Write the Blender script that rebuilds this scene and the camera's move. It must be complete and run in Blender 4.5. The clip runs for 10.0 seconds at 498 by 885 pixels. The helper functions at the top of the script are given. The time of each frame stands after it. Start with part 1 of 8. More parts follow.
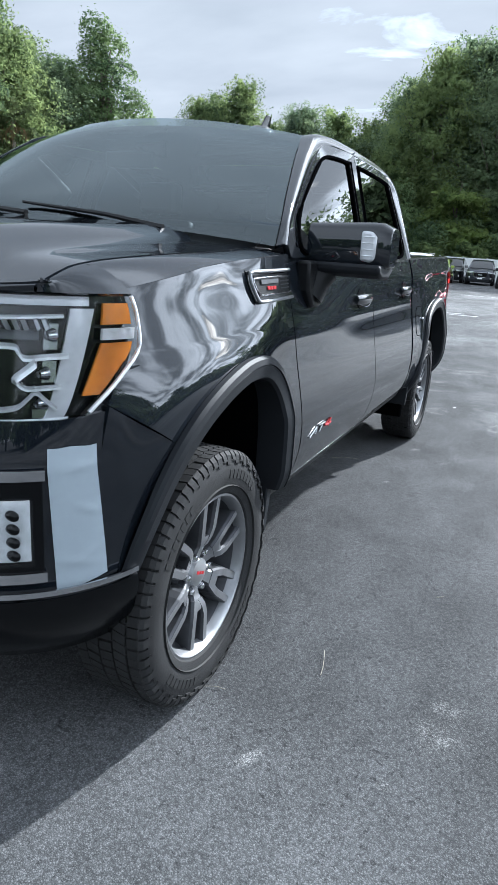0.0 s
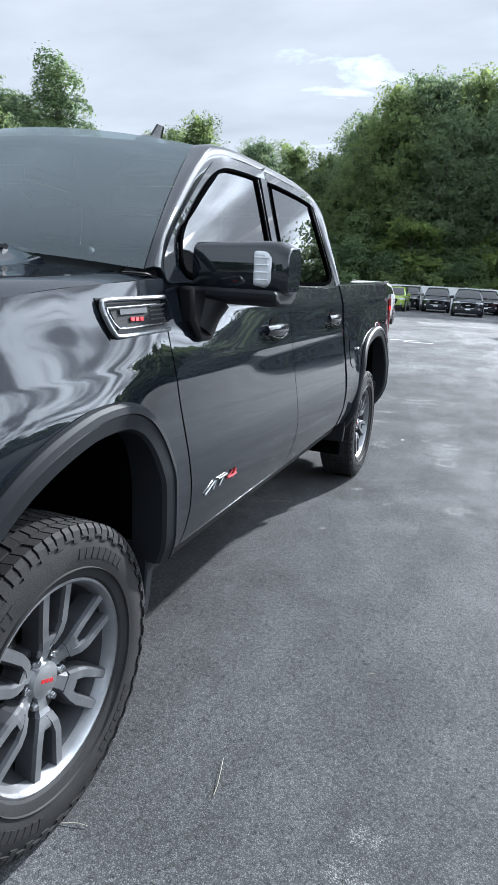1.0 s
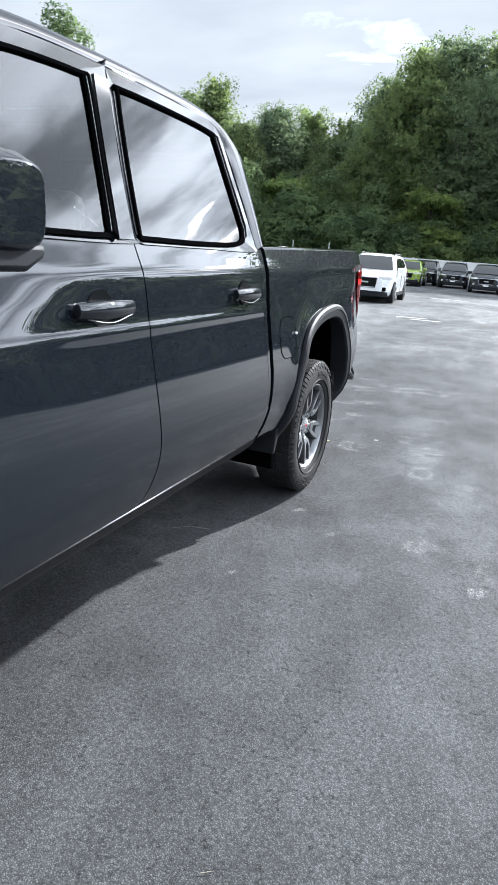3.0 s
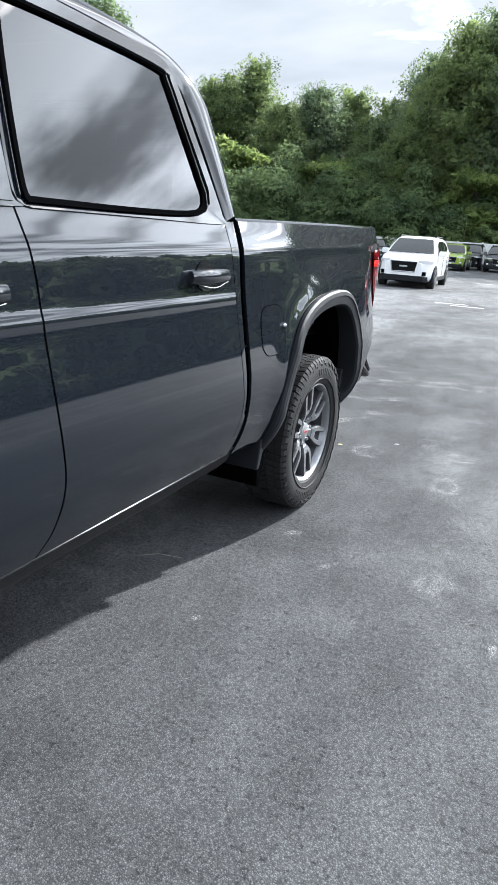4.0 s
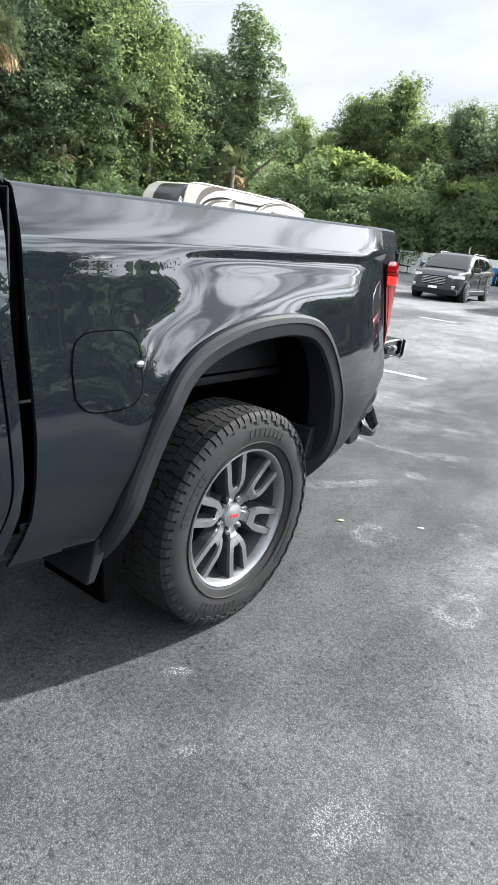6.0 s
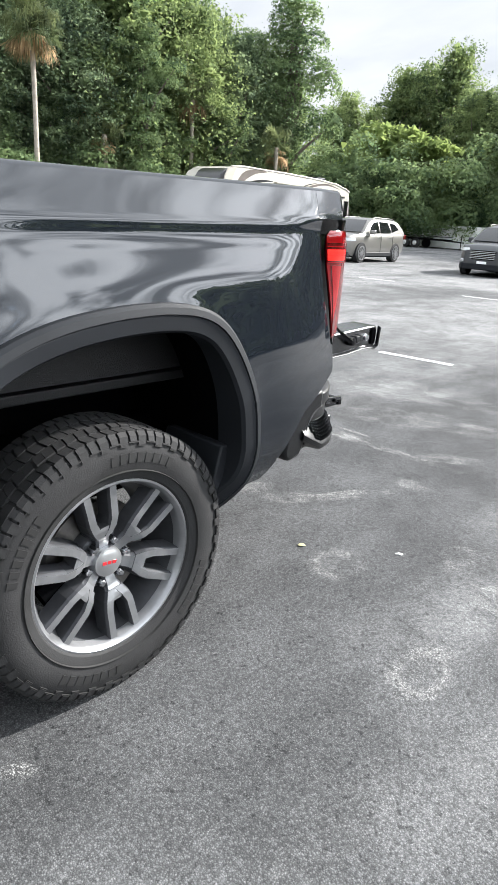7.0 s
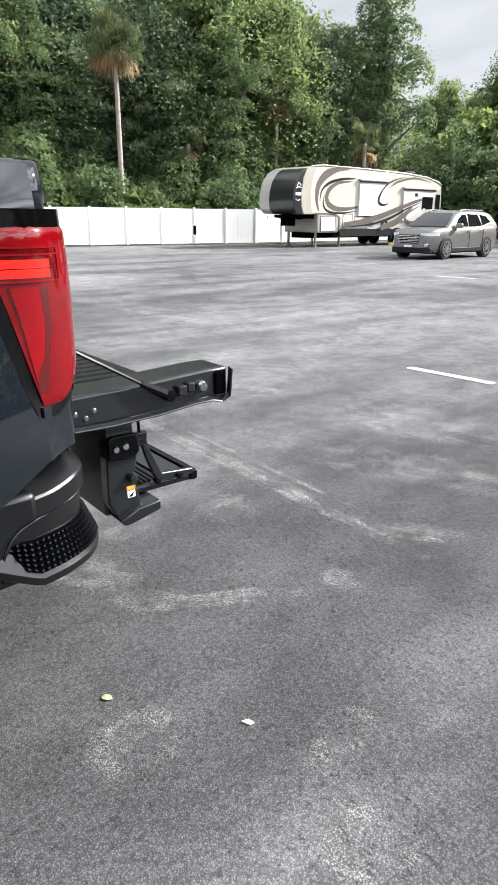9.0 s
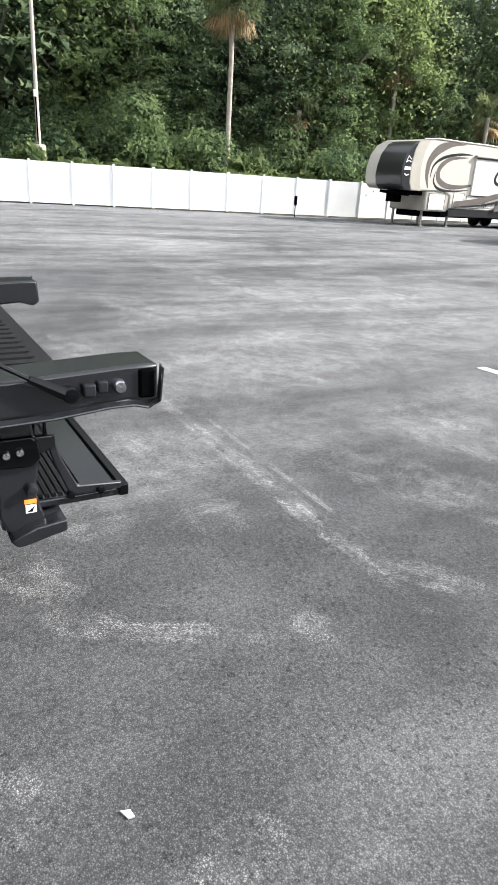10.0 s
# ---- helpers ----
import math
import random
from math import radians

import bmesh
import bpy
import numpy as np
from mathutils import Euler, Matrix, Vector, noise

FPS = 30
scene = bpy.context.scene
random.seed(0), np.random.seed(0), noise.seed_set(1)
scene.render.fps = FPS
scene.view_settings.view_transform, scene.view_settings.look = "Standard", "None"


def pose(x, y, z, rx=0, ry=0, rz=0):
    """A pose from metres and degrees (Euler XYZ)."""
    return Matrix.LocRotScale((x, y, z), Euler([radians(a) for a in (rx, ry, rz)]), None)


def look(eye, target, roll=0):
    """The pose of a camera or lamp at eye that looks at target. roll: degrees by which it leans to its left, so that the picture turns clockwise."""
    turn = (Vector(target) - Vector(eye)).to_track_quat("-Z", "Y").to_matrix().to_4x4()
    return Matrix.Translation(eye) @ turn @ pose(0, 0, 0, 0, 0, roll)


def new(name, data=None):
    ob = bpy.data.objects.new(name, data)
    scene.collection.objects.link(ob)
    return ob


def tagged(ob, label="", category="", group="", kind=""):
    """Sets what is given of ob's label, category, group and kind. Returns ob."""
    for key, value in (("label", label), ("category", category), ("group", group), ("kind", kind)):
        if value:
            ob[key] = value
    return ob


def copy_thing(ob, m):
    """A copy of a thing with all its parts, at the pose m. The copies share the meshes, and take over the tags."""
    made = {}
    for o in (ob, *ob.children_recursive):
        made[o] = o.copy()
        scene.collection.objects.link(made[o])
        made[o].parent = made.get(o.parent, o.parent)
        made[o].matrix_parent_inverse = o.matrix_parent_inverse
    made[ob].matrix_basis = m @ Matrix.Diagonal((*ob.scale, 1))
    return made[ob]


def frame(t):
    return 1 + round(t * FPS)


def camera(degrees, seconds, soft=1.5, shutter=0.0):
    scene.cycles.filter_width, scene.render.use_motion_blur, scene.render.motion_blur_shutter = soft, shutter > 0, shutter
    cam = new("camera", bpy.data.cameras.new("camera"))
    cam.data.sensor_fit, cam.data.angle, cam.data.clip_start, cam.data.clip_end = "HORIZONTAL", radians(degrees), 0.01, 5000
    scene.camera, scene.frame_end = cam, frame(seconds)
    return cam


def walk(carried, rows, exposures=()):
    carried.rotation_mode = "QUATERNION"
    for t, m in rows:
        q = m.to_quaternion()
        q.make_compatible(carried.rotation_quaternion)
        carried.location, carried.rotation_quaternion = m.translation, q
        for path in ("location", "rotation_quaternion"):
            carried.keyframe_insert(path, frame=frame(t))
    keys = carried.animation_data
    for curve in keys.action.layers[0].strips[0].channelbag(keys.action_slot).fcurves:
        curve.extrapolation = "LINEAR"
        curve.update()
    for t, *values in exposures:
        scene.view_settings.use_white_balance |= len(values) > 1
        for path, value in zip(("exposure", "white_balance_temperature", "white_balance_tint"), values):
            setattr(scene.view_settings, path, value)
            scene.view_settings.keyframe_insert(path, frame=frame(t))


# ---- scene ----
cam = camera(42.4, 10.0)
PATH = [
    (0, (0.84, -1.692, 1.465), (0.072, 0.061, 0.883), 4.0),
    (0.5, (0.842, -1.45, 1.481), (0.245, 0.381, 0.943), 3.4),
    (1, (0.928, -1.187, 1.459), (0.239, 0.626, 0.969), 3.3),
    (1.5, (1.006, -0.889, 1.444), (0.33, 0.893, 0.837), 2.9),
    (2, (1.013, -0.594, 1.441), (0.414, 1.214, 0.829), 2.8),
    (2.5, (1.087, -0.3, 1.438), (0.392, 1.499, 0.909), 2.4),
    (2.7, (1.089, -0.191, 1.454), (0.384, 1.589, 0.875), 4.5),
    (3.8, (1.141, 0.458, 1.419), (0.365, 2.221, 0.88), 3.2),
    (4, (1.119, 0.611, 1.419), (0.298, 2.326, 0.798), 4.0),
    (4.5, (1.107, 0.997, 1.398), (0.35, 2.731, 0.75), 8.5),
    (5, (1.166, 1.324, 1.41), (0.261, 2.987, 0.768), 2.8),
    (5.5, (1.246, 1.652, 1.417), (0.182, 3.219, 0.777), 6.4),
    (5.7, (1.261, 1.786, 1.405), (0.171, 3.347, 0.792), 7.1),
    (6.8, (1.341, 2.623, 1.398), (0.062, 4.025, 0.767), 3.4),
    (7, (1.341, 2.772, 1.393), (0.081, 4.178, 0.733), 3.8),
    (7.5, (1.314, 3.144, 1.423), (0.047, 4.568, 0.817), 2.1),
    (8, (1.369, 3.545, 1.396), (-0.014, 4.849, 0.773), 3.1),
    (8.5, (1.318, 3.909, 1.391), (-0.07, 5.192, 0.738), 6.7),
    (9, (1.313, 4.242, 1.391), (-0.165, 5.416, 0.729), 0.4),
    (9.5, (1.316, 4.562, 1.394), (-0.297, 5.542, 0.733), 1.8),
    (10, (1.169, 4.835, 1.374), (-0.431, 5.775, 0.629), 3.6),
]
walk(cam, [(t, look(eye, target, roll)) for t, eye, target, roll in PATH],
     exposures=[(0, 1.48, 5550, 8), (1.5, 1.62, 5700, 9), (4, 1.72, 5850, 9), (5.5, 1.86, 6050, 9), (6.8, 1.88, 6180, 10), (8.5, 1.60, 6220, 12), (10, 1.56, 6220, 12)])

# ---- build ----
rnd = random.Random(7)

# World: a bright, mostly clouded summer sky and one warm sun.
SUN_ELEV, SUN_AZ = 30.0, 21.0          # azimuth measured from +y towards +x
world = bpy.data.worlds.new("world")
scene.world = world
world.use_nodes = True
wn, wl = world.node_tree.nodes, world.node_tree.links
wn.clear()
w_out = wn.new("ShaderNodeOutputWorld")
w_bg = wn.new("ShaderNodeBackground")
w_bg.inputs["Strength"].default_value = 0.1
w_sky = wn.new("ShaderNodeTexSky")
w_sky.sky_type = "NISHITA"
w_sky.sun_disc = False
w_sky.sun_elevation = radians(SUN_ELEV)
w_sky.sun_rotation = radians(SUN_AZ)
w_sky.dust_density = 2.0
w_tc = wn.new("ShaderNodeTexCoord")
w_sep = wn.new("ShaderNodeSeparateXYZ")
wl.new(w_tc.outputs["Generated"], w_sep.inputs[0])
w_add = wn.new("ShaderNodeMath")
w_add.operation = "ADD"
w_abs = wn.new("ShaderNodeMath")
w_abs.operation = "ABSOLUTE"
wl.new(w_sep.outputs["Z"], w_abs.inputs[0])
wl.new(w_abs.outputs[0], w_add.inputs[0])
w_add.inputs[1].default_value = 0.16
w_dx = wn.new("ShaderNodeMath")
w_dx.operation = "DIVIDE"
w_dy = wn.new("ShaderNodeMath")
w_dy.operation = "DIVIDE"
wl.new(w_sep.outputs["X"], w_dx.inputs[0])
wl.new(w_add.outputs[0], w_dx.inputs[1])
wl.new(w_sep.outputs["Y"], w_dy.inputs[0])
wl.new(w_add.outputs[0], w_dy.inputs[1])
w_com = wn.new("ShaderNodeCombineXYZ")
wl.new(w_dx.outputs[0], w_com.inputs[0])
wl.new(w_dy.outputs[0], w_com.inputs[1])
w_n1 = wn.new("ShaderNodeTexNoise")
w_n1.inputs["Scale"].default_value = 1.9
w_n1.inputs["Detail"].default_value = 9.0
w_n1.inputs["Roughness"].default_value = 0.56
w_n1.inputs["Distortion"].default_value = 0.7
w_map = wn.new("ShaderNodeMapping")
w_map.inputs["Scale"].default_value = (0.75, 1.35, 1.0)
w_map.inputs["Rotation"].default_value = (0, 0, radians(28))
w_map.inputs["Location"].default_value = (1.7, 0.6, 0)
wl.new(w_com.outputs[0], w_map.inputs[0])
wl.new(w_map.outputs[0], w_n1.inputs["Vector"])
w_ramp = wn.new("ShaderNodeValToRGB")
w_ramp.color_ramp.elements[0].position = 0.20
w_ramp.color_ramp.elements[1].position = 0.36
wl.new(w_n1.outputs["Fac"], w_ramp.inputs[0])
w_n2 = wn.new("ShaderNodeTexNoise")
w_n2.inputs["Scale"].default_value = 2.3
w_n2.inputs["Detail"].default_value = 7.0
wl.new(w_map.outputs[0], w_n2.inputs["Vector"])
w_cr = wn.new("ShaderNodeValToRGB")
w_cr.color_ramp.elements[0].position = 0.24
w_cr.color_ramp.elements[0].color = (2.20, 2.29, 2.38, 1)
w_cr.color_ramp.elements[1].position = 0.74
w_cr.color_ramp.elements[1].color = (2.98, 3.02, 3.04, 1)
wl.new(w_n2.outputs["Fac"], w_cr.inputs[0])
w_mix = wn.new("ShaderNodeMix")
w_mix.data_type = "RGBA"
wl.new(w_ramp.outputs[0], w_mix.inputs["Factor"])
wl.new(w_sky.outputs[0], w_mix.inputs["A"])
wl.new(w_cr.outputs[0], w_mix.inputs["B"])
# glow added to the unseen sky, away from the sun, for the reflections
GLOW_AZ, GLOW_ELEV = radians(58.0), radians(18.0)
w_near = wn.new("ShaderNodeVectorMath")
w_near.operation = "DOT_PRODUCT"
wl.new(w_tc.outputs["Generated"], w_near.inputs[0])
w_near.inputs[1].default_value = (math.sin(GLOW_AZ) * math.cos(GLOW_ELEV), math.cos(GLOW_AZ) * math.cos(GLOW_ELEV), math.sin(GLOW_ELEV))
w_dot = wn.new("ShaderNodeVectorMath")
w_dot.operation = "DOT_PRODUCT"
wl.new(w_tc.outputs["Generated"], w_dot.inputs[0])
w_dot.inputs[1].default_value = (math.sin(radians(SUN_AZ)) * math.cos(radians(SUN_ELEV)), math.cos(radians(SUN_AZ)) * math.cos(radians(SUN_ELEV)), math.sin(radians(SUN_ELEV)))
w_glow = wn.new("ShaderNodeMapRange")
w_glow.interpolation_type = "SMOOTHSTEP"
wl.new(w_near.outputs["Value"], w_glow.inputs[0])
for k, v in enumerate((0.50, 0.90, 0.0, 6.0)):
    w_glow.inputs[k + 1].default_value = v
w_scale = wn.new("ShaderNodeVectorMath")
w_scale.operation = "SCALE"
wl.new(w_mix.outputs["Result"], w_scale.inputs[0])
# thin cloud lets more of that glow through than thick cloud
w_thin = wn.new("ShaderNodeMapRange")
w_thin.interpolation_type = "SMOOTHSTEP"
wl.new(w_n2.outputs["Fac"], w_thin.inputs[0])
for k, v in enumerate((0.38, 0.60, 0.16, 1.15)):
    w_thin.inputs[k + 1].default_value = v
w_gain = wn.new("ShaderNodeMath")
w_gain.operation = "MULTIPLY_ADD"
# the added glow dims higher up
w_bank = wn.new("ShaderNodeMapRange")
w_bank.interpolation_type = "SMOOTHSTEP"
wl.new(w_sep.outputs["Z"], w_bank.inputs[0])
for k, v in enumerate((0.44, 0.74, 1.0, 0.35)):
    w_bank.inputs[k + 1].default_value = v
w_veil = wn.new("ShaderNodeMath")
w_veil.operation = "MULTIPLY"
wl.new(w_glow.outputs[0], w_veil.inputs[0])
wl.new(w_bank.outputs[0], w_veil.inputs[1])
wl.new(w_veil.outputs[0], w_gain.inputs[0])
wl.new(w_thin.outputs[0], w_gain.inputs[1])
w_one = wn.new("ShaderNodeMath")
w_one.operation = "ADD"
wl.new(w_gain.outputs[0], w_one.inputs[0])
# gain added to the unseen sky opposite the sun, to brighten fence and woods
w_back = wn.new("ShaderNodeMapRange")
w_back.interpolation_type = "SMOOTHSTEP"
wl.new(w_dot.outputs["Value"], w_back.inputs[0])
for k, v in enumerate((-0.50, 0.10, 2.3, 1.0)):
    w_back.inputs[k + 1].default_value = v
# gain added to the unseen sky overhead, to brighten windscreen and hood
w_top = wn.new("ShaderNodeMapRange")
w_top.interpolation_type = "SMOOTHSTEP"
wl.new(w_sep.outputs["Z"], w_top.inputs[0])
for k, v in enumerate((0.50, 0.85, 0.0, 0.8)):
    w_top.inputs[k + 1].default_value = v
w_both = wn.new("ShaderNodeMath")
w_both.operation = "ADD"
wl.new(w_back.outputs[0], w_both.inputs[0])
wl.new(w_top.outputs[0], w_both.inputs[1])
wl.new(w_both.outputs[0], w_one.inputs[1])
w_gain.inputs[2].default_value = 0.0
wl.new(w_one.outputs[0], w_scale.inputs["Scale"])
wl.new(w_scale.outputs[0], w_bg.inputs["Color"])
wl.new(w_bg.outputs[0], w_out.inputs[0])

sun_data = bpy.data.lights.new("sun", "SUN")
sun_data.energy = 4.2
sun_data.angle = radians(1.6)
sun_data.color = (1.0, 0.95, 0.87)
sun_ob = new("sun", sun_data)
_e, _a = radians(SUN_ELEV), radians(SUN_AZ)
sun_dir = Vector((math.sin(_a) * math.cos(_e), math.cos(_a) * math.cos(_e), math.sin(_e)))
sun_ob.matrix_world = look(sun_dir * 60, (0, 0, 0))


# ---- materials ----
def material(name, color, rough=0.5, metal=0.0, coat=0.0, coat_rough=0.03, spec=0.5, vary=0.0, scale=8.0,
             bump=0.0, bump_scale=60.0, rough_vary=0.0, emit=None, emit_strength=0.0, per_object=0.0, trans=0.0, detail=5.0, coat_ior=1.5):
    """A Principled material with two scales of noise in colour, roughness and relief."""
    m = bpy.data.materials.new(name)
    m.use_nodes = True
    n, l = m.node_tree.nodes, m.node_tree.links
    b = n["Principled BSDF"]
    b.inputs["Base Color"].default_value = (*color, 1)
    b.inputs["Roughness"].default_value = rough
    b.inputs["Metallic"].default_value = metal
    b.inputs["Coat Weight"].default_value = coat
    b.inputs["Coat Roughness"].default_value = coat_rough
    b.inputs["Specular IOR Level"].default_value = spec
    b.inputs["Coat IOR"].default_value = coat_ior
    b.inputs["Transmission Weight"].default_value = trans
    if emit:
        b.inputs["Emission Color"].default_value = (*emit, 1)
        b.inputs["Emission Strength"].default_value = emit_strength
    if vary or bump or rough_vary or per_object:
        tc = n.new("ShaderNodeTexCoord")
        big = n.new("ShaderNodeTexNoise")
        big.inputs["Scale"].default_value = scale
        big.inputs["Detail"].default_value = detail
        l.new(tc.outputs["Object"], big.inputs["Vector"])
        fine = n.new("ShaderNodeTexNoise")
        fine.inputs["Scale"].default_value = bump_scale
        fine.inputs["Detail"].default_value = 3
        l.new(tc.outputs["Object"], fine.inputs["Vector"])
        if vary or per_object:
            add = n.new("ShaderNodeMath")
            add.operation = "MULTIPLY_ADD"
            l.new(fine.outputs["Fac"], add.inputs[0])
            add.inputs[1].default_value = 0.4
            l.new(big.outputs["Fac"], add.inputs[2])
            rng = n.new("ShaderNodeMapRange")
            l.new(add.outputs[0], rng.inputs[0])
            rng.inputs[1].default_value, rng.inputs[2].default_value = 0.4, 1.0
            rng.inputs[3].default_value, rng.inputs[4].default_value = 1 - vary, 1 + vary
            hsv = n.new("ShaderNodeHueSaturation")
            hsv.inputs["Color"].default_value = (*color, 1)
            if per_object:
                info = n.new("ShaderNodeObjectInfo")
                r2 = n.new("ShaderNodeMapRange")
                l.new(info.outputs["Random"], r2.inputs[0])
                r2.inputs[3].default_value, r2.inputs[4].default_value = 1 - per_object, 1 + per_object
                mul = n.new("ShaderNodeMath")
                mul.operation = "MULTIPLY"
                l.new(rng.outputs[0], mul.inputs[0])
                l.new(r2.outputs[0], mul.inputs[1])
                l.new(mul.outputs[0], hsv.inputs["Value"])
            else:
                l.new(rng.outputs[0], hsv.inputs["Value"])
            l.new(hsv.outputs[0], b.inputs["Base Color"])
        if rough_vary:
            r3 = n.new("ShaderNodeMapRange")
            l.new(big.outputs["Fac"], r3.inputs[0])
            r3.inputs[1].default_value, r3.inputs[2].default_value = 0.3, 0.7
            r3.inputs[3].default_value, r3.inputs[4].default_value = max(0.02, rough - rough_vary), rough + rough_vary
            l.new(r3.outputs[0], b.inputs["Roughness"])
        if bump:
            bp = n.new("ShaderNodeBump")
            bp.inputs["Strength"].default_value = bump
            bp.inputs["Distance"].default_value = 0.01
            l.new(fine.outputs["Fac"], bp.inputs["Height"])
            l.new(bp.outputs[0], b.inputs["Normal"])
    return m


def glass(name, tint, ior=1.5, rough=0.0, gloss=(1, 1, 1)):
    """Tinted pane: clear transmission by the tint, mirror gloss by Fresnel."""
    m = bpy.data.materials.new(name)
    m.use_nodes = True
    n, l = m.node_tree.nodes, m.node_tree.links
    n.clear()
    out = n.new("ShaderNodeOutputMaterial")
    mix = n.new("ShaderNodeMixShader")
    fr = n.new("ShaderNodeFresnel")
    fr.inputs[0].default_value = ior
    tr = n.new("ShaderNodeBsdfTransparent")
    tr.inputs[0].default_value = (*tint, 1)
    gl = n.new("ShaderNodeBsdfGlossy")
    gl.inputs["Roughness"].default_value = rough
    gl.inputs["Color"].default_value = (*gloss, 1)
    l.new(fr.outputs[0], mix.inputs[0])
    l.new(tr.outputs[0], mix.inputs[1])
    l.new(gl.outputs[0], mix.inputs[2])
    l.new(mix.outputs[0], out.inputs[0])
    return m


def leaf_material(name, dark, light, yellow=0.0):
    m = bpy.data.materials.new(name)
    m.use_nodes = True
    n, l = m.node_tree.nodes, m.node_tree.links
    n.clear()
    out = n.new("ShaderNodeOutputMaterial")
    geo = n.new("ShaderNodeNewGeometry")
    info = n.new("ShaderNodeObjectInfo")
    tc = n.new("ShaderNodeTexCoord")
    noi = n.new("ShaderNodeTexNoise")
    noi.inputs["Scale"].default_value = 0.55
    noi.inputs["Detail"].default_value = 4
    l.new(tc.outputs["Object"], noi.inputs["Vector"])
    a = n.new("ShaderNodeMath")
    a.operation = "MULTIPLY_ADD"
    clump = n.new("ShaderNodeMapRange")
    l.new(noi.outputs["Fac"], clump.inputs[0])
    for k, v in enumerate((0.36, 0.64, 0.18, 0.82)):
        clump.inputs[k + 1].default_value = v
    l.new(geo.outputs["Random Per Island"], a.inputs[0])
    a.inputs[1].default_value = 0.45
    l.new(clump.outputs[0], a.inputs[2])
    a2 = n.new("ShaderNodeMath")
    a2.operation = "MULTIPLY_ADD"
    l.new(info.outputs["Random"], a2.inputs[0])
    a2.inputs[1].default_value = 0.35
    l.new(a.outputs[0], a2.inputs[2])
    ramp = n.new("ShaderNodeValToRGB")
    ramp.color_ramp.elements[0].position = 0.45
    ramp.color_ramp.elements[0].color = (*dark, 1)
    ramp.color_ramp.elements[1].position = 1.2 if yellow == 0 else 1.0
    ramp.color_ramp.elements[1].position = 1.0
    ramp.color_ramp.elements[1].color = (*light, 1)
    l.new(a2.outputs[0], ramp.inputs[0])
    pb = n.new("ShaderNodeBsdfPrincipled")
    pb.inputs["Roughness"].default_value = 0.7
    pb.inputs["Specular IOR Level"].default_value = 0.15
    l.new(ramp.outputs[0], pb.inputs["Base Color"])
    tl = n.new("ShaderNodeBsdfTranslucent")
    br = n.new("ShaderNodeHueSaturation")
    br.inputs["Value"].default_value = 1.35
    br.inputs["Hue"].default_value = 0.485
    l.new(ramp.outputs[0], br.inputs["Color"])
    l.new(br.outputs[0], tl.inputs[0])
    mix = n.new("ShaderNodeMixShader")
    mix.inputs[0].default_value = 0.58
    l.new(pb.outputs[0], mix.inputs[1])
    l.new(tl.outputs[0], mix.inputs[2])
    l.new(mix.outputs[0], out.inputs[0])
    return m


M = {}
M["paint"] = material("charcoal_metallic_paint", (0.0058, 0.0078, 0.0110), 0.45, 0.0, 1.0, 0.008, spec=0.5, coat_ior=1.54)
M["trim"] = material("satin_black_trim", (0.006, 0.0065, 0.0075), 0.42, spec=0.5, vary=0.25, scale=5, bump=0.12, bump_scale=350)
M["plastic"] = material("textured_black_plastic", (0.012, 0.0135, 0.016), 0.55, spec=0.5, vary=0.2, scale=6, bump=0.09, bump_scale=420)
M["bumper"] = material("satin_black_bumper", (0.0042, 0.0046, 0.0054), 0.34, spec=0.5, vary=0.2, scale=6, bump=0.1, bump_scale=420)
M["dark"] = material("underbody_black", (0.002, 0.0021, 0.0024), 1.0, spec=0.0, vary=0.4, scale=4)
M["gloss"] = material("gloss_black", (0.002, 0.0024, 0.003), 0.2, spec=0.5, rough_vary=0.05, scale=3)
for key, ior in (("paint", 1.06), ("trim", 1.3), ("plastic", 1.25), ("bumper", 1.45), ("gloss", 1.3)):
    M[key].node_tree.nodes["Principled BSDF"].inputs["IOR"].default_value = ior
M["piano"] = material("piano_black", (0.002, 0.002, 0.0024), 0.02, spec=0.9, rough_vary=0.008, scale=3)
M["chrome"] = material("dark_chrome", (0.52, 0.53, 0.55), 0.16, 1.0, rough_vary=0.05, scale=12)
M["bright"] = material("bright_chrome", (0.75, 0.76, 0.78), 0.08, 1.0)
M["rubber"] = material("tyre_rubber", (0.024, 0.024, 0.0245), 0.72, spec=0.15, vary=0.3, scale=9, bump=0.2, bump_scale=240, rough_vary=0.1)
M["rubber_mark"] = material("raised_tyre_lettering", (0.019, 0.019, 0.019), 0.6, spec=0.2)
M["rim"] = material("grey_machined_alloy", (0.26, 0.265, 0.275), 0.36, 0.75, 0.15, 0.1, vary=0.15, scale=20, rough_vary=0.06)
M["rim_dark"] = material("dark_alloy_paint", (0.060, 0.062, 0.068), 0.42, 0.5, vary=0.3, scale=10)
M["steel"] = material("brake_steel", (0.22, 0.21, 0.20), 0.45, 1.0, vary=0.3, scale=30)
M["glass_wind"] = glass("windscreen_glass", (0.25, 0.31, 0.33), 1.85, gloss=(0.80, 0.90, 0.93))
M["glass_front"] = glass("tinted_side_glass", (0.10, 0.115, 0.115), 1.6)
M["glass_rear"] = glass("privacy_glass", (0.025, 0.028, 0.03), 1.6)
M["lens"] = glass("clear_lamp_lens", (0.92, 0.94, 0.95), 1.45)
M["amber"] = material("amber_reflector", (0.62, 0.20, 0.015), 0.18, coat=1.0, vary=0.15, scale=40, bump=0.12, bump_scale=220)
M["red_lens"] = material("red_tail_lens", (0.125, 0.0012, 0.0028), 0.12, spec=0.2, coat=0.5, coat_rough=0.02, vary=0.22, scale=6)
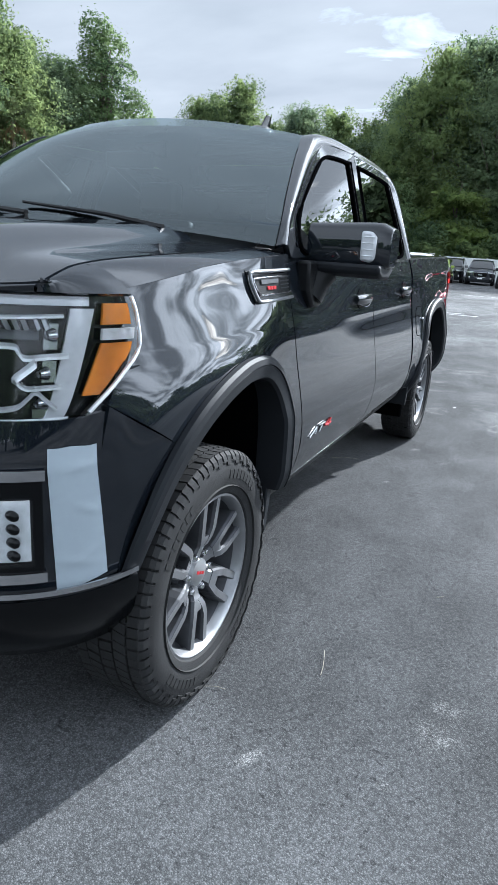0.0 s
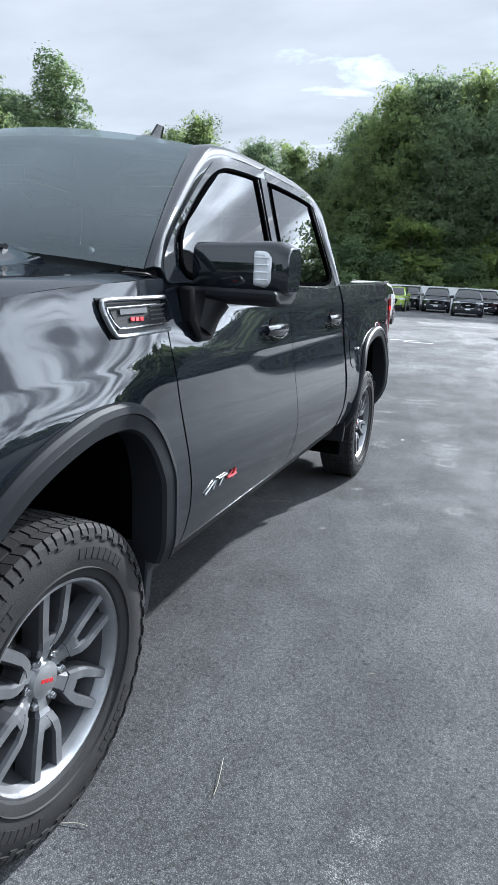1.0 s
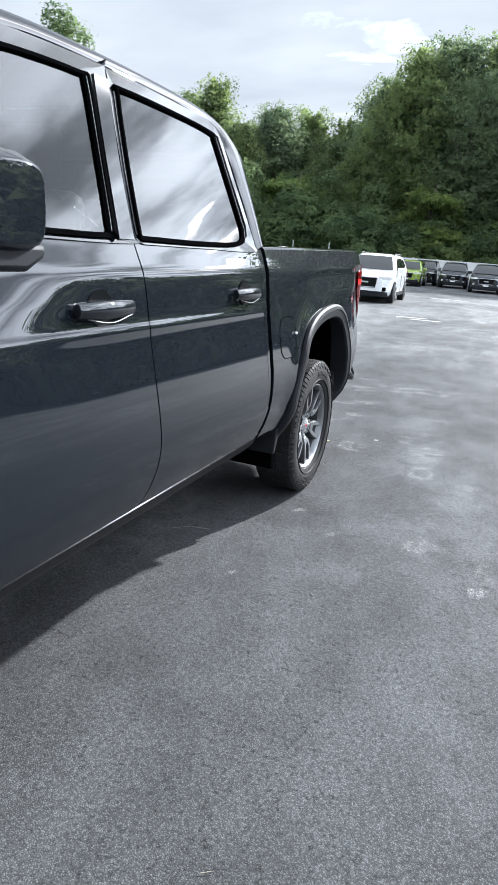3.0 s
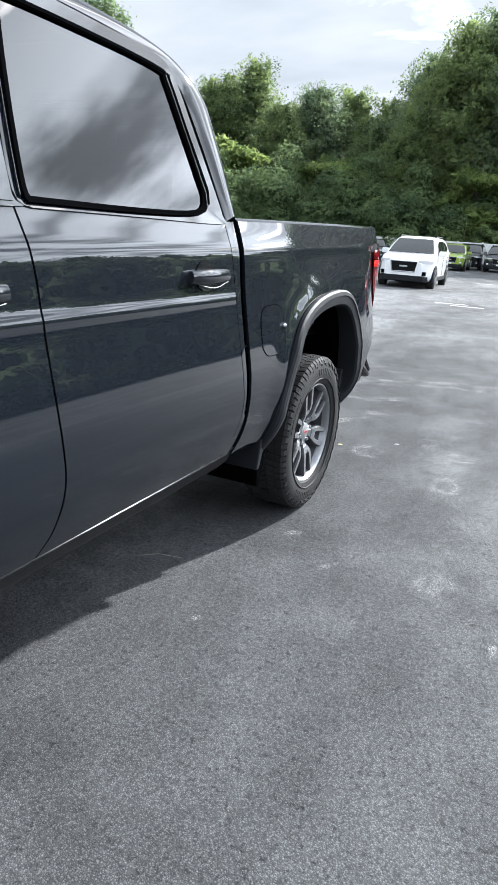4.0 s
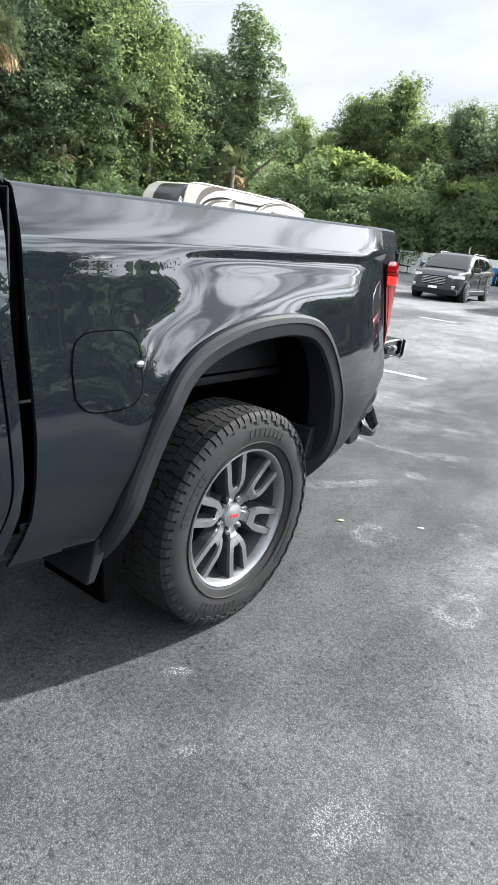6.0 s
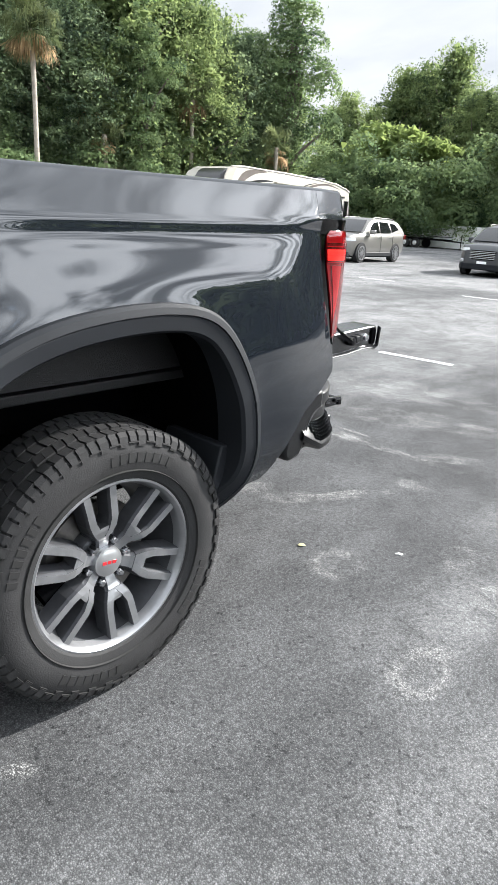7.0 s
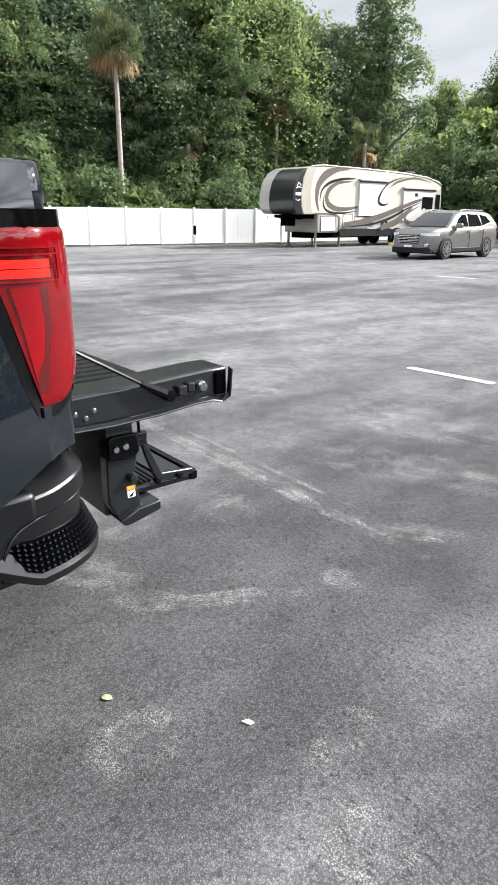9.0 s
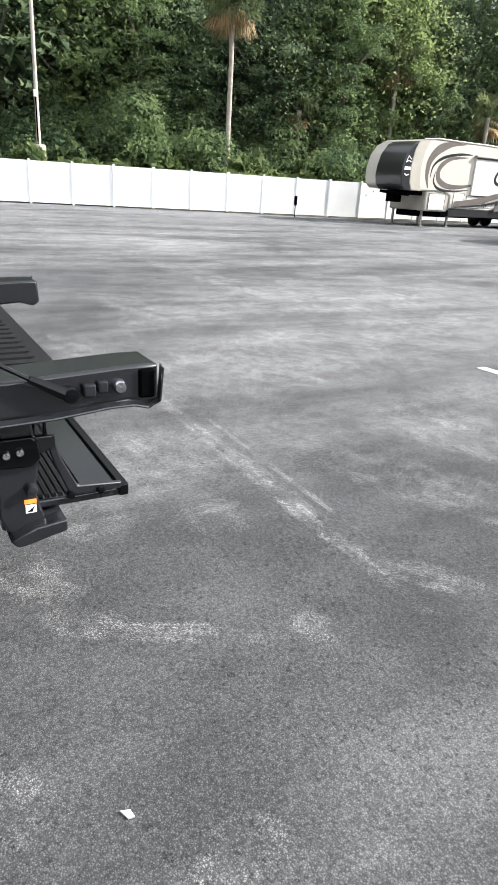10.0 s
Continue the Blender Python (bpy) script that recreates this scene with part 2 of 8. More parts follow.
M["red_panel"] = material("red_lamp_panel", (0.17, 0.0018, 0.0036), 0.2, spec=0.2, coat=0.45, coat_rough=0.02, vary=0.15, scale=9)
M["red_dark"] = material("dark_red_lens", (0.065, 0.0012, 0.0020), 0.12, spec=0.2, coat=1.0, vary=0.3, scale=8)
M["red_glow"] = material("bright_red_lens_bar", (0.72, 0.016, 0.010), 0.25, spec=0.2, coat=0.3, vary=0.15, scale=30)
M["lamp_black"] = material("glossy_lamp_black", (0.0015, 0.0015, 0.0018), 0.06, spec=0.35, rough_vary=0.02, scale=6)
M["red"] = material("red_badge", (0.40, 0.016, 0.022), 0.35, spec=0.3, coat=0.3)
M["silver"] = material("silver_badge", (0.55, 0.56, 0.57), 0.3, 0.9)
M["tape"] = material("pale_blue_protective_film", (0.29, 0.335, 0.37), 0.5, vary=0.05, scale=9)
M["led"] = material("lamp_reflector_silver", (0.72, 0.74, 0.76), 0.2, 0.2, coat=0.6, vary=0.2, scale=30)
M["frost"] = material("frosted_clear_lamp", (0.46, 0.47, 0.49), 0.22, coat=0.8, vary=0.15, scale=25)
M["seat"] = material("black_leather", (0.025, 0.025, 0.027), 0.5, vary=0.2, scale=12, bump=0.2, bump_scale=200)
M["paper"] = material("white_paper", (0.75, 0.75, 0.73), 0.8, vary=0.05)
M["orange"] = material("orange_sticker", (0.85, 0.3, 0.03), 0.5)
M["white"] = material("white_sticker", (0.8, 0.8, 0.8), 0.5)
M["gate_paint"] = material("gloss_black_gate_paint", (0.010, 0.011, 0.013), 0.27, spec=0.5, coat=0.25, coat_rough=0.08, vary=0.2, scale=7)
M["gate"] = material("black_bedliner_coat", (0.0055, 0.0058, 0.0064), 0.42, spec=0.26, vary=0.25, scale=8, bump=0.3, bump_scale=300)
M["fence"] = material("white_vinyl", (0.71, 0.72, 0.71), 0.45, vary=0.05, scale=1.5, per_object=0.02, rough_vary=0.08)
M["cap"] = material("white_vinyl_cap", (0.66, 0.67, 0.67), 0.45, vary=0.04)
M["rv"] = material("cream_fibreglass", (0.44, 0.42, 0.37), 0.35, coat=0.3, vary=0.06, scale=0.9)
M["rv_white"] = material("white_fibreglass", (0.56, 0.55, 0.51), 0.35, coat=0.3, vary=0.05, scale=0.9)
M["rv_brown"] = material("brown_grey_graphic", (0.10, 0.085, 0.075), 0.35, vary=0.15, scale=2)
M["rv_black"] = material("black_graphic", (0.014, 0.014, 0.016), 0.3, coat=0.4, vary=0.15, scale=2)
M["rv_tan"] = material("pale_tan_graphic", (0.32, 0.30, 0.255), 0.4, vary=0.1, scale=2)
M["rv_glass"] = material("dark_rv_window", (0.008, 0.009, 0.01), 0.06, coat=0.5)
M["yellow"] = material("yellow_wheel_chock", (0.75, 0.5, 0.03), 0.5, vary=0.1)
M["bark"] = material("grey_brown_bark", (0.13, 0.11, 0.09), 0.9, vary=0.35, scale=3, bump=0.6, bump_scale=22)
M["palmbark"] = material("grey_palm_bark", (0.27, 0.24, 0.20), 0.9, vary=0.3, scale=4, bump=0.5, bump_scale=18)
M["pole"] = material("weathered_wood_pole", (0.33, 0.30, 0.26), 0.8, vary=0.2, scale=3, bump=0.3)
M["concrete"] = material("concrete", (0.42, 0.40, 0.36), 0.9, vary=0.15, scale=4, bump=0.3)
M["line"] = material("worn_white_road_paint", (0.5, 0.505, 0.5), 0.7, vary=0.3, scale=14, bump=0.3, bump_scale=120)
M["leaf"] = leaf_material("mixed_leaves", (0.044, 0.074, 0.036), (0.160, 0.215, 0.085))
M["leaf_dark"] = leaf_material("dark_oak_leaves", (0.052, 0.082, 0.054), (0.155, 0.210, 0.112))
M["leaf_bright"] = leaf_material("bright_vine_leaves", (0.056, 0.092, 0.034), (0.165, 0.225, 0.072))
M["leaf_vine"] = leaf_material("vine_leaves", (0.042, 0.076, 0.042), (0.145, 0.205, 0.092))
M["frond"] = leaf_material("palm_frond", (0.03, 0.045, 0.02), (0.10, 0.125, 0.055))
M["frond_dry"] = leaf_material("dry_palm_frond", (0.17, 0.12, 0.065), (0.36, 0.27, 0.15))
M["blue"] = material("blue_plastic", (0.03, 0.18, 0.5), 0.5, vary=0.1)
M["leafpiece"] = material("yellow_fallen_leaf", (0.42, 0.40, 0.22), 0.8, vary=0.2, scale=60)
M["twig"] = material("dry_straw", (0.28, 0.26, 0.21), 0.8)
M["chip"] = material("pale_paint_chip", (0.45, 0.46, 0.44), 0.8, vary=0.1)


# ---- mesh tools ----
class Geo:
    """Vertices and faces gathered for one mesh."""

    def __init__(self):
        self.v, self.f = [], []

    def grid(self, rows, close=False, flip=False):
        base, w = len(self.v), len(rows[0])
        for r in rows:
            self.v.extend([tuple(p) for p in r])
        for j in range(len(rows) - 1):
            for i in range(w if close else w - 1):
                a, b = base + j * w + i, base + j * w + (i + 1) % w
                q = (a, b, b + w, a + w)
                self.f.append(q[::-1] if flip else q)
        return self

    def box(self, x0, x1, y0, y1, z0, z1):
        b = len(self.v)
        self.v += [(x, y, z) for z in (z0, z1) for y in (y0, y1) for x in (x0, x1)]
        self.f += [tuple(b + k for k in q) for q in ((0, 2, 3, 1), (4, 5, 7, 6), (0, 1, 5, 4), (2, 6, 7, 3), (0, 4, 6, 2), (1, 3, 7, 5))]
        return self

    def prism(self, poly, a, b, axis="x"):
        """A polygon in the two other axes (in order), extruded from a to b."""
        base, n = len(self.v), len(poly)
        for d in (a, b):
            for p, q in poly:
                self.v.append({"x": (d, p, q), "y": (p, d, q), "z": (p, q, d)}[axis])
        self.f.append(tuple(base + k for k in range(n))[::-1])
        self.f.append(tuple(base + n + k for k in range(n)))
        for k in range(n):
            self.f.append((base + k, base + (k + 1) % n, base + n + (k + 1) % n, base + n + k))
        return self

    def lathe(self, prof, n=32, c=(0, 0, 0), axis="x"):
        """Revolve (radius, along) about an axis through c."""
        rows = []
        for r, d in prof:
            row = []
            for k in range(n):
                t = 2 * math.pi * k / n
                p = {"x": (d, r * math.cos(t), r * math.sin(t)), "y": (r * math.cos(t), d, r * math.sin(t)), "z": (r * math.cos(t), r * math.sin(t), d)}[axis]
                row.append((c[0] + p[0], c[1] + p[1], c[2] + p[2]))
            rows.append(row)
        return self.grid(rows, close=True)

    def tube(self, pts, r, n=8, cap=True):
        pts = [Vector(p) for p in pts]
        rs = r if isinstance(r, (list, tuple)) else [r] * len(pts)
        rows = []
        for k, p in enumerate(pts):
            d = (pts[min(k + 1, len(pts) - 1)] - pts[max(k - 1, 0)]).normalized()
            u = d.cross(Vector((0, 0, 1)) if abs(d.z) < 0.9 else Vector((1, 0, 0))).normalized()
            v = d.cross(u)
            rows.append([p + (u * math.cos(2 * math.pi * i / n) + v * math.sin(2 * math.pi * i / n)) * rs[k] for i in range(n)])
        b = len(self.v)
        self.grid(rows, close=True)
        if cap:
            self.f.append(tuple(b + i for i in range(n))[::-1])
            self.f.append(tuple(b + (len(pts) - 1) * n + i for i in range(n)))
        return self

    def ball(self, c, r, n=10, m=6):
        rx, ry, rz = r if isinstance(r, (list, tuple)) else (r, r, r)
        rows = []
        for j in range(m + 1):
            t = math.pi * (0.02 + 0.96 * j / m)
            rows.append([(c[0] + rx * math.sin(t) * math.cos(2 * math.pi * i / n), c[1] + ry * math.sin(t) * math.sin(2 * math.pi * i / n), c[2] - rz * math.cos(t)) for i in range(n)])
        return self.grid(rows, close=True)

    def moved(self, m, start=0):
        for k in range(start, len(self.v)):
            self.v[k] = tuple(m @ Vector(self.v[k]))
        return self

    def mirrored(self):
        g = Geo()
        g.v = [(-x, y, z) for x, y, z in self.v]
        g.f = [tuple(reversed(q)) for q in self.f]
        return g

    def mesh(self, name, smooth=True, angle=38):
        me = bpy.data.meshes.new(name)
        me.from_pydata(self.v, [], self.f)
        bm = bmesh.new()
        bm.from_mesh(me)
        bmesh.ops.recalc_face_normals(bm, faces=bm.faces)
        bm.to_mesh(me)
        bm.free()
        if smooth:
            me.polygons.foreach_set("use_smooth", [True] * len(me.polygons))
            me.set_sharp_from_angle(angle=radians(angle))
        return me


def thicken(me, depth, angle):
    """Turn an open sheet into a shell of the given depth, inwards."""
    n = len(me.vertices)
    vs = [v.co.copy() for v in me.vertices]
    ns = [v.normal.copy() for v in me.vertices]
    fs = [tuple(p.vertices) for p in me.polygons]
    seen = {}
    for f in fs:
        for a, b in zip(f, f[1:] + f[:1]):
            seen[(a, b)] = seen.get((a, b), 0) + 1
    rim = [(b, a, a + n, b + n) for (a, b) in seen if (b, a) not in seen]
    me.clear_geometry()
    me.from_pydata([tuple(v) for v in vs] + [tuple(v - q * depth) for v, q in zip(vs, ns)], [], fs + [tuple(k + n for k in f[::-1]) for f in fs] + rim)
    me.polygons.foreach_set("use_smooth", [True] * len(me.polygons))
    me.set_sharp_from_angle(angle=radians(angle))


def part(name, geo, mat, parent=None, label="", smooth=True, bevel=0.0, solid=0.0, angle=38):
    """ONE mesh object from a Geo (or a ready mesh), under a thing or a part."""
    me = geo.mesh(name, smooth, angle) if isinstance(geo, Geo) else geo
    ob = new(name, me)
    if not me.materials:
        me.materials.append(mat)
    if parent is not None:
        ob.parent = parent
    if solid:
        # face outwards from the middle of the body, then give it thickness
        v = sum((p.area * p.normal.dot(p.center - Vector((0, 1.9, 0.8))) for p in me.polygons), 0.0)
        if v < 0:
            me.flip_normals()
        thicken(me, solid, max(angle, 45) if not smooth else angle)
    if bevel:
        b = ob.modifiers.new("rounded", "BEVEL")
        b.width, b.segments, b.limit_method, b.angle_limit = bevel, 2, "ANGLE", radians(40)
        b.harden_normals = False
    if label:
        ob["label"] = label
    return ob


def thing(name, label, category, at=(0, 0, 0), rz=0.0, group="", kind=""):
    ob = new(name)
    ob.matrix_basis = pose(*at, 0, 0, rz)
    return tagged(ob, label, category, group, kind)


def lerp(a, b, t):
    return a + (b - a) * t


def curve(xs, ys):
    """Smooth monotone interpolation through points."""
    xs, ys = np.array(xs, float), np.array(ys, float)
    h = np.diff(xs)
    d = np.diff(ys) / h
    mm = np.zeros(len(xs))
    for k in range(1, len(xs) - 1):
        if d[k - 1] * d[k] > 0:
            w1, w2 = 2 * h[k] + h[k - 1], h[k] + 2 * h[k - 1]
            mm[k] = (w1 + w2) / (w1 / d[k - 1] + w2 / d[k])
    mm[0], mm[-1] = d[0], d[-1]

    def at(x):
        x = min(max(x, xs[0]), xs[-1])
        k = min(int(np.searchsorted(xs, x, side="right")) - 1, len(xs) - 2)
        t = (x - xs[k]) / h[k]
        return float(ys[k] * (1 + 2 * t) * (1 - t) ** 2 + h[k] * mm[k] * t * (1 - t) ** 2 + ys[k + 1] * t * t * (3 - 2 * t) + h[k] * mm[k + 1] * t * t * (t - 1))

    return at


def along(pts, n):
    """Points along a polyline, n to each stretch, rounded at the corners."""
    out = []
    P = [Vector(p) for p in pts]
    for k in range(len(P) - 1):
        p0, p1, p2, p3 = P[max(k - 1, 0)], P[k], P[k + 1], P[min(k + 2, len(P) - 1)]
        for i in range(n):
            t = i / n
            out.append(0.5 * ((2 * p1) + (p2 - p0) * t + (2 * p0 - 5 * p1 + 4 * p2 - p3) * t * t + (3 * p1 - p0 - 3 * p2 + p3) * t ** 3))
    out.append(P[-1])
    return out


# ---- the pickup truck (its own space: x from the centre line, y back from the front axle, z up) ----
FRONT_ARCH = [(-0.455, 0.60), (-0.425, 0.70), (-0.38, 0.80), (-0.325, 0.885), (-0.25, 0.965), (-0.15, 1.033), (-0.02, 1.083), (0.14, 1.112), (0.31, 1.10), (0.42, 1.02), (0.475, 0.86), (0.48, 0.60)]
REAR_ARCH = [(3.075, 0.47), (3.12, 0.67), (3.235, 0.91), (3.37, 1.055), (3.60, 1.135), (3.90, 1.152), (4.088, 1.098), (4.198, 0.93), (4.238, 0.72), (4.222, 0.57), (4.155, 0.462)]
_smooth = curve([0.46, 0.52, 0.58, 0.66, 0.74, 0.80, 0.88, 0.95, 1.08, 1.15, 1.20, 1.27, 1.34, 1.40, 1.46],
                [0.93, 0.972, 1.006, 1.034, 1.048, 1.050, 1.043, 1.032, 1.0110, 1.002, 0.993, 0.977, 0.960, 0.948, 0.936])
_pocket = curve([0.46, 0.52, 0.58, 0.66, 0.74, 0.80, 0.88, 0.95, 1.08, 1.15, 1.172, 1.183, 1.196, 1.218, 1.28, 1.335, 1.352, 1.40, 1.46],
                [0.93, 0.972, 1.006, 1.034, 1.048, 1.050, 1.043, 1.032, 1.0095, 0.9985, 0.9965, 0.9962, 0.9925, 0.9885, 0.9815, 0.9755, 0.973, 0.959, 0.940])
_bed = curve([0.46, 0.52, 0.58, 0.66, 0.80, 0.95, 1.08, 1.15, 1.20, 1.28, 1.312, 1.326, 1.350, 1.364, 1.46],
             [0.93, 0.972, 1.006, 1.030, 1.044, 1.031, 1.013, 1.004, 0.997, 0.978, 0.970, 0.9680, 0.9670, 0.962, 0.930])
_bed_flat = curve([0.46, 0.52, 0.58, 0.66, 0.80, 0.88, 0.95, 1.08, 1.15, 1.20, 1.28, 1.35, 1.364, 1.46],
                  [0.93, 0.972, 1.006, 1.032, 1.046, 1.041, 1.031, 1.0095, 0.998, 0.991, 0.982, 0.9735, 0.970, 0.938])
_fender = curve([0.46, 0.52, 0.58, 0.66, 0.80, 0.95, 1.04, 1.09, 1.14, 1.20, 1.27, 1.34, 1.40, 1.46],
                [0.93, 0.968, 0.998, 1.020, 1.030, 1.024, 1.016, 1.009, 0.998, 0.980, 0.957, 0.936, 0.915, 0.885])


def ease(t):
    t = max(0.0, min(1.0, t))
    return t * t * (3 - 2 * t)


def bed_rise(y):
    return 0.035 * max(0.0, min(1.0, (y - 2.85) / 1.75))


def side_x(y, z):
    """The skin of the body side."""
    if y > 2.8:
        zz = z - bed_rise(y) * max(0.0, (z - 0.9) / 0.5)
        w = ease((y - 3.22) / 0.50) * (1 - ease((y - 4.30) / 0.30))
        x = _bed(zz) * w + _bed_flat(zz) * (1 - w)
    else:
        zz = z - (0.03 * (1 - ease((y - 0.45) / 0.3))) * max(0.0, (z - 1.2) / 0.2)
        w = ease((y - 0.85) / 0.75)
        x = _smooth(zz) * (1 - w) + _pocket(zz) * w
        f = 1 - ease((y - 0.10) / 0.42)
        x = x * (1 - f) + _fender(zz) * f
    for yc, half, zc, hh in ((-0.05, 0.52, 0.50, 0.60), (3.66, 0.56, 0.50, 0.62)):
        r = math.hypot((y - yc) / half, (max(z, zc) - zc) / hh)
        x += 0.012 * math.exp(-((r - 1.0) / 0.16) ** 2)
    if y > 4.30:
        x -= 0.085 * ((y - 4.30) / 0.5) ** 2 * (1 - 0.45 * ease((z - 1.36) / 0.05))
    if y < -0.05:
        x -= 0.085 * ((-0.05 - y) / 0.5) ** 2
    return x


def ruled(a, b, rows, n=6):
    """Skin between two matched outlines in the side plane."""
    A = along([(y, z, 0) for y, z in a], n)
    B = [Vector((*q, 0)) for q in b]
    B = [B[k].lerp(B[k + 1], i / n) for k in range(len(B) - 1) for i in range(n)] + [B[-1]]
    return [[Vector((side_x(lerp(p.x, q.x, j / rows), lerp(p.y, q.y, j / rows)), lerp(p.x, q.x, j / rows), lerp(p.y, q.y, j / rows))) for p, q in zip(A, B)] for j in range(rows + 1)]


def both(name, geo, mat, parent, label="", **kw):
    """The part and its mirror image on the other side."""
    p = part(name, geo, mat, parent, label, **kw)
    q = part(name, geo.mirrored(), mat, parent, label, **kw)
    return p, q


truck = thing("pickup_truck", "charcoal metallic crew cab pickup with its tailgate lowered on asphalt", "pickup truck", at=(-1.0, 0, 0))

# Front fender, doors, bedside.
fender = Geo().grid(ruled(
    [(-0.27, 0.947), (-0.21, 0.995), (-0.12, 1.045), (0.02, 1.093), (0.31, 1.10), (0.42, 1.02), (0.455, 0.94), (0.475, 0.84), (0.481, 0.74), (0.48, 0.60)],
    [(-0.487, 1.088), (-0.398, 1.215), (-0.415, 1.342), (-0.02, 1.40), (0.25, 1.425), (0.595, 1.45), (0.568, 1.30), (0.581, 1.15), (0.607, 0.90), (0.623, 0.575)], 44, 14))
both("fender", fender, M["paint"], truck, solid=0.012, angle=80)
hood_z = curve([-0.88, -0.80, -0.70, -0.62, -0.47, -0.20, 0.25, 0.47], [1.27, 1.305, 1.335, 1.354, 1.402, 1.425, 1.447, 1.465])
crown_rows = []
for j in range(7):
    t = j / 6
    row = []
    for p in along([(-0.415, 1.342, 0), (-0.02, 1.40, 0), (0.25, 1.425, 0), (0.445, 1.442, 0), (0.595, 1.45, 0)], 8):
        y = p.x - 0.03 * t * (p.x < -0.02) * (-p.x / 0.4)
        row.append((lerp(side_x(p.x, p.y), 0.846, t), y, lerp(p.y, hood_z(y) - 0.003, math.sin(t * math.pi / 2))))
    crown_rows.append(row)
both("fender_crown", Geo().grid(crown_rows), M["paint"], truck, solid=0.01)


groove = []
for s in [k / 6 for k in range(7)]:
    groove.append([(lerp(side_x(max(y, -0.40), zt) - 0.014, 0.80, s), y, lerp(zt - 0.010, hood_z(y) - 0.014, s)) for k in range(25) for y in [lerp(-0.47, 0.58, k / 24)] for zt in [1.342 + 0.108 * (max(y, -0.415) + 0.415) ** 0.8]])
both("fender_inner", Geo().grid(groove), M["paint"], truck, solid=0.004)


def door_edge(table):
    c = curve([z for z, _ in table], [y for _, y in table])
    return c


seam_a = door_edge([(0.575, 0.628), (0.90, 0.612), (1.15, 0.586), (1.30, 0.573), (1.45, 0.600)])
seam_b = door_edge([(0.575, 1.70), (0.66, 1.752), (0.80, 1.782), (1.25, 1.775), (1.45, 1.745)])
seam_c = door_edge([(0.575, 2.665), (0.66, 2.735), (0.80, 2.775), (1.2, 2.765), (1.45, 2.735)])


def door_panel(left, right, gap):
    zs = [0.575 + 0.875 * k / 80 for k in range(81)]
    rows = []
    for z in zs:
        a, b = left(z) + gap, right(z) - gap
        rows.append([(side_x(lerp(a, b, i / 24), z), lerp(a, b, i / 24), z) for i in range(25)])
    return Geo().grid(rows)


doors = []
for left, right, nm in ((seam_a, seam_b, "front_door"), (seam_b, seam_c, "rear_door")):
    doors.append(both(nm, door_panel(left, right, 0.0035), M["paint"], truck, solid=0.014, angle=50))

BELT = 1.182
bed_top = curve([2.845, 3.40, 3.90, 4.68], [1.455, 1.468, 1.478, 1.493])
lamp_front = curve([0.96, 1.05, 1.12, 1.19, 1.33, 1.405], [4.722, 4.694, 4.674, 4.656, 4.626, 4.617])
bedside = Geo().grid(ruled(
    [(3.075, 0.54), (3.12, 0.67), (3.235, 0.91), (3.37, 1.055), (3.60, 1.135), (3.90, 1.15), (4.088, 1.098), (4.16, 1.01), (4.198, 0.93), (4.226, 0.81), (4.238, 0.72), (4.230, 0.61), (4.205, 0.53)],
    [(2.790, 0.565), (2.834, 0.70), (2.846, 0.90), (2.846, BELT), (3.40, BELT), (3.90, BELT), (4.656, BELT), (4.692, 1.05), (4.716, 0.975), (4.735, 0.965), (4.735, 0.872), (4.52, 0.76), (4.36, 0.53)], 40, 14))
upper_rows = []
for j in range(61):
    s = j / 60
    row = []
    for i in range(91):
        u = i / 90
        y = lerp(2.846, lamp_front(lerp(BELT, 1.405, s)) , u)
        z = lerp(BELT, bed_top(y), s)
        row.append((side_x(y, z), y, z))
    upper_rows.append(row)
bedside.grid(upper_rows)
bedside.grid([[(side_x(y, z) + 0.0005, y, z) for k in range(9) for y in [lerp(4.604, 4.772, k / 8)] for z in [lerp(1.404, bed_top(min(y, 4.68)), j / 8)]] for j in range(9)])
both("bedside", bedside, M["paint"], truck, solid=0.012, angle=60)
def cab_end(z):
    """Rear edge of the cab, parallel with the front of the bed."""
    return 2.808 if z > 0.80 else 2.808 - 0.060 * ((0.80 - z) / 0.225) ** 1.5


both("cab_corner", Geo().grid([[(side_x(y, z) - 0.002, y, z) for y in (seam_c(z) + 0.005, lerp(seam_c(z) + 0.005, cab_end(z), 0.5), cab_end(z))] for z in [0.575 + 0.875 * k / 40 for k in range(41)]]), M["paint"], truck, solid=0.014)


def round_corner(pts, n=6):
    return along([(x, y, 0) for x, y in pts], n)


# rear corner of the bed below the lamp
corner_rows = []
for k in range(9):
    z = lerp(0.868, 0.99, k / 8)
    x0 = side_x(4.735, z)
    corner_rows.append([(p.x, p.y, z) for p in round_corner([(x0, 4.735), (0.925, 4.785), (0.885, 4.832), (0.83, 4.850), (0.765, 4.852)])])
both("bed_corner", Geo().grid(corner_rows), M["paint"], truck, solid=0.012)
both("bed_end_post", Geo().box(0.70, 0.80, 4.74, 4.845, 0.86, 1.45), M["paint"], truck, bevel=0.01)
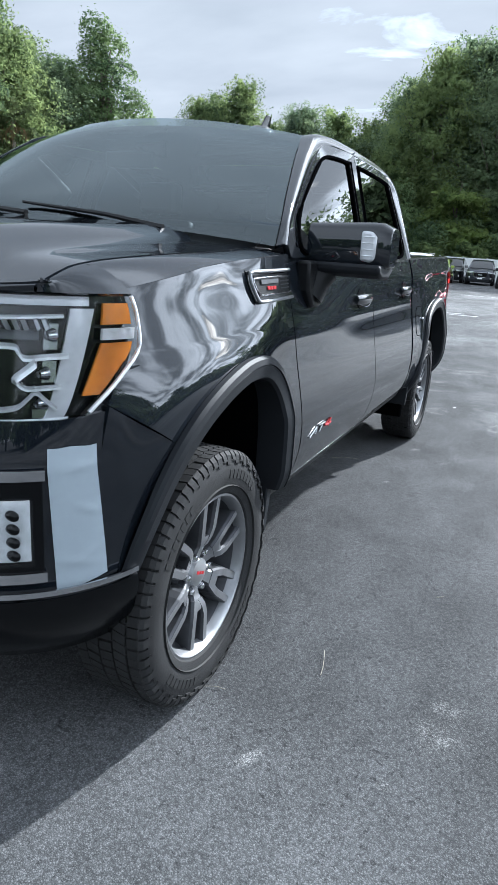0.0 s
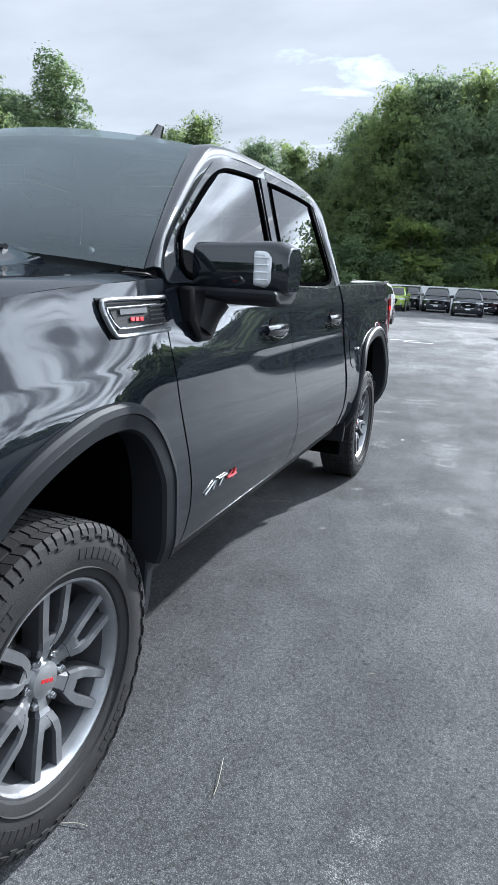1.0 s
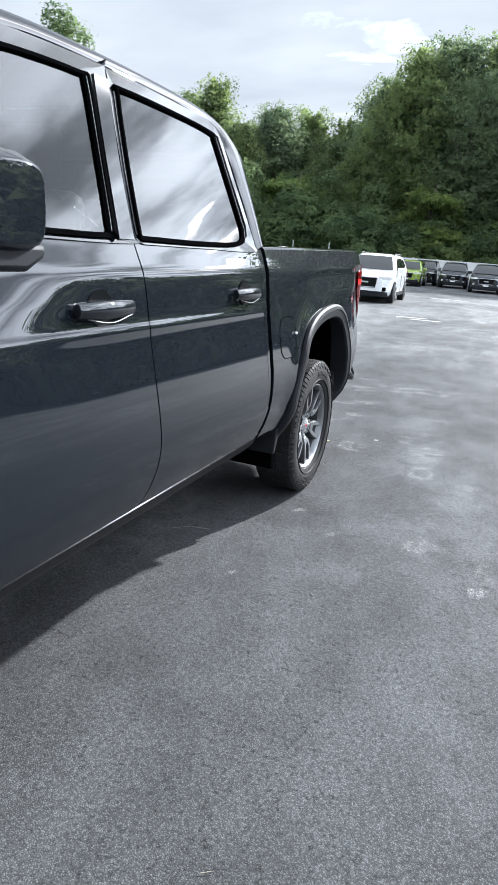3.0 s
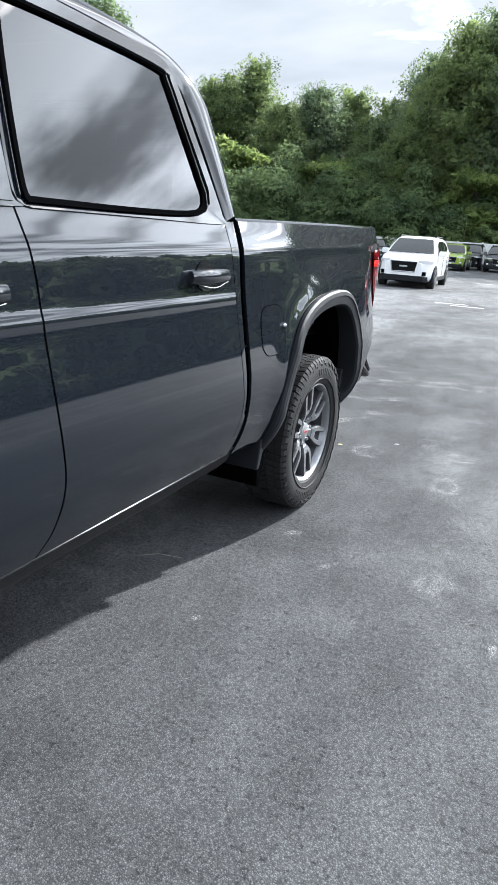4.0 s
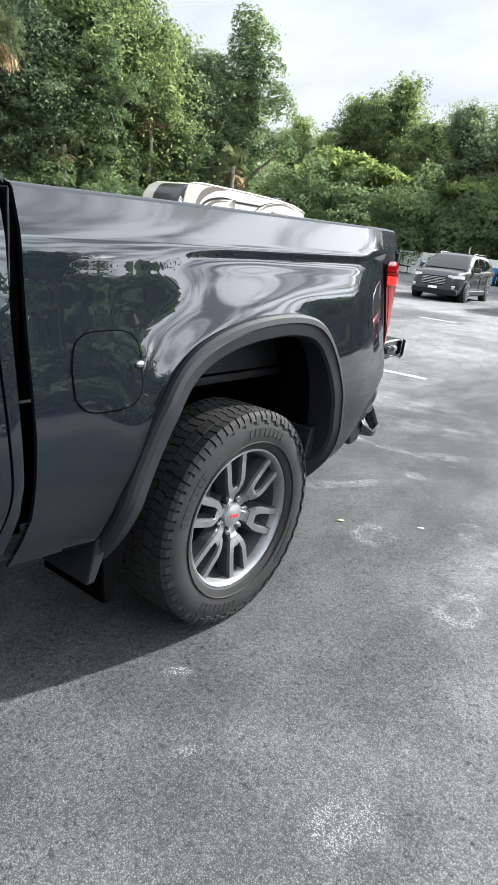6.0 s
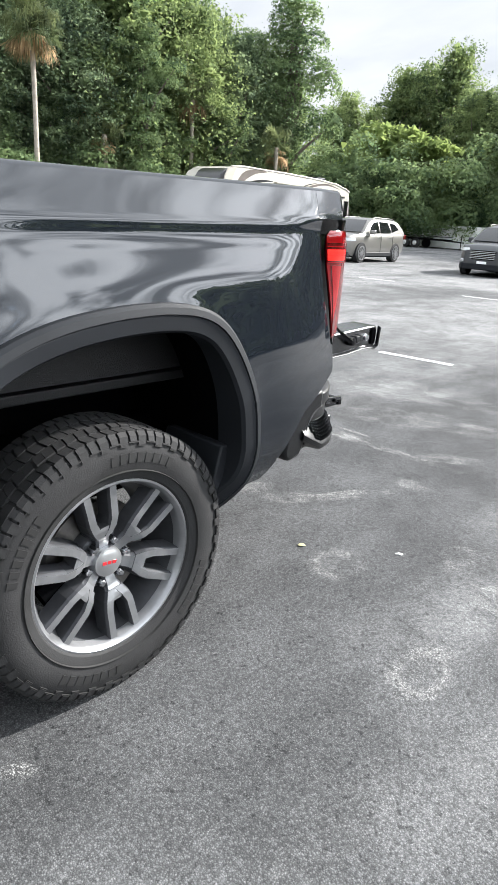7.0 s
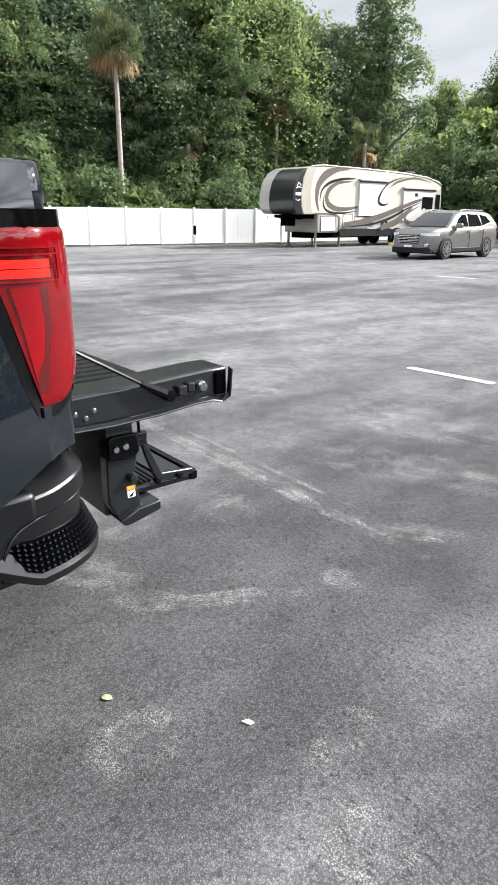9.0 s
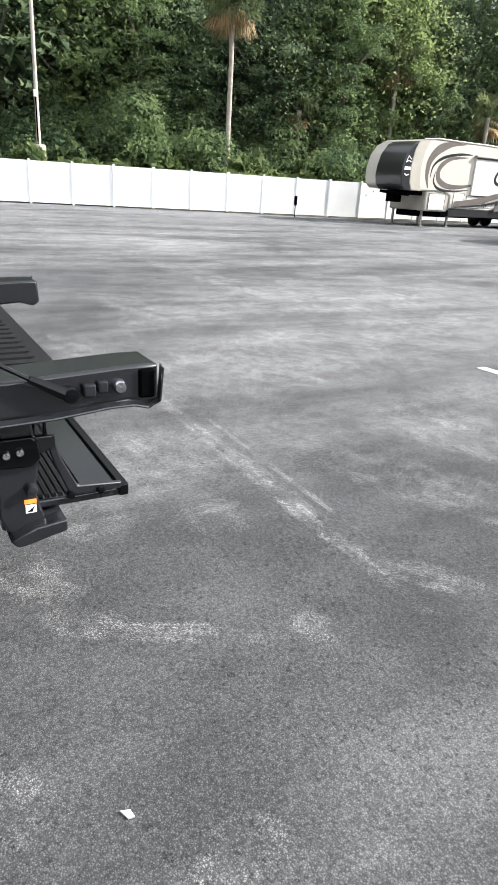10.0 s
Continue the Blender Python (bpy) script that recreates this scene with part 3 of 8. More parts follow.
# bed rail, inner wall and floor
rail = []
for dx, dz in ((0.0, -0.001), (-0.008, 0.006), (-0.03, 0.011), (-0.06, 0.012), (-0.12, 0.010), (-0.13, 0.0), (-0.135, -0.10), (-0.135, -0.53)):
    rail.append([(side_x(y, bed_top(min(y, 4.68))) + dx, y, (bed_top(min(y, 4.68)) if dz > -0.4 else 1.455) + dz) for y in [lerp(2.845, 4.765, i / 24) for i in range(25)]])
both("bed_rail", Geo().grid(rail[:6]), M["paint"], truck, solid=0.006)
both("bed_inner_wall", Geo().grid(rail[5:]), M["gate"], truck, solid=0.01)
g, ribs = Geo().box(-0.80, 0.80, 2.87, 4.78, 0.885, 0.915), []
for k in range(13):
    x = -0.72 + 0.12 * k
    ribs.append((x - 0.03, x + 0.03, 2.9, 4.77, 0.9145, 0.928))
floor_ = part("bed_floor", g, M["gate"], truck, bevel=0.004)
for r in ribs:
    part("floor_rib", Geo().box(*r), M["gate"], floor_)
part("bed_front_wall", Geo().box(-0.925, 0.925, 2.842, 2.875, 0.60, 1.455), M["paint"], truck, bevel=0.006)
# rail end cap over each tail lamp
def end_rows(z0, z1, off, n=7):
    rows = []
    for k in range(n):
        s = k / (n - 1)
        z = lerp(z0, z1, s)
        side = [(side_x(y, z) + off, y) for y in (4.755, 4.765, 4.772)]
        x1 = side[-1][0]
        rows.append([(p.x, p.y, z) for p in round_corner(side + [(x1 - 0.008, 4.794), (x1 - 0.032, 4.810), (0.83, 4.814), (0.75, 4.814)])])
    return rows


end_profile = ((1.404, -0.022), (1.418, -0.012), (1.436, -0.002), (1.446, 0.0), (1.470, 0.0), (1.488, -0.001), (1.497, -0.005), (1.502, -0.014))
both("rail_end", Geo().grid([end_rows(z, z + 0.001, off, 2)[0] for z, off in end_profile]), M["paint"], truck, solid=0.01, angle=28)
both("rail_end_floor", Geo().grid([[(p[0] - 0.01, p[1] - 0.004, 1.406) for p in end_rows(1.404, 1.405, -0.022, 2)[0]], [(0.75, p[1] - 0.004, 1.406) for p in end_rows(1.404, 1.405, -0.022, 2)[0]]]), M["gloss"], truck, solid=0.006)
both("rail_end_top", Geo().grid([[(x, y, 1.5025) for x, y in row] for row in zip(*[[(p[0], p[1]), (0.75, p[1])] for p in end_rows(1.436, 1.502, -0.012)[-1]])]), M["paint"], truck)

# Tail lamp wrapped round the corner.
lens_front = curve([0.975, 1.04, 1.115, 1.19, 1.26, 1.33, 1.40], [4.744, 4.724, 4.704, 4.685, 4.667, 4.658, 4.654])


def lamp_plan(s, z):
    """Round the rear corner: s 0 at the side, 1 at the tailgate."""
    f = lamp_front(z)
    b = 0.008 * math.sin(math.pi * max(0.0, min(1.0, (1.41 - z) / 0.50)))
    pts = round_corner([(side_x(f, z) - 0.004, f), (0.950 + b * 0.2, max(f + 0.03, 4.735 + b * 0.5)), (0.916 + b * 0.7, 4.806 + b * 0.8), (0.865 + b * 0.6, 4.846 + b), (0.755, 4.856 + b)], 8)
    k = min(int(s * 32), 31)
    p = pts[k].lerp(pts[k + 1], s * 32 - k)
    return p.x, p.y


def lamp_s(y, z):
    """Share round the corner at which the plan reaches y."""
    lo, hi = 0.0, 0.8
    for _ in range(24):
        mid = (lo + hi) / 2
        lo, hi = (mid, hi) if lamp_plan(mid, z)[1] < y else (lo, mid)
    return lo


def lamp_rows(s0, s1, z0, z1, off, n=12, m=14):
    """Limits may be functions of the height."""
    rows = []
    for k in range(m + 1):
        z = lerp(z0, z1, k / m)
        a, b = (q(z) if callable(q) else q for q in (s0, s1))
        o = off(z) if callable(off) else off
        rows.append([(x + o * (1 - s * 0.7), y + o * s, z) for s in [lerp(a, b, i / n) for i in range(n + 1)] for x, y in [lamp_plan(s, z)]])
    return rows


def lens_left(z):
    return lamp_s(lens_front(z), z)


def lens_right(z):
    return lerp(lens_left(z) + 0.05, 0.98, max(0.0, min(1.0, (z - 0.976) / 0.19)) ** 0.62)


def lens_round(z):
    """Front edge of the lens, rounded off towards its top."""
    return lens_left(z) + 0.16 * max(0.0, (z - 1.343) / 0.045) ** 2.4


def lens_share(s):
    """A line at the share s across the lens, at every height."""
    return lambda z: lerp(lens_round(z), lens_right(z), s)


for sgn in (1, -1):
    def put(name, geo, mat, parent, label="", **kw):
        return part(name, geo if sgn > 0 else geo.mirrored(), mat, parent, label, **kw)
    tail = put("tail_lamp", Geo().grid(lamp_rows(0.0, lambda z: lerp(lens_left(z) + 0.1, 1.0, max(0.0, min(1.0, (z - 0.958) / 0.19)) ** 0.62), 0.962, 1.405, 0.0, m=24)), M["lamp_black"], truck, "red tail lamp with black surround", solid=0.03)
    put("lens", Geo().grid(lamp_rows(lens_round, lens_right, 0.980, 1.392, lambda z: 0.006 - 0.034 * max(0.0, (z - 1.350) / 0.042) ** 2.2 - 0.012 * max(0.0, (1.010 - z) / 0.03) ** 2, n=24, m=40)), M["red_lens"], tail, "translucent red lens", solid=0.014)
    # inner panel, dark trough beside and below it, and the framed light bar above
    put("lens_chamber", Geo().grid(lamp_rows(lens_share(0.045), lens_share(0.30), 1.020, 1.252, 0.0070, n=10, m=18)), M["red_dark"], tail, "darker red chamber", solid=0.002)
    put("lens_panel", Geo().grid(lamp_rows(lambda z: lens_share(0.055)(z), lambda z: lens_share(0.055 + 0.17 * ease((z - 1.045) / 0.06))(z), 1.046, 1.250, 0.0080, n=6, m=16)), M["red_panel"], tail, "smooth red panel", solid=0.002)
    put("light_box", Geo().grid(lamp_rows(lens_share(0.0), lens_share(0.44), 1.262, 1.330, 0.0075, n=14, m=6)), M["red_dark"], tail, "dark red light box", solid=0.002)
    put("light_bar", Geo().grid(lamp_rows(lens_share(0.0), lens_share(0.335), 1.269, 1.2865, 0.0095, m=3)), M["red_glow"], tail, "bright red light bar", solid=0.004)
    put("light_bar", Geo().grid(lamp_rows(lens_share(0.0), lens_share(0.335), 1.2885, 1.306, 0.0095, m=3)), M["red_glow"], tail, "bright red light bar", solid=0.004)
    for z in (1.260, 1.314, 1.328):
        put("light_box_edge", Geo().grid(lamp_rows(lens_share(0.0), lens_share(0.44), z, z + 0.0035, 0.0095, m=1)), M["red_panel"], tail, solid=0.002)
    put("light_box_edge", Geo().grid(lamp_rows(lens_share(0.43), lens_share(0.45), 1.262, 1.330, 0.0095, n=2, m=4)), M["red_panel"], tail, solid=0.002)

# Rear bumper with corner step.
def bumper_plan(n=8):
    return round_corner([(0.990, 4.515), (0.982, 4.635), (0.955, 4.750), (0.897, 4.832), (0.80, 4.868), (0.55, 4.885), (0.30, 4.888)], n)


pl = bumper_plan()


def plan_out(k, off, z):
    """A point at the height z, off outwards from the bumper's plan line."""
    q = min(max(k, 0.0), len(pl) - 1.001)
    p, d = pl[int(q)].lerp(pl[int(q) + 1], q - int(q)), (pl[int(q) + 1] - pl[int(q)]).normalized()
    return Vector((p.x + d.y * off, p.y - d.x * off, z))


def plan_k(y):
    lo, hi = 0.0, 40.0
    for _ in range(24):
        mid = (lo + hi) / 2
        lo, hi = (mid, hi) if plan_out(mid, 0, 0).y < y else (lo, mid)
    return lo


# a chamfered band round the corner; a blocky arm comes down in front of the step
rows = []
for k in [lerp(plan_k(4.640), 40.0, i / 44) for i in range(45)]:
    up = 0.014 * ease((k - plan_k(4.70)) / 12)
    rows.append([plan_out(k, off, z + up) for off, z in ((-0.13, 0.812), (-0.050, 0.812), (-0.038, 0.810), (-0.004, 0.790), (0.0, 0.784), (0.0, 0.742), (-0.003, 0.737), (-0.010, 0.735), (-0.05, 0.735))])
upper = both("rear_bumper", Geo().grid(rows), M["bumper"], truck, "satin grey-black bumper with corner steps", solid=0.006, angle=24)
for sgn, par in ((1, upper[0]), (-1, upper[1])):
    def put(name, geo, mat, parent, label="", **kw):
        return part(name, geo if sgn > 0 else geo.mirrored(), mat, parent, label, **kw)
    put("bumper_arm", Geo().prism([(4.482, 0.602), (4.488, 0.572), (4.512, 0.556), (4.574, 0.566), (4.592, 0.600), (4.600, 0.655), (4.618, 0.696), (4.650, 0.722), (4.690, 0.735), (4.690, 0.806), (4.585, 0.806), (4.570, 0.796), (4.524, 0.716), (4.500, 0.688)], 0.86, 0.984), M["bumper"], par, bevel=0.014)
    ks = [lerp(plan_k(4.555), 40.0, i / 36) for i in range(37)]
    put("bumper_fascia", Geo().grid([[plan_out(k, off, lerp(lo, 0.79, t)) for k in ks] for t, lo, off in ((0, 0.575, -0.034), (0.2, 0.575, -0.018), (0.6, 0.575, -0.012), (1, 0.575, -0.010))]), M["bumper"], par, solid=0.006, angle=30)
    seam = along([(4.597, 0.606, 0), (4.600, 0.650, 0), (4.618, 0.690, 0), (4.655, 0.722, 0), (4.72, 0.738, 0)], 5)
    put("fascia_seam", Geo().tube([plan_out(plan_k(p.x), -0.006, p.y) for p in seam] + [plan_out(k, -0.006, 0.741 + 0.012 * min(1.0, (k - plan_k(4.72)) / 14)) for k in range(int(plan_k(4.72)) + 1, 40)], 0.0042, 6), M["bumper"], par)
    # the step: a studded face that leans outwards, and a plain lip below it
    def step_at(k, v):
        """k along the bumper's plan, v 0 at the lip to 1 at the back of the stud face."""
        q = min(max(k, 0.0), len(pl) - 1.001)
        a, b = pl[int(q)], pl[int(q) + 1]
        pt, d = a.lerp(b, q - int(q)), (b - a).normalized()
        off = lerp(0.024, -0.010, v)
        rise = max(0.0, min(1.0, (4.672 - pt.y) / 0.10))
        return Vector((pt.x + d.y * (off - 0.020 * rise), pt.y - d.x * (off - 0.020 * rise), lerp(0.606 + 0.055 * rise, 0.684 + 0.012 * rise, v)))

    def step_row(v, dz=0.0, push=0.0):
        row = []
        for i in range(29):
            k = lerp(plan_k(4.575), 40.0, i / 28)
            a, b = step_at(k, v), step_at(k, v + 0.2)
            o = (a - b)
            o.z = 0
            o = o.normalized() if o.length > 0 else Vector((1, 0, 0))
            row.append(a + o * push + Vector((0, 0, dz)))
        return row

    st = put("corner_step", Geo().grid([step_row(1.0, 0.002, -0.04), step_row(1.0), step_row(0.0), step_row(0.0, -0.008, 0.004), step_row(0.0, -0.028, 0.001), step_row(0.0, -0.034, -0.012), step_row(0.0, -0.037, -0.10)]), M["bumper"], par, solid=0.006, angle=22)
    g = Geo()
    for row in range(6):
        for i in range(29):
            k, v = plan_k(4.615) + 0.05 * (5 - row) * 8 + 1.0 * i + 0.5 * (row % 2), 0.12 + 0.155 * row
            a, e, u = step_at(k, v), (step_at(k + 0.1, v) - step_at(k - 0.1, v)).normalized(), (step_at(k, v + 0.1) - step_at(k, v - 0.1)).normalized()
            nrm = e.cross(u)
            nrm = nrm if nrm.z > 0 else -nrm
            b = len(g.v)
            g.v += [tuple(a + e * (sx * 0.0100) + u * (sy * 0.0078)) for sx, sy in ((-1, 0), (0, -1), (1, 0), (0, 1))]
            g.v += [tuple(a + e * (sx * 0.004) + u * (sy * 0.003) + nrm * 0.008) for sx, sy in ((-1, 0), (0, -1), (1, 0), (0, 1))]
            g.f += [tuple(b + n for n in q) for q in ((0, 1, 5, 4), (1, 2, 6, 5), (2, 3, 7, 6), (3, 0, 4, 7), (4, 5, 6, 7))]
    tagged(put("step_grip", g, M["gloss"], st, smooth=False), kind="stuff")
    put("step_mat", Geo().grid([[step_at(lerp(plan_k(4.612) + (0.95 - v) * 2.2, 39.5, i / 28), v) + Vector((0, 0, 0.003)) + (step_at(10, 0) - step_at(10, 1)) * 0.03 for i in range(29)] for v in (0.05, 1.0)]), M["dark"], st, "black grip mat")
    g = Geo()
    for i in range(5):
        g.box(0.66, 0.86, 4.765 + 0.014 * i, 4.773 + 0.014 * i, 0.838, 0.846)
    put("bumper_grip", g, M["trim"], par, bevel=0.002)
part("bumper_beam", Geo().box(-0.32, 0.32, 4.70, 4.90, 0.58, 0.84), M["plastic"], truck, bevel=0.012)

# Wheel-arch flares, liners and mud flaps.
def arch_normals(pts):
    out = []
    for k, p in enumerate(pts):
        d = (pts[min(k + 1, len(pts) - 1)] - pts[max(k - 1, 0)]).normalized()
        out.append(Vector((-d.y, d.x, 0)))
    return out


for arch in (FRONT_ARCH, REAR_ARCH):
    pts = along([(y, z, 0) for y, z in arch], 8)
    nor = arch_normals(pts)
    rows = []
    for d, dx in ((0.016, 0.0), (0.015, 0.016), (0.006, 0.026), (-0.012, 0.030), (-0.014, 0.024), (-0.017, 0.026), (-0.056, 0.020), (-0.064, 0.008), (-0.064, -0.06)):
        rows.append([(min(side_x(p.x, p.y), 1.046) + dx * (0.35 + 0.65 * ease((p.x + 0.6) / 0.35)) if dx > -0.01 else 0.95, p.x + n.x * d, p.y + n.y * d) for p, n in zip(pts, nor)])
    both("wheel_arch_flare", Geo().grid(rows), M["plastic"], truck, "matt dark grey plastic arch flare", solid=0.006, angle=30)
    rows = []
    for x in (0.96, 0.80, 0.62, 0.46):
        rows.append([(x, p.x - n.x * 0.055, p.y - n.y * 0.055) for p, n in zip(pts, nor)])
    liner = Geo().grid(rows)
    back = [(p.x - n.x * 0.055, p.y - n.y * 0.055) for p, n in zip(pts, nor)]
    liner.prism(back, 0.44, 0.46)
    both("arch_liner", liner, M["dark"], truck, solid=0.004)
for y0, y1 in ((0.40, 0.475), (3.07, 3.16)):
    lean = 0.10 if y0 > 1 else 0.0
    both("mud_flap", Geo().prism([(y0 - lean * 0.4, 0.42), (y0 + 0.03 - lean * 0.4, 0.42), (y1, 0.66), (y0 + 0.02, 0.66)], 0.74, 1.005), M["plastic"], truck, bevel=0.006)
# inner flap before the rear wheel, made deep to block light under the bed
both("inner_flap", Geo().prism([(3.13, 0.30), (3.165, 0.30), (3.25, 0.62), (3.10, 0.62)], 0.66, 0.965), M["dark"], truck, bevel=0.006)
both("rear_flap", Geo().prism([(4.08, 0.43), (4.12, 0.43), (4.23, 0.70), (4.15, 0.70)], 0.72, 0.99), M["plastic"], truck, bevel=0.006)

# Sills, underbody, frame.
sill = []
for x, z in ((0.995, 0.60), (1.006, 0.592), (0.995, 0.575), (0.975, 0.53), (0.93, 0.485), (0.80, 0.47), (0.60, 0.50)):
    sill.append([(x, lerp(0.49, 2.80, i / 10), z) for i in range(11)])
both("rocker_panel", Geo().grid(sill), M["trim"], truck, solid=0.004, angle=30)
both("sill_bright_strip", Geo().box(1.002, 1.0085, 0.62, 2.70, 0.5815, 0.5845), M["gloss"], truck, "thin gloss sill moulding", bevel=0.003)
g = Geo().box(-0.60, 0.60, -0.62, 4.62, 0.44, 0.70).box(-0.95, 0.95, 0.50, 2.78, 0.50, 0.66).box(-0.80, 0.80, 2.8, 3.05, 0.55, 0.9).box(-0.80, 0.80, 4.25, 4.70, 0.56, 0.9)
g.box(-0.50, 0.50, 3.0, 4.3, 0.6, 0.89).box(-0.9, 0.9, 0.48, 0.62, 0.55, 1.35)
part("underbody", g, M["dark"], truck, bevel=0.02)
part("front_axle", Geo().tube([(-0.72, 0, 0.41), (0.72, 0, 0.41)], 0.05, 10), M["dark"], truck)
part("rear_axle", Geo().tube([(-0.72, 3.745, 0.41), (0.72, 3.745, 0.41)], 0.06, 10).ball((0, 3.745, 0.41), 0.16), M["dark"], truck)
g = Geo()
for y in (3.30, 4.2):
    g.tube([(0.58, 3.745, 0.50), (0.58, y, 0.60)], 0.03, 6)
both("leaf_spring", g, M["dark"], truck)
both("cab_rear_corner", Geo().box(0.70, 0.942, 2.735, 2.812, 1.38, 1.452), M["paint"], truck, bevel=0.012)
part("cab_gap_filler", Geo().box(-0.90, 0.90, 2.78, 2.845, 0.58, 1.42), M["dark"], truck)

# Greenhouse.
def house_x(z):
    return 0.945 - 0.33 * (z - 1.45)


frame_low = [(0.595, 1.45), (0.645, 1.535), (0.845, 1.668), (1.10, 1.828), (1.325, 1.925), (1.70, 1.955), (2.40, 1.942), (2.60, 1.88), (2.685, 1.70), (2.745, 1.45)]
frame_top = [(0.928, 0.505, 1.475), (0.908, 0.590, 1.565), (0.846, 0.785, 1.702), (0.770, 1.045, 1.868), (0.723, 1.25, 1.958), (0.702, 1.70, 1.988), (0.718, 2.46, 1.972), (0.796, 2.765, 1.86), (0.858, 2.822, 1.68), (0.930, 2.832, 1.455)]
A, B = along([(house_x(z), y, z) for y, z in frame_low], 8), along(frame_top, 8)
rows = []
for t, bulge in ((0, 0), (0.25, 0.012), (0.5, 0.018), (0.75, 0.014), (1, 0)):
    rows.append([a.lerp(b, t) + Vector((bulge, 0, bulge)) for a, b in zip(A, B)])
both("cab_frame", Geo().grid(rows), M["paint"], truck, solid=0.02, angle=50)

win_f = [(0.80, 1.452), (0.745, 1.464), (0.728, 1.505), (0.775, 1.585), (0.88, 1.665), (1.02, 1.752), (1.16, 1.828), (1.29, 1.878), (1.42, 1.896), (1.665, 1.907), (1.695, 1.888), (1.665, 1.68), (1.632, 1.475), (1.615, 1.452), (1.20, 1.452)]
out_f = [(0.70, 1.440), (0.606, 1.440), (0.612, 1.498), (0.685, 1.565), (0.80, 1.645), (0.96, 1.745), (1.13, 1.845), (1.28, 1.916), (1.42, 1.938), (1.78, 1.952), (1.808, 1.93), (1.765, 1.68), (1.742, 1.475), (1.735, 1.440), (1.20, 1.440)]
win_r = [(1.80, 1.452), (1.784, 1.475), (1.81, 1.68), (1.85, 1.885), (1.875, 1.910), (2.25, 1.908), (2.515, 1.895), (2.545, 1.868), (2.580, 1.74), (2.622, 1.58), (2.630, 1.52), (2.570, 1.466), (2.25, 1.452)]
out_r = [(1.80, 1.440), (1.750, 1.475), (1.775, 1.68), (1.815, 1.92), (1.85, 1.950), (2.25, 1.944), (2.50, 1.932), (2.592, 1.89), (2.645, 1.74), (2.700, 1.56), (2.722, 1.47), (2.70, 1.440), (2.25, 1.440)]


def ring(inner, outer, rows_n, n=4, off0=0.0, off1=0.0):
    a = along([(y, z, 0) for y, z in inner + inner[:1]], n)[:-1]
    b = along([(y, z, 0) for y, z in outer + outer[:1]], n)[:-1]
    rows = []
    for j in range(rows_n + 1):
        t = j / rows_n
        rows.append([(house_x(lerp(p.y, q.y, t)) + lerp(off0, off1, t), lerp(p.x, q.x, t), lerp(p.y, q.y, t)) for p, q in zip(a, b)])
    return rows


def shrunk(poly, k):
    cy, cz = sum(p[0] for p in poly) / len(poly), sum(p[1] for p in poly) / len(poly)
    return [(y + (cy - y) * k / abs(cy - y + 1e-6) if abs(y - cy) > k else y, z + math.copysign(min(k, abs(cz - z)), cz - z)) for y, z in poly]


for (win, outl), pair, tint in (((win_f, out_f), doors[0], "glass_front"), ((win_r, out_r), doors[1], "glass_rear")):
    for sgn, parent in ((1, pair[0]), (-1, pair[1])):
        def put(name, geo, mat, label="", **kw):
            return part(name, geo if sgn > 0 else geo.mirrored(), mat, parent, label, **kw)
        put("window_frame", Geo().grid(ring(win, outl, 3, off1=0.004), close=True), M["paint"], solid=0.02, angle=30)
        put("window_seal", Geo().grid(ring(shrunk(win, 0.014), win, 2, off0=0.003, off1=0.006), close=True), M["dark"], solid=0.012, angle=30)
        put("bright_surround", Geo().grid(ring(win, shrunk(win, -0.010), 1, off0=0.0075, off1=0.0075), close=True), M["dark"], "black window surround", solid=0.006)
        edge = along([(y, z, 0) for y, z in win + win[:1]], 4)[:-1]
        cy, cz = sum(p.x for p in edge) / len(edge), sum(p.y for p in edge) / len(edge)
        rows = []
        for j in range(9):
            t = 1 - j / 8 * 0.9
            rows.append([(house_x(cz + (p.y - cz) * t) - 0.004, cy + (p.x - cy) * t, cz + (p.y - cz) * t) for p in edge])
        gg = Geo().grid(rows, close=True)
        gg.f.append(tuple(range(len(gg.v) - len(edge), len(gg.v))))
        pane = put("window_pane", gg, M[tint], "tinted glass")
        pane.visible_shadow = False
# B pillar in gloss black
pil = [[(house_x(z) + 0.007, lerp(a, b, i / 2), z) for i in range(3)] for z, a, b in ((1.452, 1.662, 1.742), (1.56, 1.678, 1.750), (1.68, 1.696, 1.764), (1.80, 1.716, 1.786), (1.915, 1.738, 1.812))]
both("door_pillar_trim", Geo().grid(pil), M["piano"], truck, "mirror-gloss black pillar trim", solid=0.006)

# Windscreen, roof, rear glass.
S = frame_top


def span(seg, bow, drop, n=16, m=8):
    """Sheet from one side's edge line to the other's, bowed forward and crowned."""
    left = along(seg, m)
    rows = []
    for p in left:
        rows.append([(p.x * (1 - 2 * i / n), p.y + bow * (1 - (1 - 2 * i / n) ** 2), p.z + drop * (1 - (1 - 2 * i / n) ** 2)) for i in range(n + 1)])
    return rows


inset = [(x - 0.006, y + 0.004, z - 0.002) for x, y, z in S]
ws = part("windscreen", Geo().grid(span(inset[0:5], -0.16, 0.05)), M["glass_wind"], truck, "sloping clear windscreen")
ws.visible_shadow = False
part("roof_panel", Geo().grid(span(S[4:7], 0.0, 0.022)), M["paint"], truck, solid=0.015)
front_edge = span([S[4], (S[4][0], S[4][1] + 0.03, S[4][2] + 0.004)], -0.0, 0.022)
part("rear_window", Geo().grid(span(S[6:10], 0.05, 0.01)), M["glass_rear"], truck, "dark rear window")
top = [(p[0], p[1] - 0.16 * (1 - (p[0] / 0.66) ** 2), p[2]) for p in front_edge[0]]
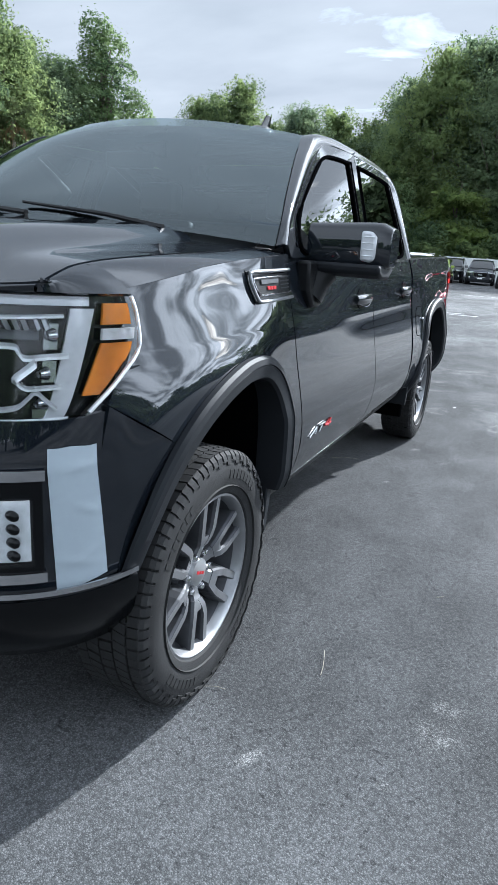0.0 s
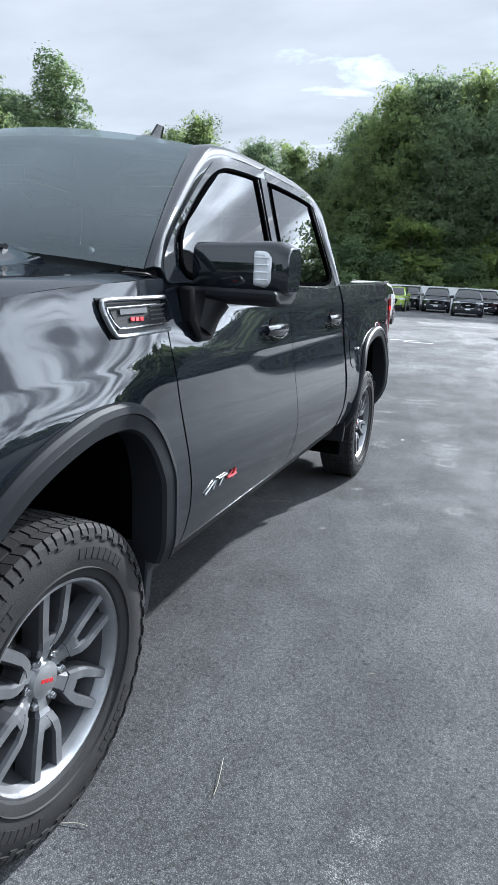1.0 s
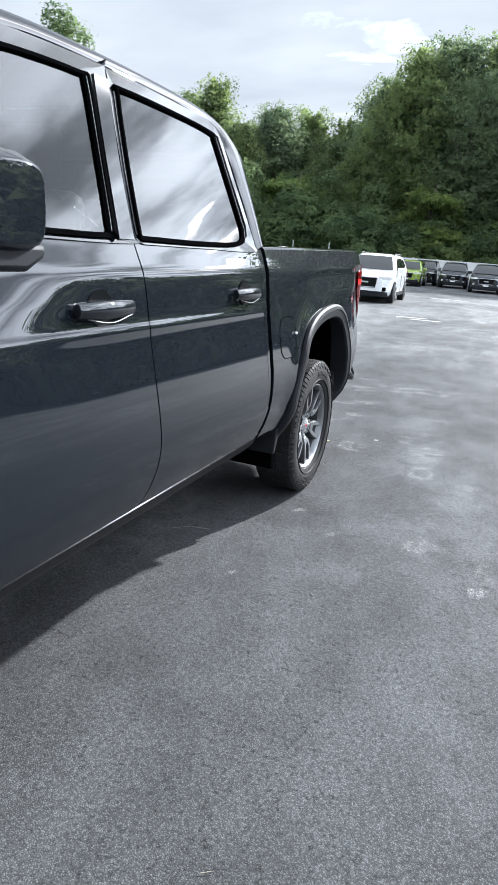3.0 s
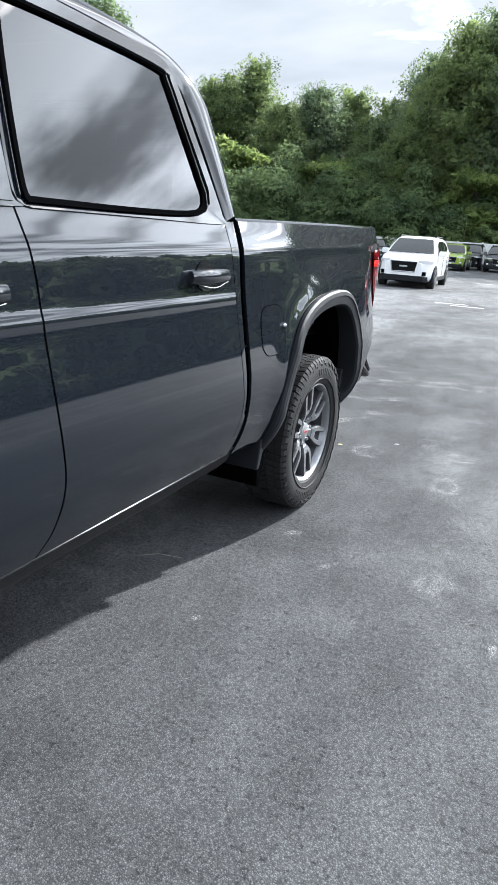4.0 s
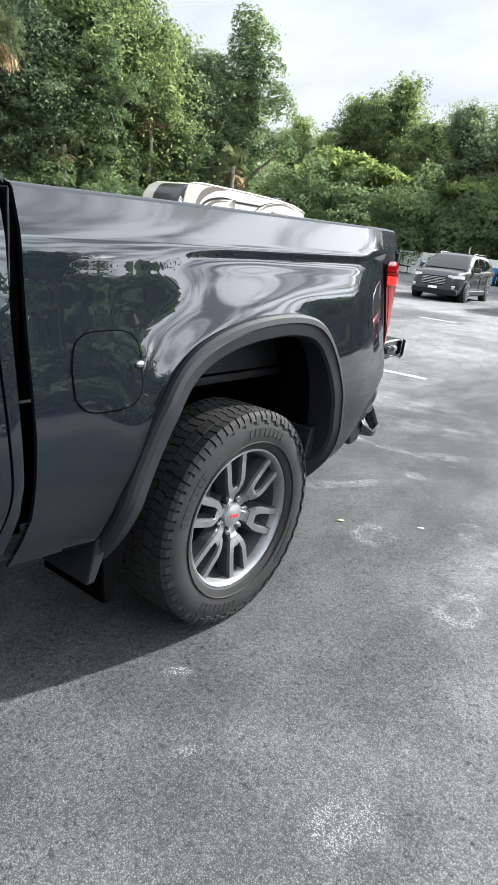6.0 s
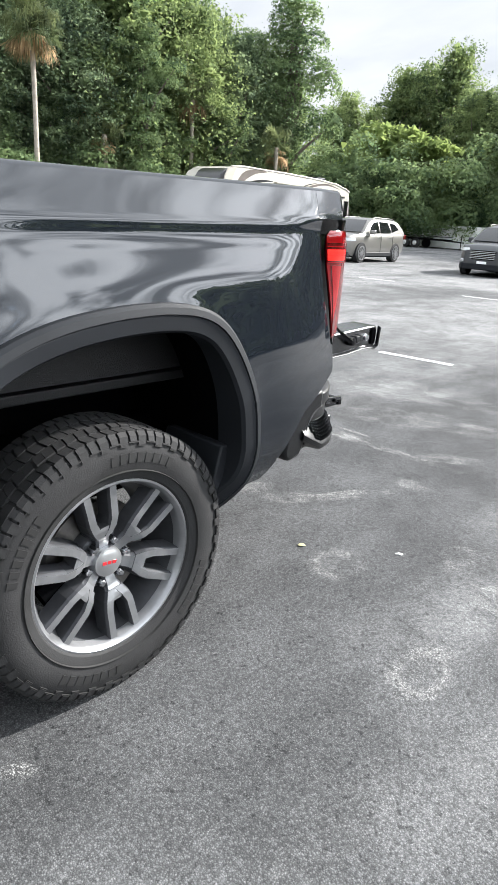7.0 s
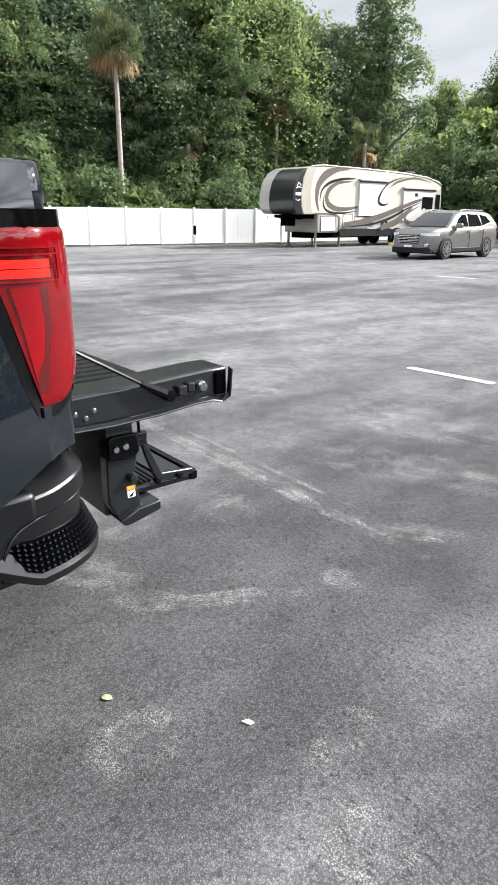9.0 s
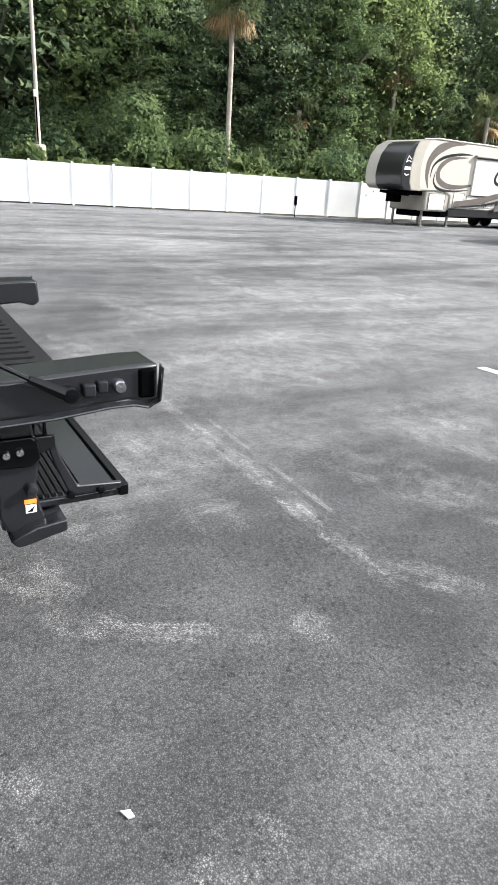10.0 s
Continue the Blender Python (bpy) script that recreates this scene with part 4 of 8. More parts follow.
g = Geo().grid([[(x * 0.99, y, z - 0.006) for x, y, z in top], [(x, y0[1] + 0.02, y0[2] + 0.003) for (x, y, z), y0 in zip(top, front_edge[0])]])
part("roof_header", g, M["paint"], truck, solid=0.015)
# shark-fin aerial
fin = Geo()
rows = []
for k in range(9):
    t = k / 8
    h, w = lerp(0.0, 0.088, t), lerp(0.042, 0.007, min(1.0, t / 0.3) ** 0.7)
    rows.append([(0.49 + w * math.cos(a), 1.30 + 0.055 * t + (0.11 - 0.05 * min(1.0, t / 0.3) - 0.03 * t) * math.sin(a), 1.968 + h) for a in [2 * math.pi * i / 16 for i in range(16)]])
fin.grid(rows, close=True)
fin.f.append(tuple(range(len(fin.v) - 16, len(fin.v))))
part("roof_aerial", fin, M["gloss"], truck, "black shark-fin roof aerial")
part("aerial_base", Geo().lathe([(0.0, 0.03), (0.055, 0.028), (0.075, 0.012), (0.078, -0.004)], 20, (0.49, 1.30, 1.966), "z").moved(Matrix.Translation((0.49, 1.30, 0)) @ Matrix.Diagonal((0.7, 1.5, 1, 1)) @ Matrix.Translation((-0.49, -1.30, 0))), M["paint"], truck)

# Hood, cowl.
def hood_at(x, y):
    ax = abs(x)
    t = max(0.0, min(1.0, (0.66 - ax) / 0.16))
    dome = 0.05 * t * t * (3 - 2 * t) * ease((y + 0.80) / 0.45) + 0.022 * (1 - (ax / 0.84) ** 2)
    return hood_z(y) + dome


rows = []
for j in range(25):
    rows.append([])
    for i in range(41):
        x = 0.84 * (1 - 2 * i / 40)
        y0 = -0.825 + 0.24 * (abs(x) / 0.84) ** 2
        y = lerp(y0, 0.48 - 0.15 * (1 - (x / 0.84) ** 2) * 0.4, j / 24)
        rows[-1].append((x, y, max(hood_at(x, y), 1.346 + 0.02 * j / 24)))
part("hood", Geo().grid(rows), M["paint"], truck, solid=0.014)
g = Geo()
rows = []
for y, z in ((0.40, 1.455), (0.46, 1.447), (0.52, 1.47), (0.58, 1.50)):
    rows.append([(0.84 * (1 - 2 * i / 16), y - 0.16 * (1 - (1 - 2 * i / 16) ** 2), z + 0.03 * (1 - (1 - 2 * i / 16) ** 2)) for i in range(17)])
part("cowl_panel", g.grid(rows), M["trim"], truck, "black plastic cowl", solid=0.01)
part("wiper", Geo().tube([(0.55, 0.36, 1.51), (0.30, 0.36, 1.545), (-0.10, 0.37, 1.575)], [0.012, 0.009, 0.006], 6), M["trim"], truck)
part("wiper", Geo().tube([(-0.05, 0.33, 1.535), (-0.40, 0.38, 1.56), (-0.66, 0.45, 1.56)], [0.012, 0.009, 0.006], 6), M["trim"], truck)

# Nose: plan line round the front corner.
_plan = [(0.985, -0.30), (0.972, -0.42), (0.94, -0.52), (0.885, -0.61), (0.80, -0.69), (0.62, -0.775), (0.35, -0.85), (0.0, -0.89)]
_px = curve(range(8), [p[0] for p in _plan])
_py = curve(range(8), [p[1] for p in _plan])


def nose(u, z, off=0.0):
    """u 0 at the side, 7 at the centre."""
    lean = 0.16 * max(0.0, z - 0.95) + 0.10 * max(0.0, 0.62 - z)
    x, y = _px(u), _py(u)
    dx, dy = _px(min(7, u + 0.05)) - _px(max(0, u - 0.05)), _py(min(7, u + 0.05)) - _py(max(0, u - 0.05))
    d = math.hypot(dx, dy) or 1
    return Vector((x - off * dy / d - lean * 0.25, y + off * dx / d + lean, z))


def nose_sheet(u0, u1, z0, z1, off=0.0, n=14, m=8):
    """u or z limits may be functions of the other share."""
    rows = []
    for j in range(m + 1):
        a, b = (q(j / m) if callable(q) else q for q in (u0, u1))
        rows.append([nose(lerp(a, b, i / n), lerp(z0(i / n) if callable(z0) else z0, z1(i / n) if callable(z1) else z1, j / m), off) for i in range(n + 1)])
    return Geo().grid(rows)


def plan_x(y):
    """Half width of the nose's plan line at y."""
    lo, hi = 0.0, 7.0
    for _ in range(30):
        mid = (lo + hi) / 2
        lo, hi = (mid, hi) if _py(mid) > y else (lo, mid)
    return _px(lo)


hl_edge = curve([1.04, 1.08, 1.15, 1.22, 1.30, 1.34], [2.6, 2.2, 1.5, 1.02, 1.2, 1.4])
for sgn in (1, -1):
    def put(name, geo, mat, parent, label="", **kw):
        return part(name, geo if sgn > 0 else geo.mirrored(), mat, parent, label, **kw)
    # bumper skin, from the headlamp down to the bright lip, and round to the wheel arch
    bump = put("front_bumper", nose_sheet(1.70, 5.6, 0.635, lambda t: 1.075 - 0.013 * min(1, t / 0.3), 0.0, 36, 16), M["paint"], truck, solid=0.012)
    a_line = along([(y, z, 0) for y, z in ((-0.455, 0.60), (-0.425, 0.70), (-0.38, 0.80), (-0.325, 0.885), (-0.2715, 0.9455))], 6)
    b_line = along([(y, z, 0) for y, z in ((-0.512, 0.60), (-0.512, 0.70), (-0.512, 0.82), (-0.512, 0.95), (-0.488, 1.084))], 6)
    rows = []
    for j in range(13):
        row = []
        for a_, b_ in zip(a_line, b_line):
            y, z = lerp(b_.x, a_.x, j / 12), lerp(b_.y, a_.y, j / 12)
            row.append((lerp(plan_x(y) - 0.003, side_x(y, z), ease((y + 0.50) / 0.22)), y, z))
        rows.append(row)
    put("bumper_side", Geo().grid(rows), M["paint"], bump, solid=0.012)
    put("bumper_inner", nose_sheet(0.9, lambda t: min(2.4, hl_edge(max(1.04, lerp(0.99, 1.17, t))) - 0.01), 0.99, 1.17, -0.010, 14, 14), M["paint"], bump, solid=0.004)
    rows = []
    for k in range(19):
        x = 0.84 * (1 - k / 18)
        y0 = -0.825 + 0.24 * (x / 0.84) ** 2
        a_, b_ = nose(lerp(3.55, 7.0, k / 18), 1.338, -0.002), Vector((x, y0 + 0.004, max(hood_at(x, y0), 1.346) - 0.004))
        rows.append([a_.lerp(b_, s) + Vector((0, -0.012, 0.006)) * math.sin(math.pi * s) for s in [q / 6 for q in range(7)]])
    put("hood_lip", Geo().grid(rows), M["paint"], bump, solid=0.01)
    lower = Geo()
    rows = []
    for z, off in ((0.64, 0.004), (0.63, 0.022), (0.60, 0.026), (0.50, 0.0), (0.42, -0.06), (0.40, -0.12)):
        rows.append([nose(u, z, off) for u in [lerp(1.0, 7, i / 24) for i in range(25)]])
    put("lower_valance", lower.grid(rows), M["gloss"], bump, "gloss black lower valance", solid=0.01)
    put("bright_lip", nose_sheet(1.0, 4.6, 0.640, 0.654, 0.025, 16, 3), M["chrome"], bump, "chrome lip strip", solid=0.006)
    put("lamp_bezel", nose_sheet(3.25, 4.9, 0.70, 0.93, 0.010, 8, 6), M["gloss"], bump, solid=0.01)
    put("bezel_bright_edge", nose_sheet(3.2, 4.9, 0.93, 0.955, 0.016, 8, 2), M["chrome"], bump, solid=0.008)
    put("bezel_bright_edge", nose_sheet(3.2, 4.9, 0.675, 0.70, 0.016, 8, 2), M["chrome"], bump, solid=0.008)
    fog = put("fog_lamp", nose_sheet(3.5, 4.05, 0.735, 0.885, 0.018, 6, 6), M["led"], bump, "clear fog lamp", solid=0.006)
    for k in range(4):
        z = 0.755 + 0.033 * k
        c = nose(3.8, z, 0.026)
        g = Geo().ball(tuple(c), (0.020, 0.010, 0.013), 10, 6)
        put("fog_element", g, M["gloss"], fog)
    put("fog_cover", nose_sheet(3.45, 4.1, 0.728, 0.892, 0.034, 6, 4), M["lens"], fog, "clear lens").visible_shadow = False
    # headlamp
    hl = put("headlamp", nose_sheet(lambda t: hl_edge(lerp(1.062, 1.338, t)), 5.2, lambda t: 1.062 - 0.02 * t, 1.338, -0.035, 22, 14), M["gloss"], truck, "LED headlamp with amber side reflectors", solid=0.01)
    put("amber_reflector", nose_sheet(lambda t: hl_edge(lerp(1.115, 1.225, t)) + 0.16, lambda t: lerp(2.42, 2.02, t), 1.110, 1.228, -0.014, 6, 6), M["amber"], hl, "amber side reflector", solid=0.008)
    put("amber_reflector", nose_sheet(lambda t: hl_edge(lerp(1.272, 1.315, t)) + 0.14, 2.05, 1.270, 1.318, -0.014, 6, 3), M["amber"], hl, "amber side reflector", solid=0.008)
    put("side_marker", nose_sheet(1.18, 2.05, 1.236, 1.262, -0.008, 6, 3), M["led"], hl, "silver marker bar", solid=0.01)
    put("reflector_frame", nose_sheet(lambda t: lerp(2.95, 2.26, t ** 0.55), lambda t: lerp(3.34, 2.80, t ** 0.55), 1.050, 1.306, -0.016, 6, 14), M["frost"], hl, "silver lamp frame", solid=0.012)
    def blade(name, line, h, off, mat, deep=0.012):
        pts = along([(u, z, 0) for u, z in line], 5)
        return put(name, Geo().grid([[nose(p.x, p.y + q * h, off - (0.006 if q > 0 else 0.0)) for p in pts] for q in (-1, 0, 1)]), mat, hl, "silver light blade" if mat is M["led"] else "", solid=deep)

    blade("lamp_sill", [(2.72, 1.052), (3.3, 1.050), (4.2, 1.048), (5.1, 1.047)], 0.013, -0.010, M["led"])
    blade("light_blade", [(2.80, 1.203), (3.3, 1.200), (3.70, 1.198), (3.84, 1.221), (4.3, 1.223), (5.0, 1.224)], 0.0065, -0.008, M["led"])
    blade("light_blade", [(2.92, 1.134), (3.3, 1.132), (3.62, 1.131), (3.79, 1.146), (3.64, 1.164), (3.44, 1.184)], 0.0055, -0.008, M["led"])
    blade("light_blade", [(2.98, 1.084), (3.22, 1.104), (3.44, 1.122), (3.62, 1.104), (3.80, 1.088), (4.3, 1.080)], 0.0060, -0.010, M["frost"])
    blade("lamp_brow", [(2.40, 1.322), (3.2, 1.322), (4.2, 1.322), (5.1, 1.322)], 0.010, -0.014, M["frost"])
    blade("lamp_shelf", [(2.94, 1.290), (3.4, 1.288), (4.2, 1.284), (5.0, 1.282)], 0.004, -0.012, M["led"])
    blade("lamp_shelf", [(3.42, 1.246), (3.8, 1.246), (4.6, 1.248)], 0.010, -0.020, M["rim_dark"])
    for k in range(9):
        u = 3.30 + 0.16 * k
        blade("lamp_rib", [(u, 1.258), (u + 0.05, 1.270), (u + 0.10, 1.282)], 0.0022, -0.018, M["rim"])
    for u0, z0, z1 in ((3.02, 1.215, 1.272), (3.02, 1.142, 1.190), (3.18, 1.062, 1.082)):
        put("lamp_cell", nose_sheet(u0, u0 + 0.30, z0, z1, -0.024, 3, 3), M["chrome"], hl, "mirror reflector cell", solid=0.006)
    rim_line = [nose(hl_edge(z) + 0.05, z, 0.000) for z in [1.075 + 0.26 * k / 14 for k in range(15)]]
    put("lamp_trim", Geo().tube(rim_line, 0.0055, 6), M["led"], hl, "bright lamp edge")
    for u, z in ((3.22, 1.246), (3.34, 1.162), (3.36, 1.096), (4.3, 1.162)):
        c = nose(u, z, -0.02)
        g = Geo().lathe([(0.0, -0.006), (0.008, -0.008), (0.014, 0.004), (0.017, 0.012)], 14, (0, 0, 0), "y").moved(Matrix.Translation(c))
        put("projector", g, M["chrome"], hl, bevel=0)
    put("headlamp_cover", nose_sheet(lambda t: hl_edge(lerp(1.064, 1.336, t)) + 0.02, 5.2, lambda t: 1.064 - 0.02 * t, 1.336, 0.004, 22, 14), M["lens"], hl, "clear polycarbonate cover").visible_shadow = False
    # fender skin between the headlamp and the hood
    rows = []
    for k in range(9):
        t = k / 8
        a_, b_ = nose(lerp(1.40, 3.52, t), 1.341), Vector((0.846, lerp(-0.425, -0.586, t), hood_z(lerp(-0.425, -0.586, t)) - 0.003))
        rows.append([a_.lerp(b_, s) + Vector((0, 0, 0.010 * math.sin(math.pi * s))) for s in [q / 6 for q in range(7)]])
    put("fender_nose", Geo().grid(rows), M["paint"], truck, solid=0.01)
    # protective film on the bumper corner
    if sgn > 0:
        rows = []
        for j in range(41):
            t = j / 40
            row = []
            for i in range(25):
                s = i / 24
                fold = sum(0.0032 * math.exp(-((t - t0 - k0 * s) / 0.028) ** 2) * math.exp(-((s - s0) / wd) ** 2) for t0, k0, s0, wd in ((0.10, 0.14, 0.55, 0.45), (0.25, -0.10, 0.30, 0.30), (0.52, 0.10, 0.25, 0.22), (0.88, -0.06, 0.35, 0.3)))
                row.append(nose(lerp(1.76 + 0.32 * t, 2.98 + 0.18 * t, s), lerp(0.660 - 0.028 * s, 1.000 - 0.0015 * math.sin(9 * s), t), 0.004 + fold + 0.0012 * math.sin(4 * s + 5 * t)))
            rows.append(row)
        part("protective_film", Geo().grid(rows), M["tape"], bump, "pale blue film stuck over the bumper corner", solid=0.0015)
g = Geo()
grille = part("grille", nose_sheet(5.2, 7, 0.72, 1.33, -0.03, 8, 10).grid([[(-p[0], p[1], p[2]) for p in r] for r in [[nose(lerp(5.2, 7, i / 8), lerp(0.72, 1.33, j / 10), -0.03) for i in range(9)] for j in range(11)]]), M["gloss"], truck, "black grille", solid=0.01)
for k in range(5):
    z = 0.82 + 0.11 * k
    pts = [nose(lerp(5.2, 7, i / 6), z, 0.0) for i in range(7)]
    pts = pts + [Vector((-p.x, p.y, p.z)) for p in pts[-2::-1]]
    part("grille_bar", Geo().tube(pts, 0.022, 8), M["chrome"], grille)
part("radiator_support", Geo().box(-0.75, 0.75, -0.55, -0.45, 0.5, 1.28), M["dark"], truck)

# Side vent with badge.
for sgn in (1, -1):
    def put(name, geo, mat, parent, label="", **kw):
        return part(name, geo if sgn > 0 else geo.mirrored(), mat, parent, label, **kw)
    def patch(pts4, off, n=6, m=3):
        (y0, z0), (y1, z1), (y2, z2), (y3, z3) = pts4
        return Geo().grid([[(side_x(y, z) + off, y, z) for i in range(n + 1) for y, z in [(lerp(lerp(y0, y1, i / n), lerp(y3, y2, i / n), j / m), lerp(lerp(z0, z1, i / n), lerp(z3, z2, i / n), j / m))]] for j in range(m + 1)])
    vent = put("fender_vent", patch([(0.240, 1.392), (0.562, 1.402), (0.572, 1.295), (0.272, 1.284)], 0.003), M["gloss"], truck, "black fender vent with a dark chrome outline", solid=0.010)
    put("vent_insert", patch([(0.283, 1.376), (0.545, 1.386), (0.553, 1.314), (0.312, 1.308)], 0.005), M["trim"], vent, solid=0.004)
    for r, s, off, m in ((0.0062, 0.0, 0.012, "rim"), (0.0022, 0.020, 0.011, "chrome")):
        loop = along([(y, z, 0) for y, z in ((0.556, 1.3965 - s), (0.40, 1.392 - s), (0.268 + s, 1.3875 - s), (0.2525 + s, 1.375 - 0.5 * s), (0.258 + s, 1.345), (0.280 + s, 1.307 + s * 0.6), (0.308 + s, 1.293 + s), (0.45, 1.298 + s), (0.566, 1.302 + s))], 5)
        put("vent_bright_edge", Geo().tube([(side_x(p.x, p.y) + off, p.x, p.y) for p in loop], r, 8), M[m], vent)
    put("badge_plate", patch([(0.325, 1.363), (0.452, 1.367), (0.452, 1.353), (0.325, 1.349)], 0.010), M["rim_dark"], vent, solid=0.003)
    for k in range(3):
        put("badge_bar", patch([(0.368 + 0.022 * k, 1.342), (0.385 + 0.022 * k, 1.342), (0.385 + 0.022 * k, 1.331), (0.369 + 0.022 * k, 1.331)], 0.010), M["red"], vent, "red badge mark", solid=0.003)
    for k in range(4):
        z = 1.370 - 0.012 * k
        put("vent_slat", patch([(0.470, z + 0.002), (0.552, z + 0.004), (0.552, z), (0.470, z - 0.002)], 0.009, 4, 1), M["rim_dark"], vent, solid=0.005)

# Door handles, badge, fuel door.
for (y0, y1, z), pair in (((1.40, 1.665, 1.255), doors[0]), ((2.435, 2.685, 1.268), doors[1])):
    for sgn, parent in ((1, pair[0]), (-1, pair[1])):
        def put(name, geo, mat, par, label="", **kw):
            return part(name, geo if sgn > 0 else geo.mirrored(), mat, par, label, **kw)
        L = y1 - y0
        rows = []
        for k in range(13):
            t = k / 12
            out = 0.030 * math.sin(math.pi * min(1, max(0, 0.06 + 0.88 * t))) ** 0.45
            y = lerp(y0, y1, t)
            h = 0.026 * (0.78 + 0.22 * math.sin(math.pi * t))
            rows.append([(side_x(y, z) + out + 0.013 * math.cos(a), y, z + h * math.sin(a)) for a in [2 * math.pi * i / 12 for i in range(12)]])
        g = Geo().grid(rows, close=True)
        g.f.append(tuple(range(12)))
        g.f.append(tuple(range(len(g.v) - 12, len(g.v))))
        hd = put("door_handle", g, M["paint"], parent, "body-coloured pull handle with chrome edge")
        cup = []
        for r, d in ((1.0, 0.0035), (0.8, 0.003), (0.4, 0.0028), (0.05, 0.0026)):
            cup.append([(side_x(y, zz) + d, y, zz) for a in [2 * math.pi * i / 20 for i in range(20)] for y, zz in [((y0 + y1) / 2 - 0.01 + 0.062 * r * math.cos(a), z + 0.002 + 0.052 * r * math.sin(a))]])
        put("handle_recess", Geo().grid(cup, close=True), M["gloss"], hd)
        put("handle_bright_edge", Geo().tube([(side_x(lerp(y0, y1, t), z - 0.02) + 0.018 + 0.014 * math.sin(math.pi * t), lerp(y0, y1, t), z - 0.020 - 0.016 * math.sin(math.pi * t) ** 2) for t in [0.12 + 0.84 * k / 8 for k in range(9)]], 0.0013, 6), M["rim_dark"], hd)
for sgn in (1, -1):
    def put(name, geo, mat, parent, label="", **kw):
        return part(name, geo if sgn > 0 else geo.mirrored(), mat, parent, label, **kw)
    door_p = doors[0][0] if sgn > 0 else doors[0][1]
    # trim badge: strokes of the model letters A, T and 4
    y, z = 0.722, 0.735
    strokes = [[(y, z), (y + 0.075, z + 0.029), (y + 0.085, z + 0.029), (y + 0.068, z)], [(y + 0.105, z + 0.029), (y + 0.185, z + 0.029)], [(y + 0.15, z + 0.029), (y + 0.12, z)]]
    bad = None
    for s in strokes:
        g = Geo().tube([(side_x(a, b) + 0.004, a, b) for a, b in s], 0.0036, 6)
        o = put("badge_letter", g, M["rim"], door_p, "dark chrome raised badge letter")
    g = Geo().tube([(side_x(a, b) + 0.004, a, b) for a, b in [(y + 0.235, z + 0.029), (y + 0.195, z + 0.009), (y + 0.275, z + 0.009)]], 0.0042, 6).tube([(side_x(a, b) + 0.004, a, b) for a, b in [(y + 0.268, z + 0.029), (y + 0.238, z)]], 0.0042, 6)
    put("badge_figure", g, M["red"], door_p, "red raised badge figure")
g = Geo()
poly = along([(y + 0.02, z, 0) for y, z in ((2.942, 0.975), (2.938, 1.05), (2.950, 1.108), (2.985, 1.135), (3.05, 1.14), (3.115, 1.135), (3.150, 1.108), (3.160, 1.05), (3.152, 0.975), (3.115, 0.943), (3.05, 0.937), (2.980, 0.943), (2.942, 0.975))], 4)[:-1]
c = Vector((3.07, 1.04, 0))
fuel = part("fuel_door", Geo().grid([[(side_x(q.x, q.y) + 0.002, q.x, q.y) for p in poly for q in [c + (p - c) * t]] for t in (1.0, 0.8, 0.6, 0.4, 0.2, 0.001)], close=True), M["paint"], truck, "body-coloured fuel door")
part("fuel_door_gap", Geo().tube([(side_x(p.x, p.y) + 0.001, p.x, p.y) for p in poly + poly[:1]], 0.0019, 6), M["dark"], fuel)
part("fuel_knob", Geo().ball((side_x(3.172, 1.05) + 0.006, 3.172, 1.05), (0.011, 0.015, 0.011)), M["chrome"], fuel, "small chrome knob")

# Mirrors.
for sgn in (1, -1):
    def put(name, geo, mat, parent, label="", **kw):
        return part(name, geo if sgn > 0 else geo.mirrored(), mat, parent, label, **kw)
    door_p = doors[0][0] if sgn > 0 else doors[0][1]
    rows = []
    for k in range(9):
        t = k / 8
        x = lerp(0.94, 1.262, t)
        end = 1 - 0.25 * max(0, (t - 0.8) / 0.2) ** 2
        zc, hz = 1.487 + 0.008 * t, lerp(0.088, 0.096, t) * end
        yc, hy = 0.865 + 0.035 * t, lerp(0.075, 0.092, t) * end
        sec = []
        for i in range(20):
            a = 2 * math.pi * i / 20
            ca, sa = math.cos(a), math.sin(a)
            sec.append((x, yc + hy * math.copysign(abs(ca) ** 0.55, ca), zc + hz * math.copysign(abs(sa) ** 0.5, sa)))
        rows.append(sec)
    g = Geo().grid(rows, close=True)
    g.f.append(tuple(range(20)))
    g.f.append(tuple(range(len(g.v) - 20, len(g.v))))
    mir = put("wing_mirror", g, M["paint"], door_p, "large dark towing mirror", bevel=0.004)
    put("mirror_indicator", Geo().prism([(1.152, 1.442), (1.196, 1.436), (1.212, 1.452), (1.212, 1.53), (1.196, 1.55), (1.150, 1.553)], 0.797, 0.86, "y"), M["frost"], mir, "clear side lamp", bevel=0.012)
    for zr in (1.462, 1.485, 1.508, 1.531):
        put("lens_rib", Geo().box(1.158, 1.206, 0.7945, 0.7985, zr - 0.002, zr + 0.002), M["led"], mir, bevel=0.0012)
    put("mirror_base", Geo().prism([(0.77, 1.395), (0.765, 1.43), (0.99, 1.43), (0.99, 1.405), (0.94, 1.378), (0.82, 1.378)], 0.95, 1.245), M["plastic"], mir, bevel=0.012)
    put("mirror_arm", Geo().tube([(0.955, 0.80, 1.31), (0.985, 0.82, 1.36), (1.02, 0.84, 1.40)], [0.075, 0.06, 0.05], 10), M["trim"], mir)
    put("mirror_foot", Geo().prism([(0.68, 1.43), (0.69, 1.32), (0.76, 1.25), (0.85, 1.25), (0.93, 1.34), (0.95, 1.43)], 0.945, 1.0), M["trim"], mir, bevel=0.012)
    put("mirror_glass", Geo().box(0.955, 1.205, 0.968, 0.974, 1.415, 1.565), M["bright"], mir)

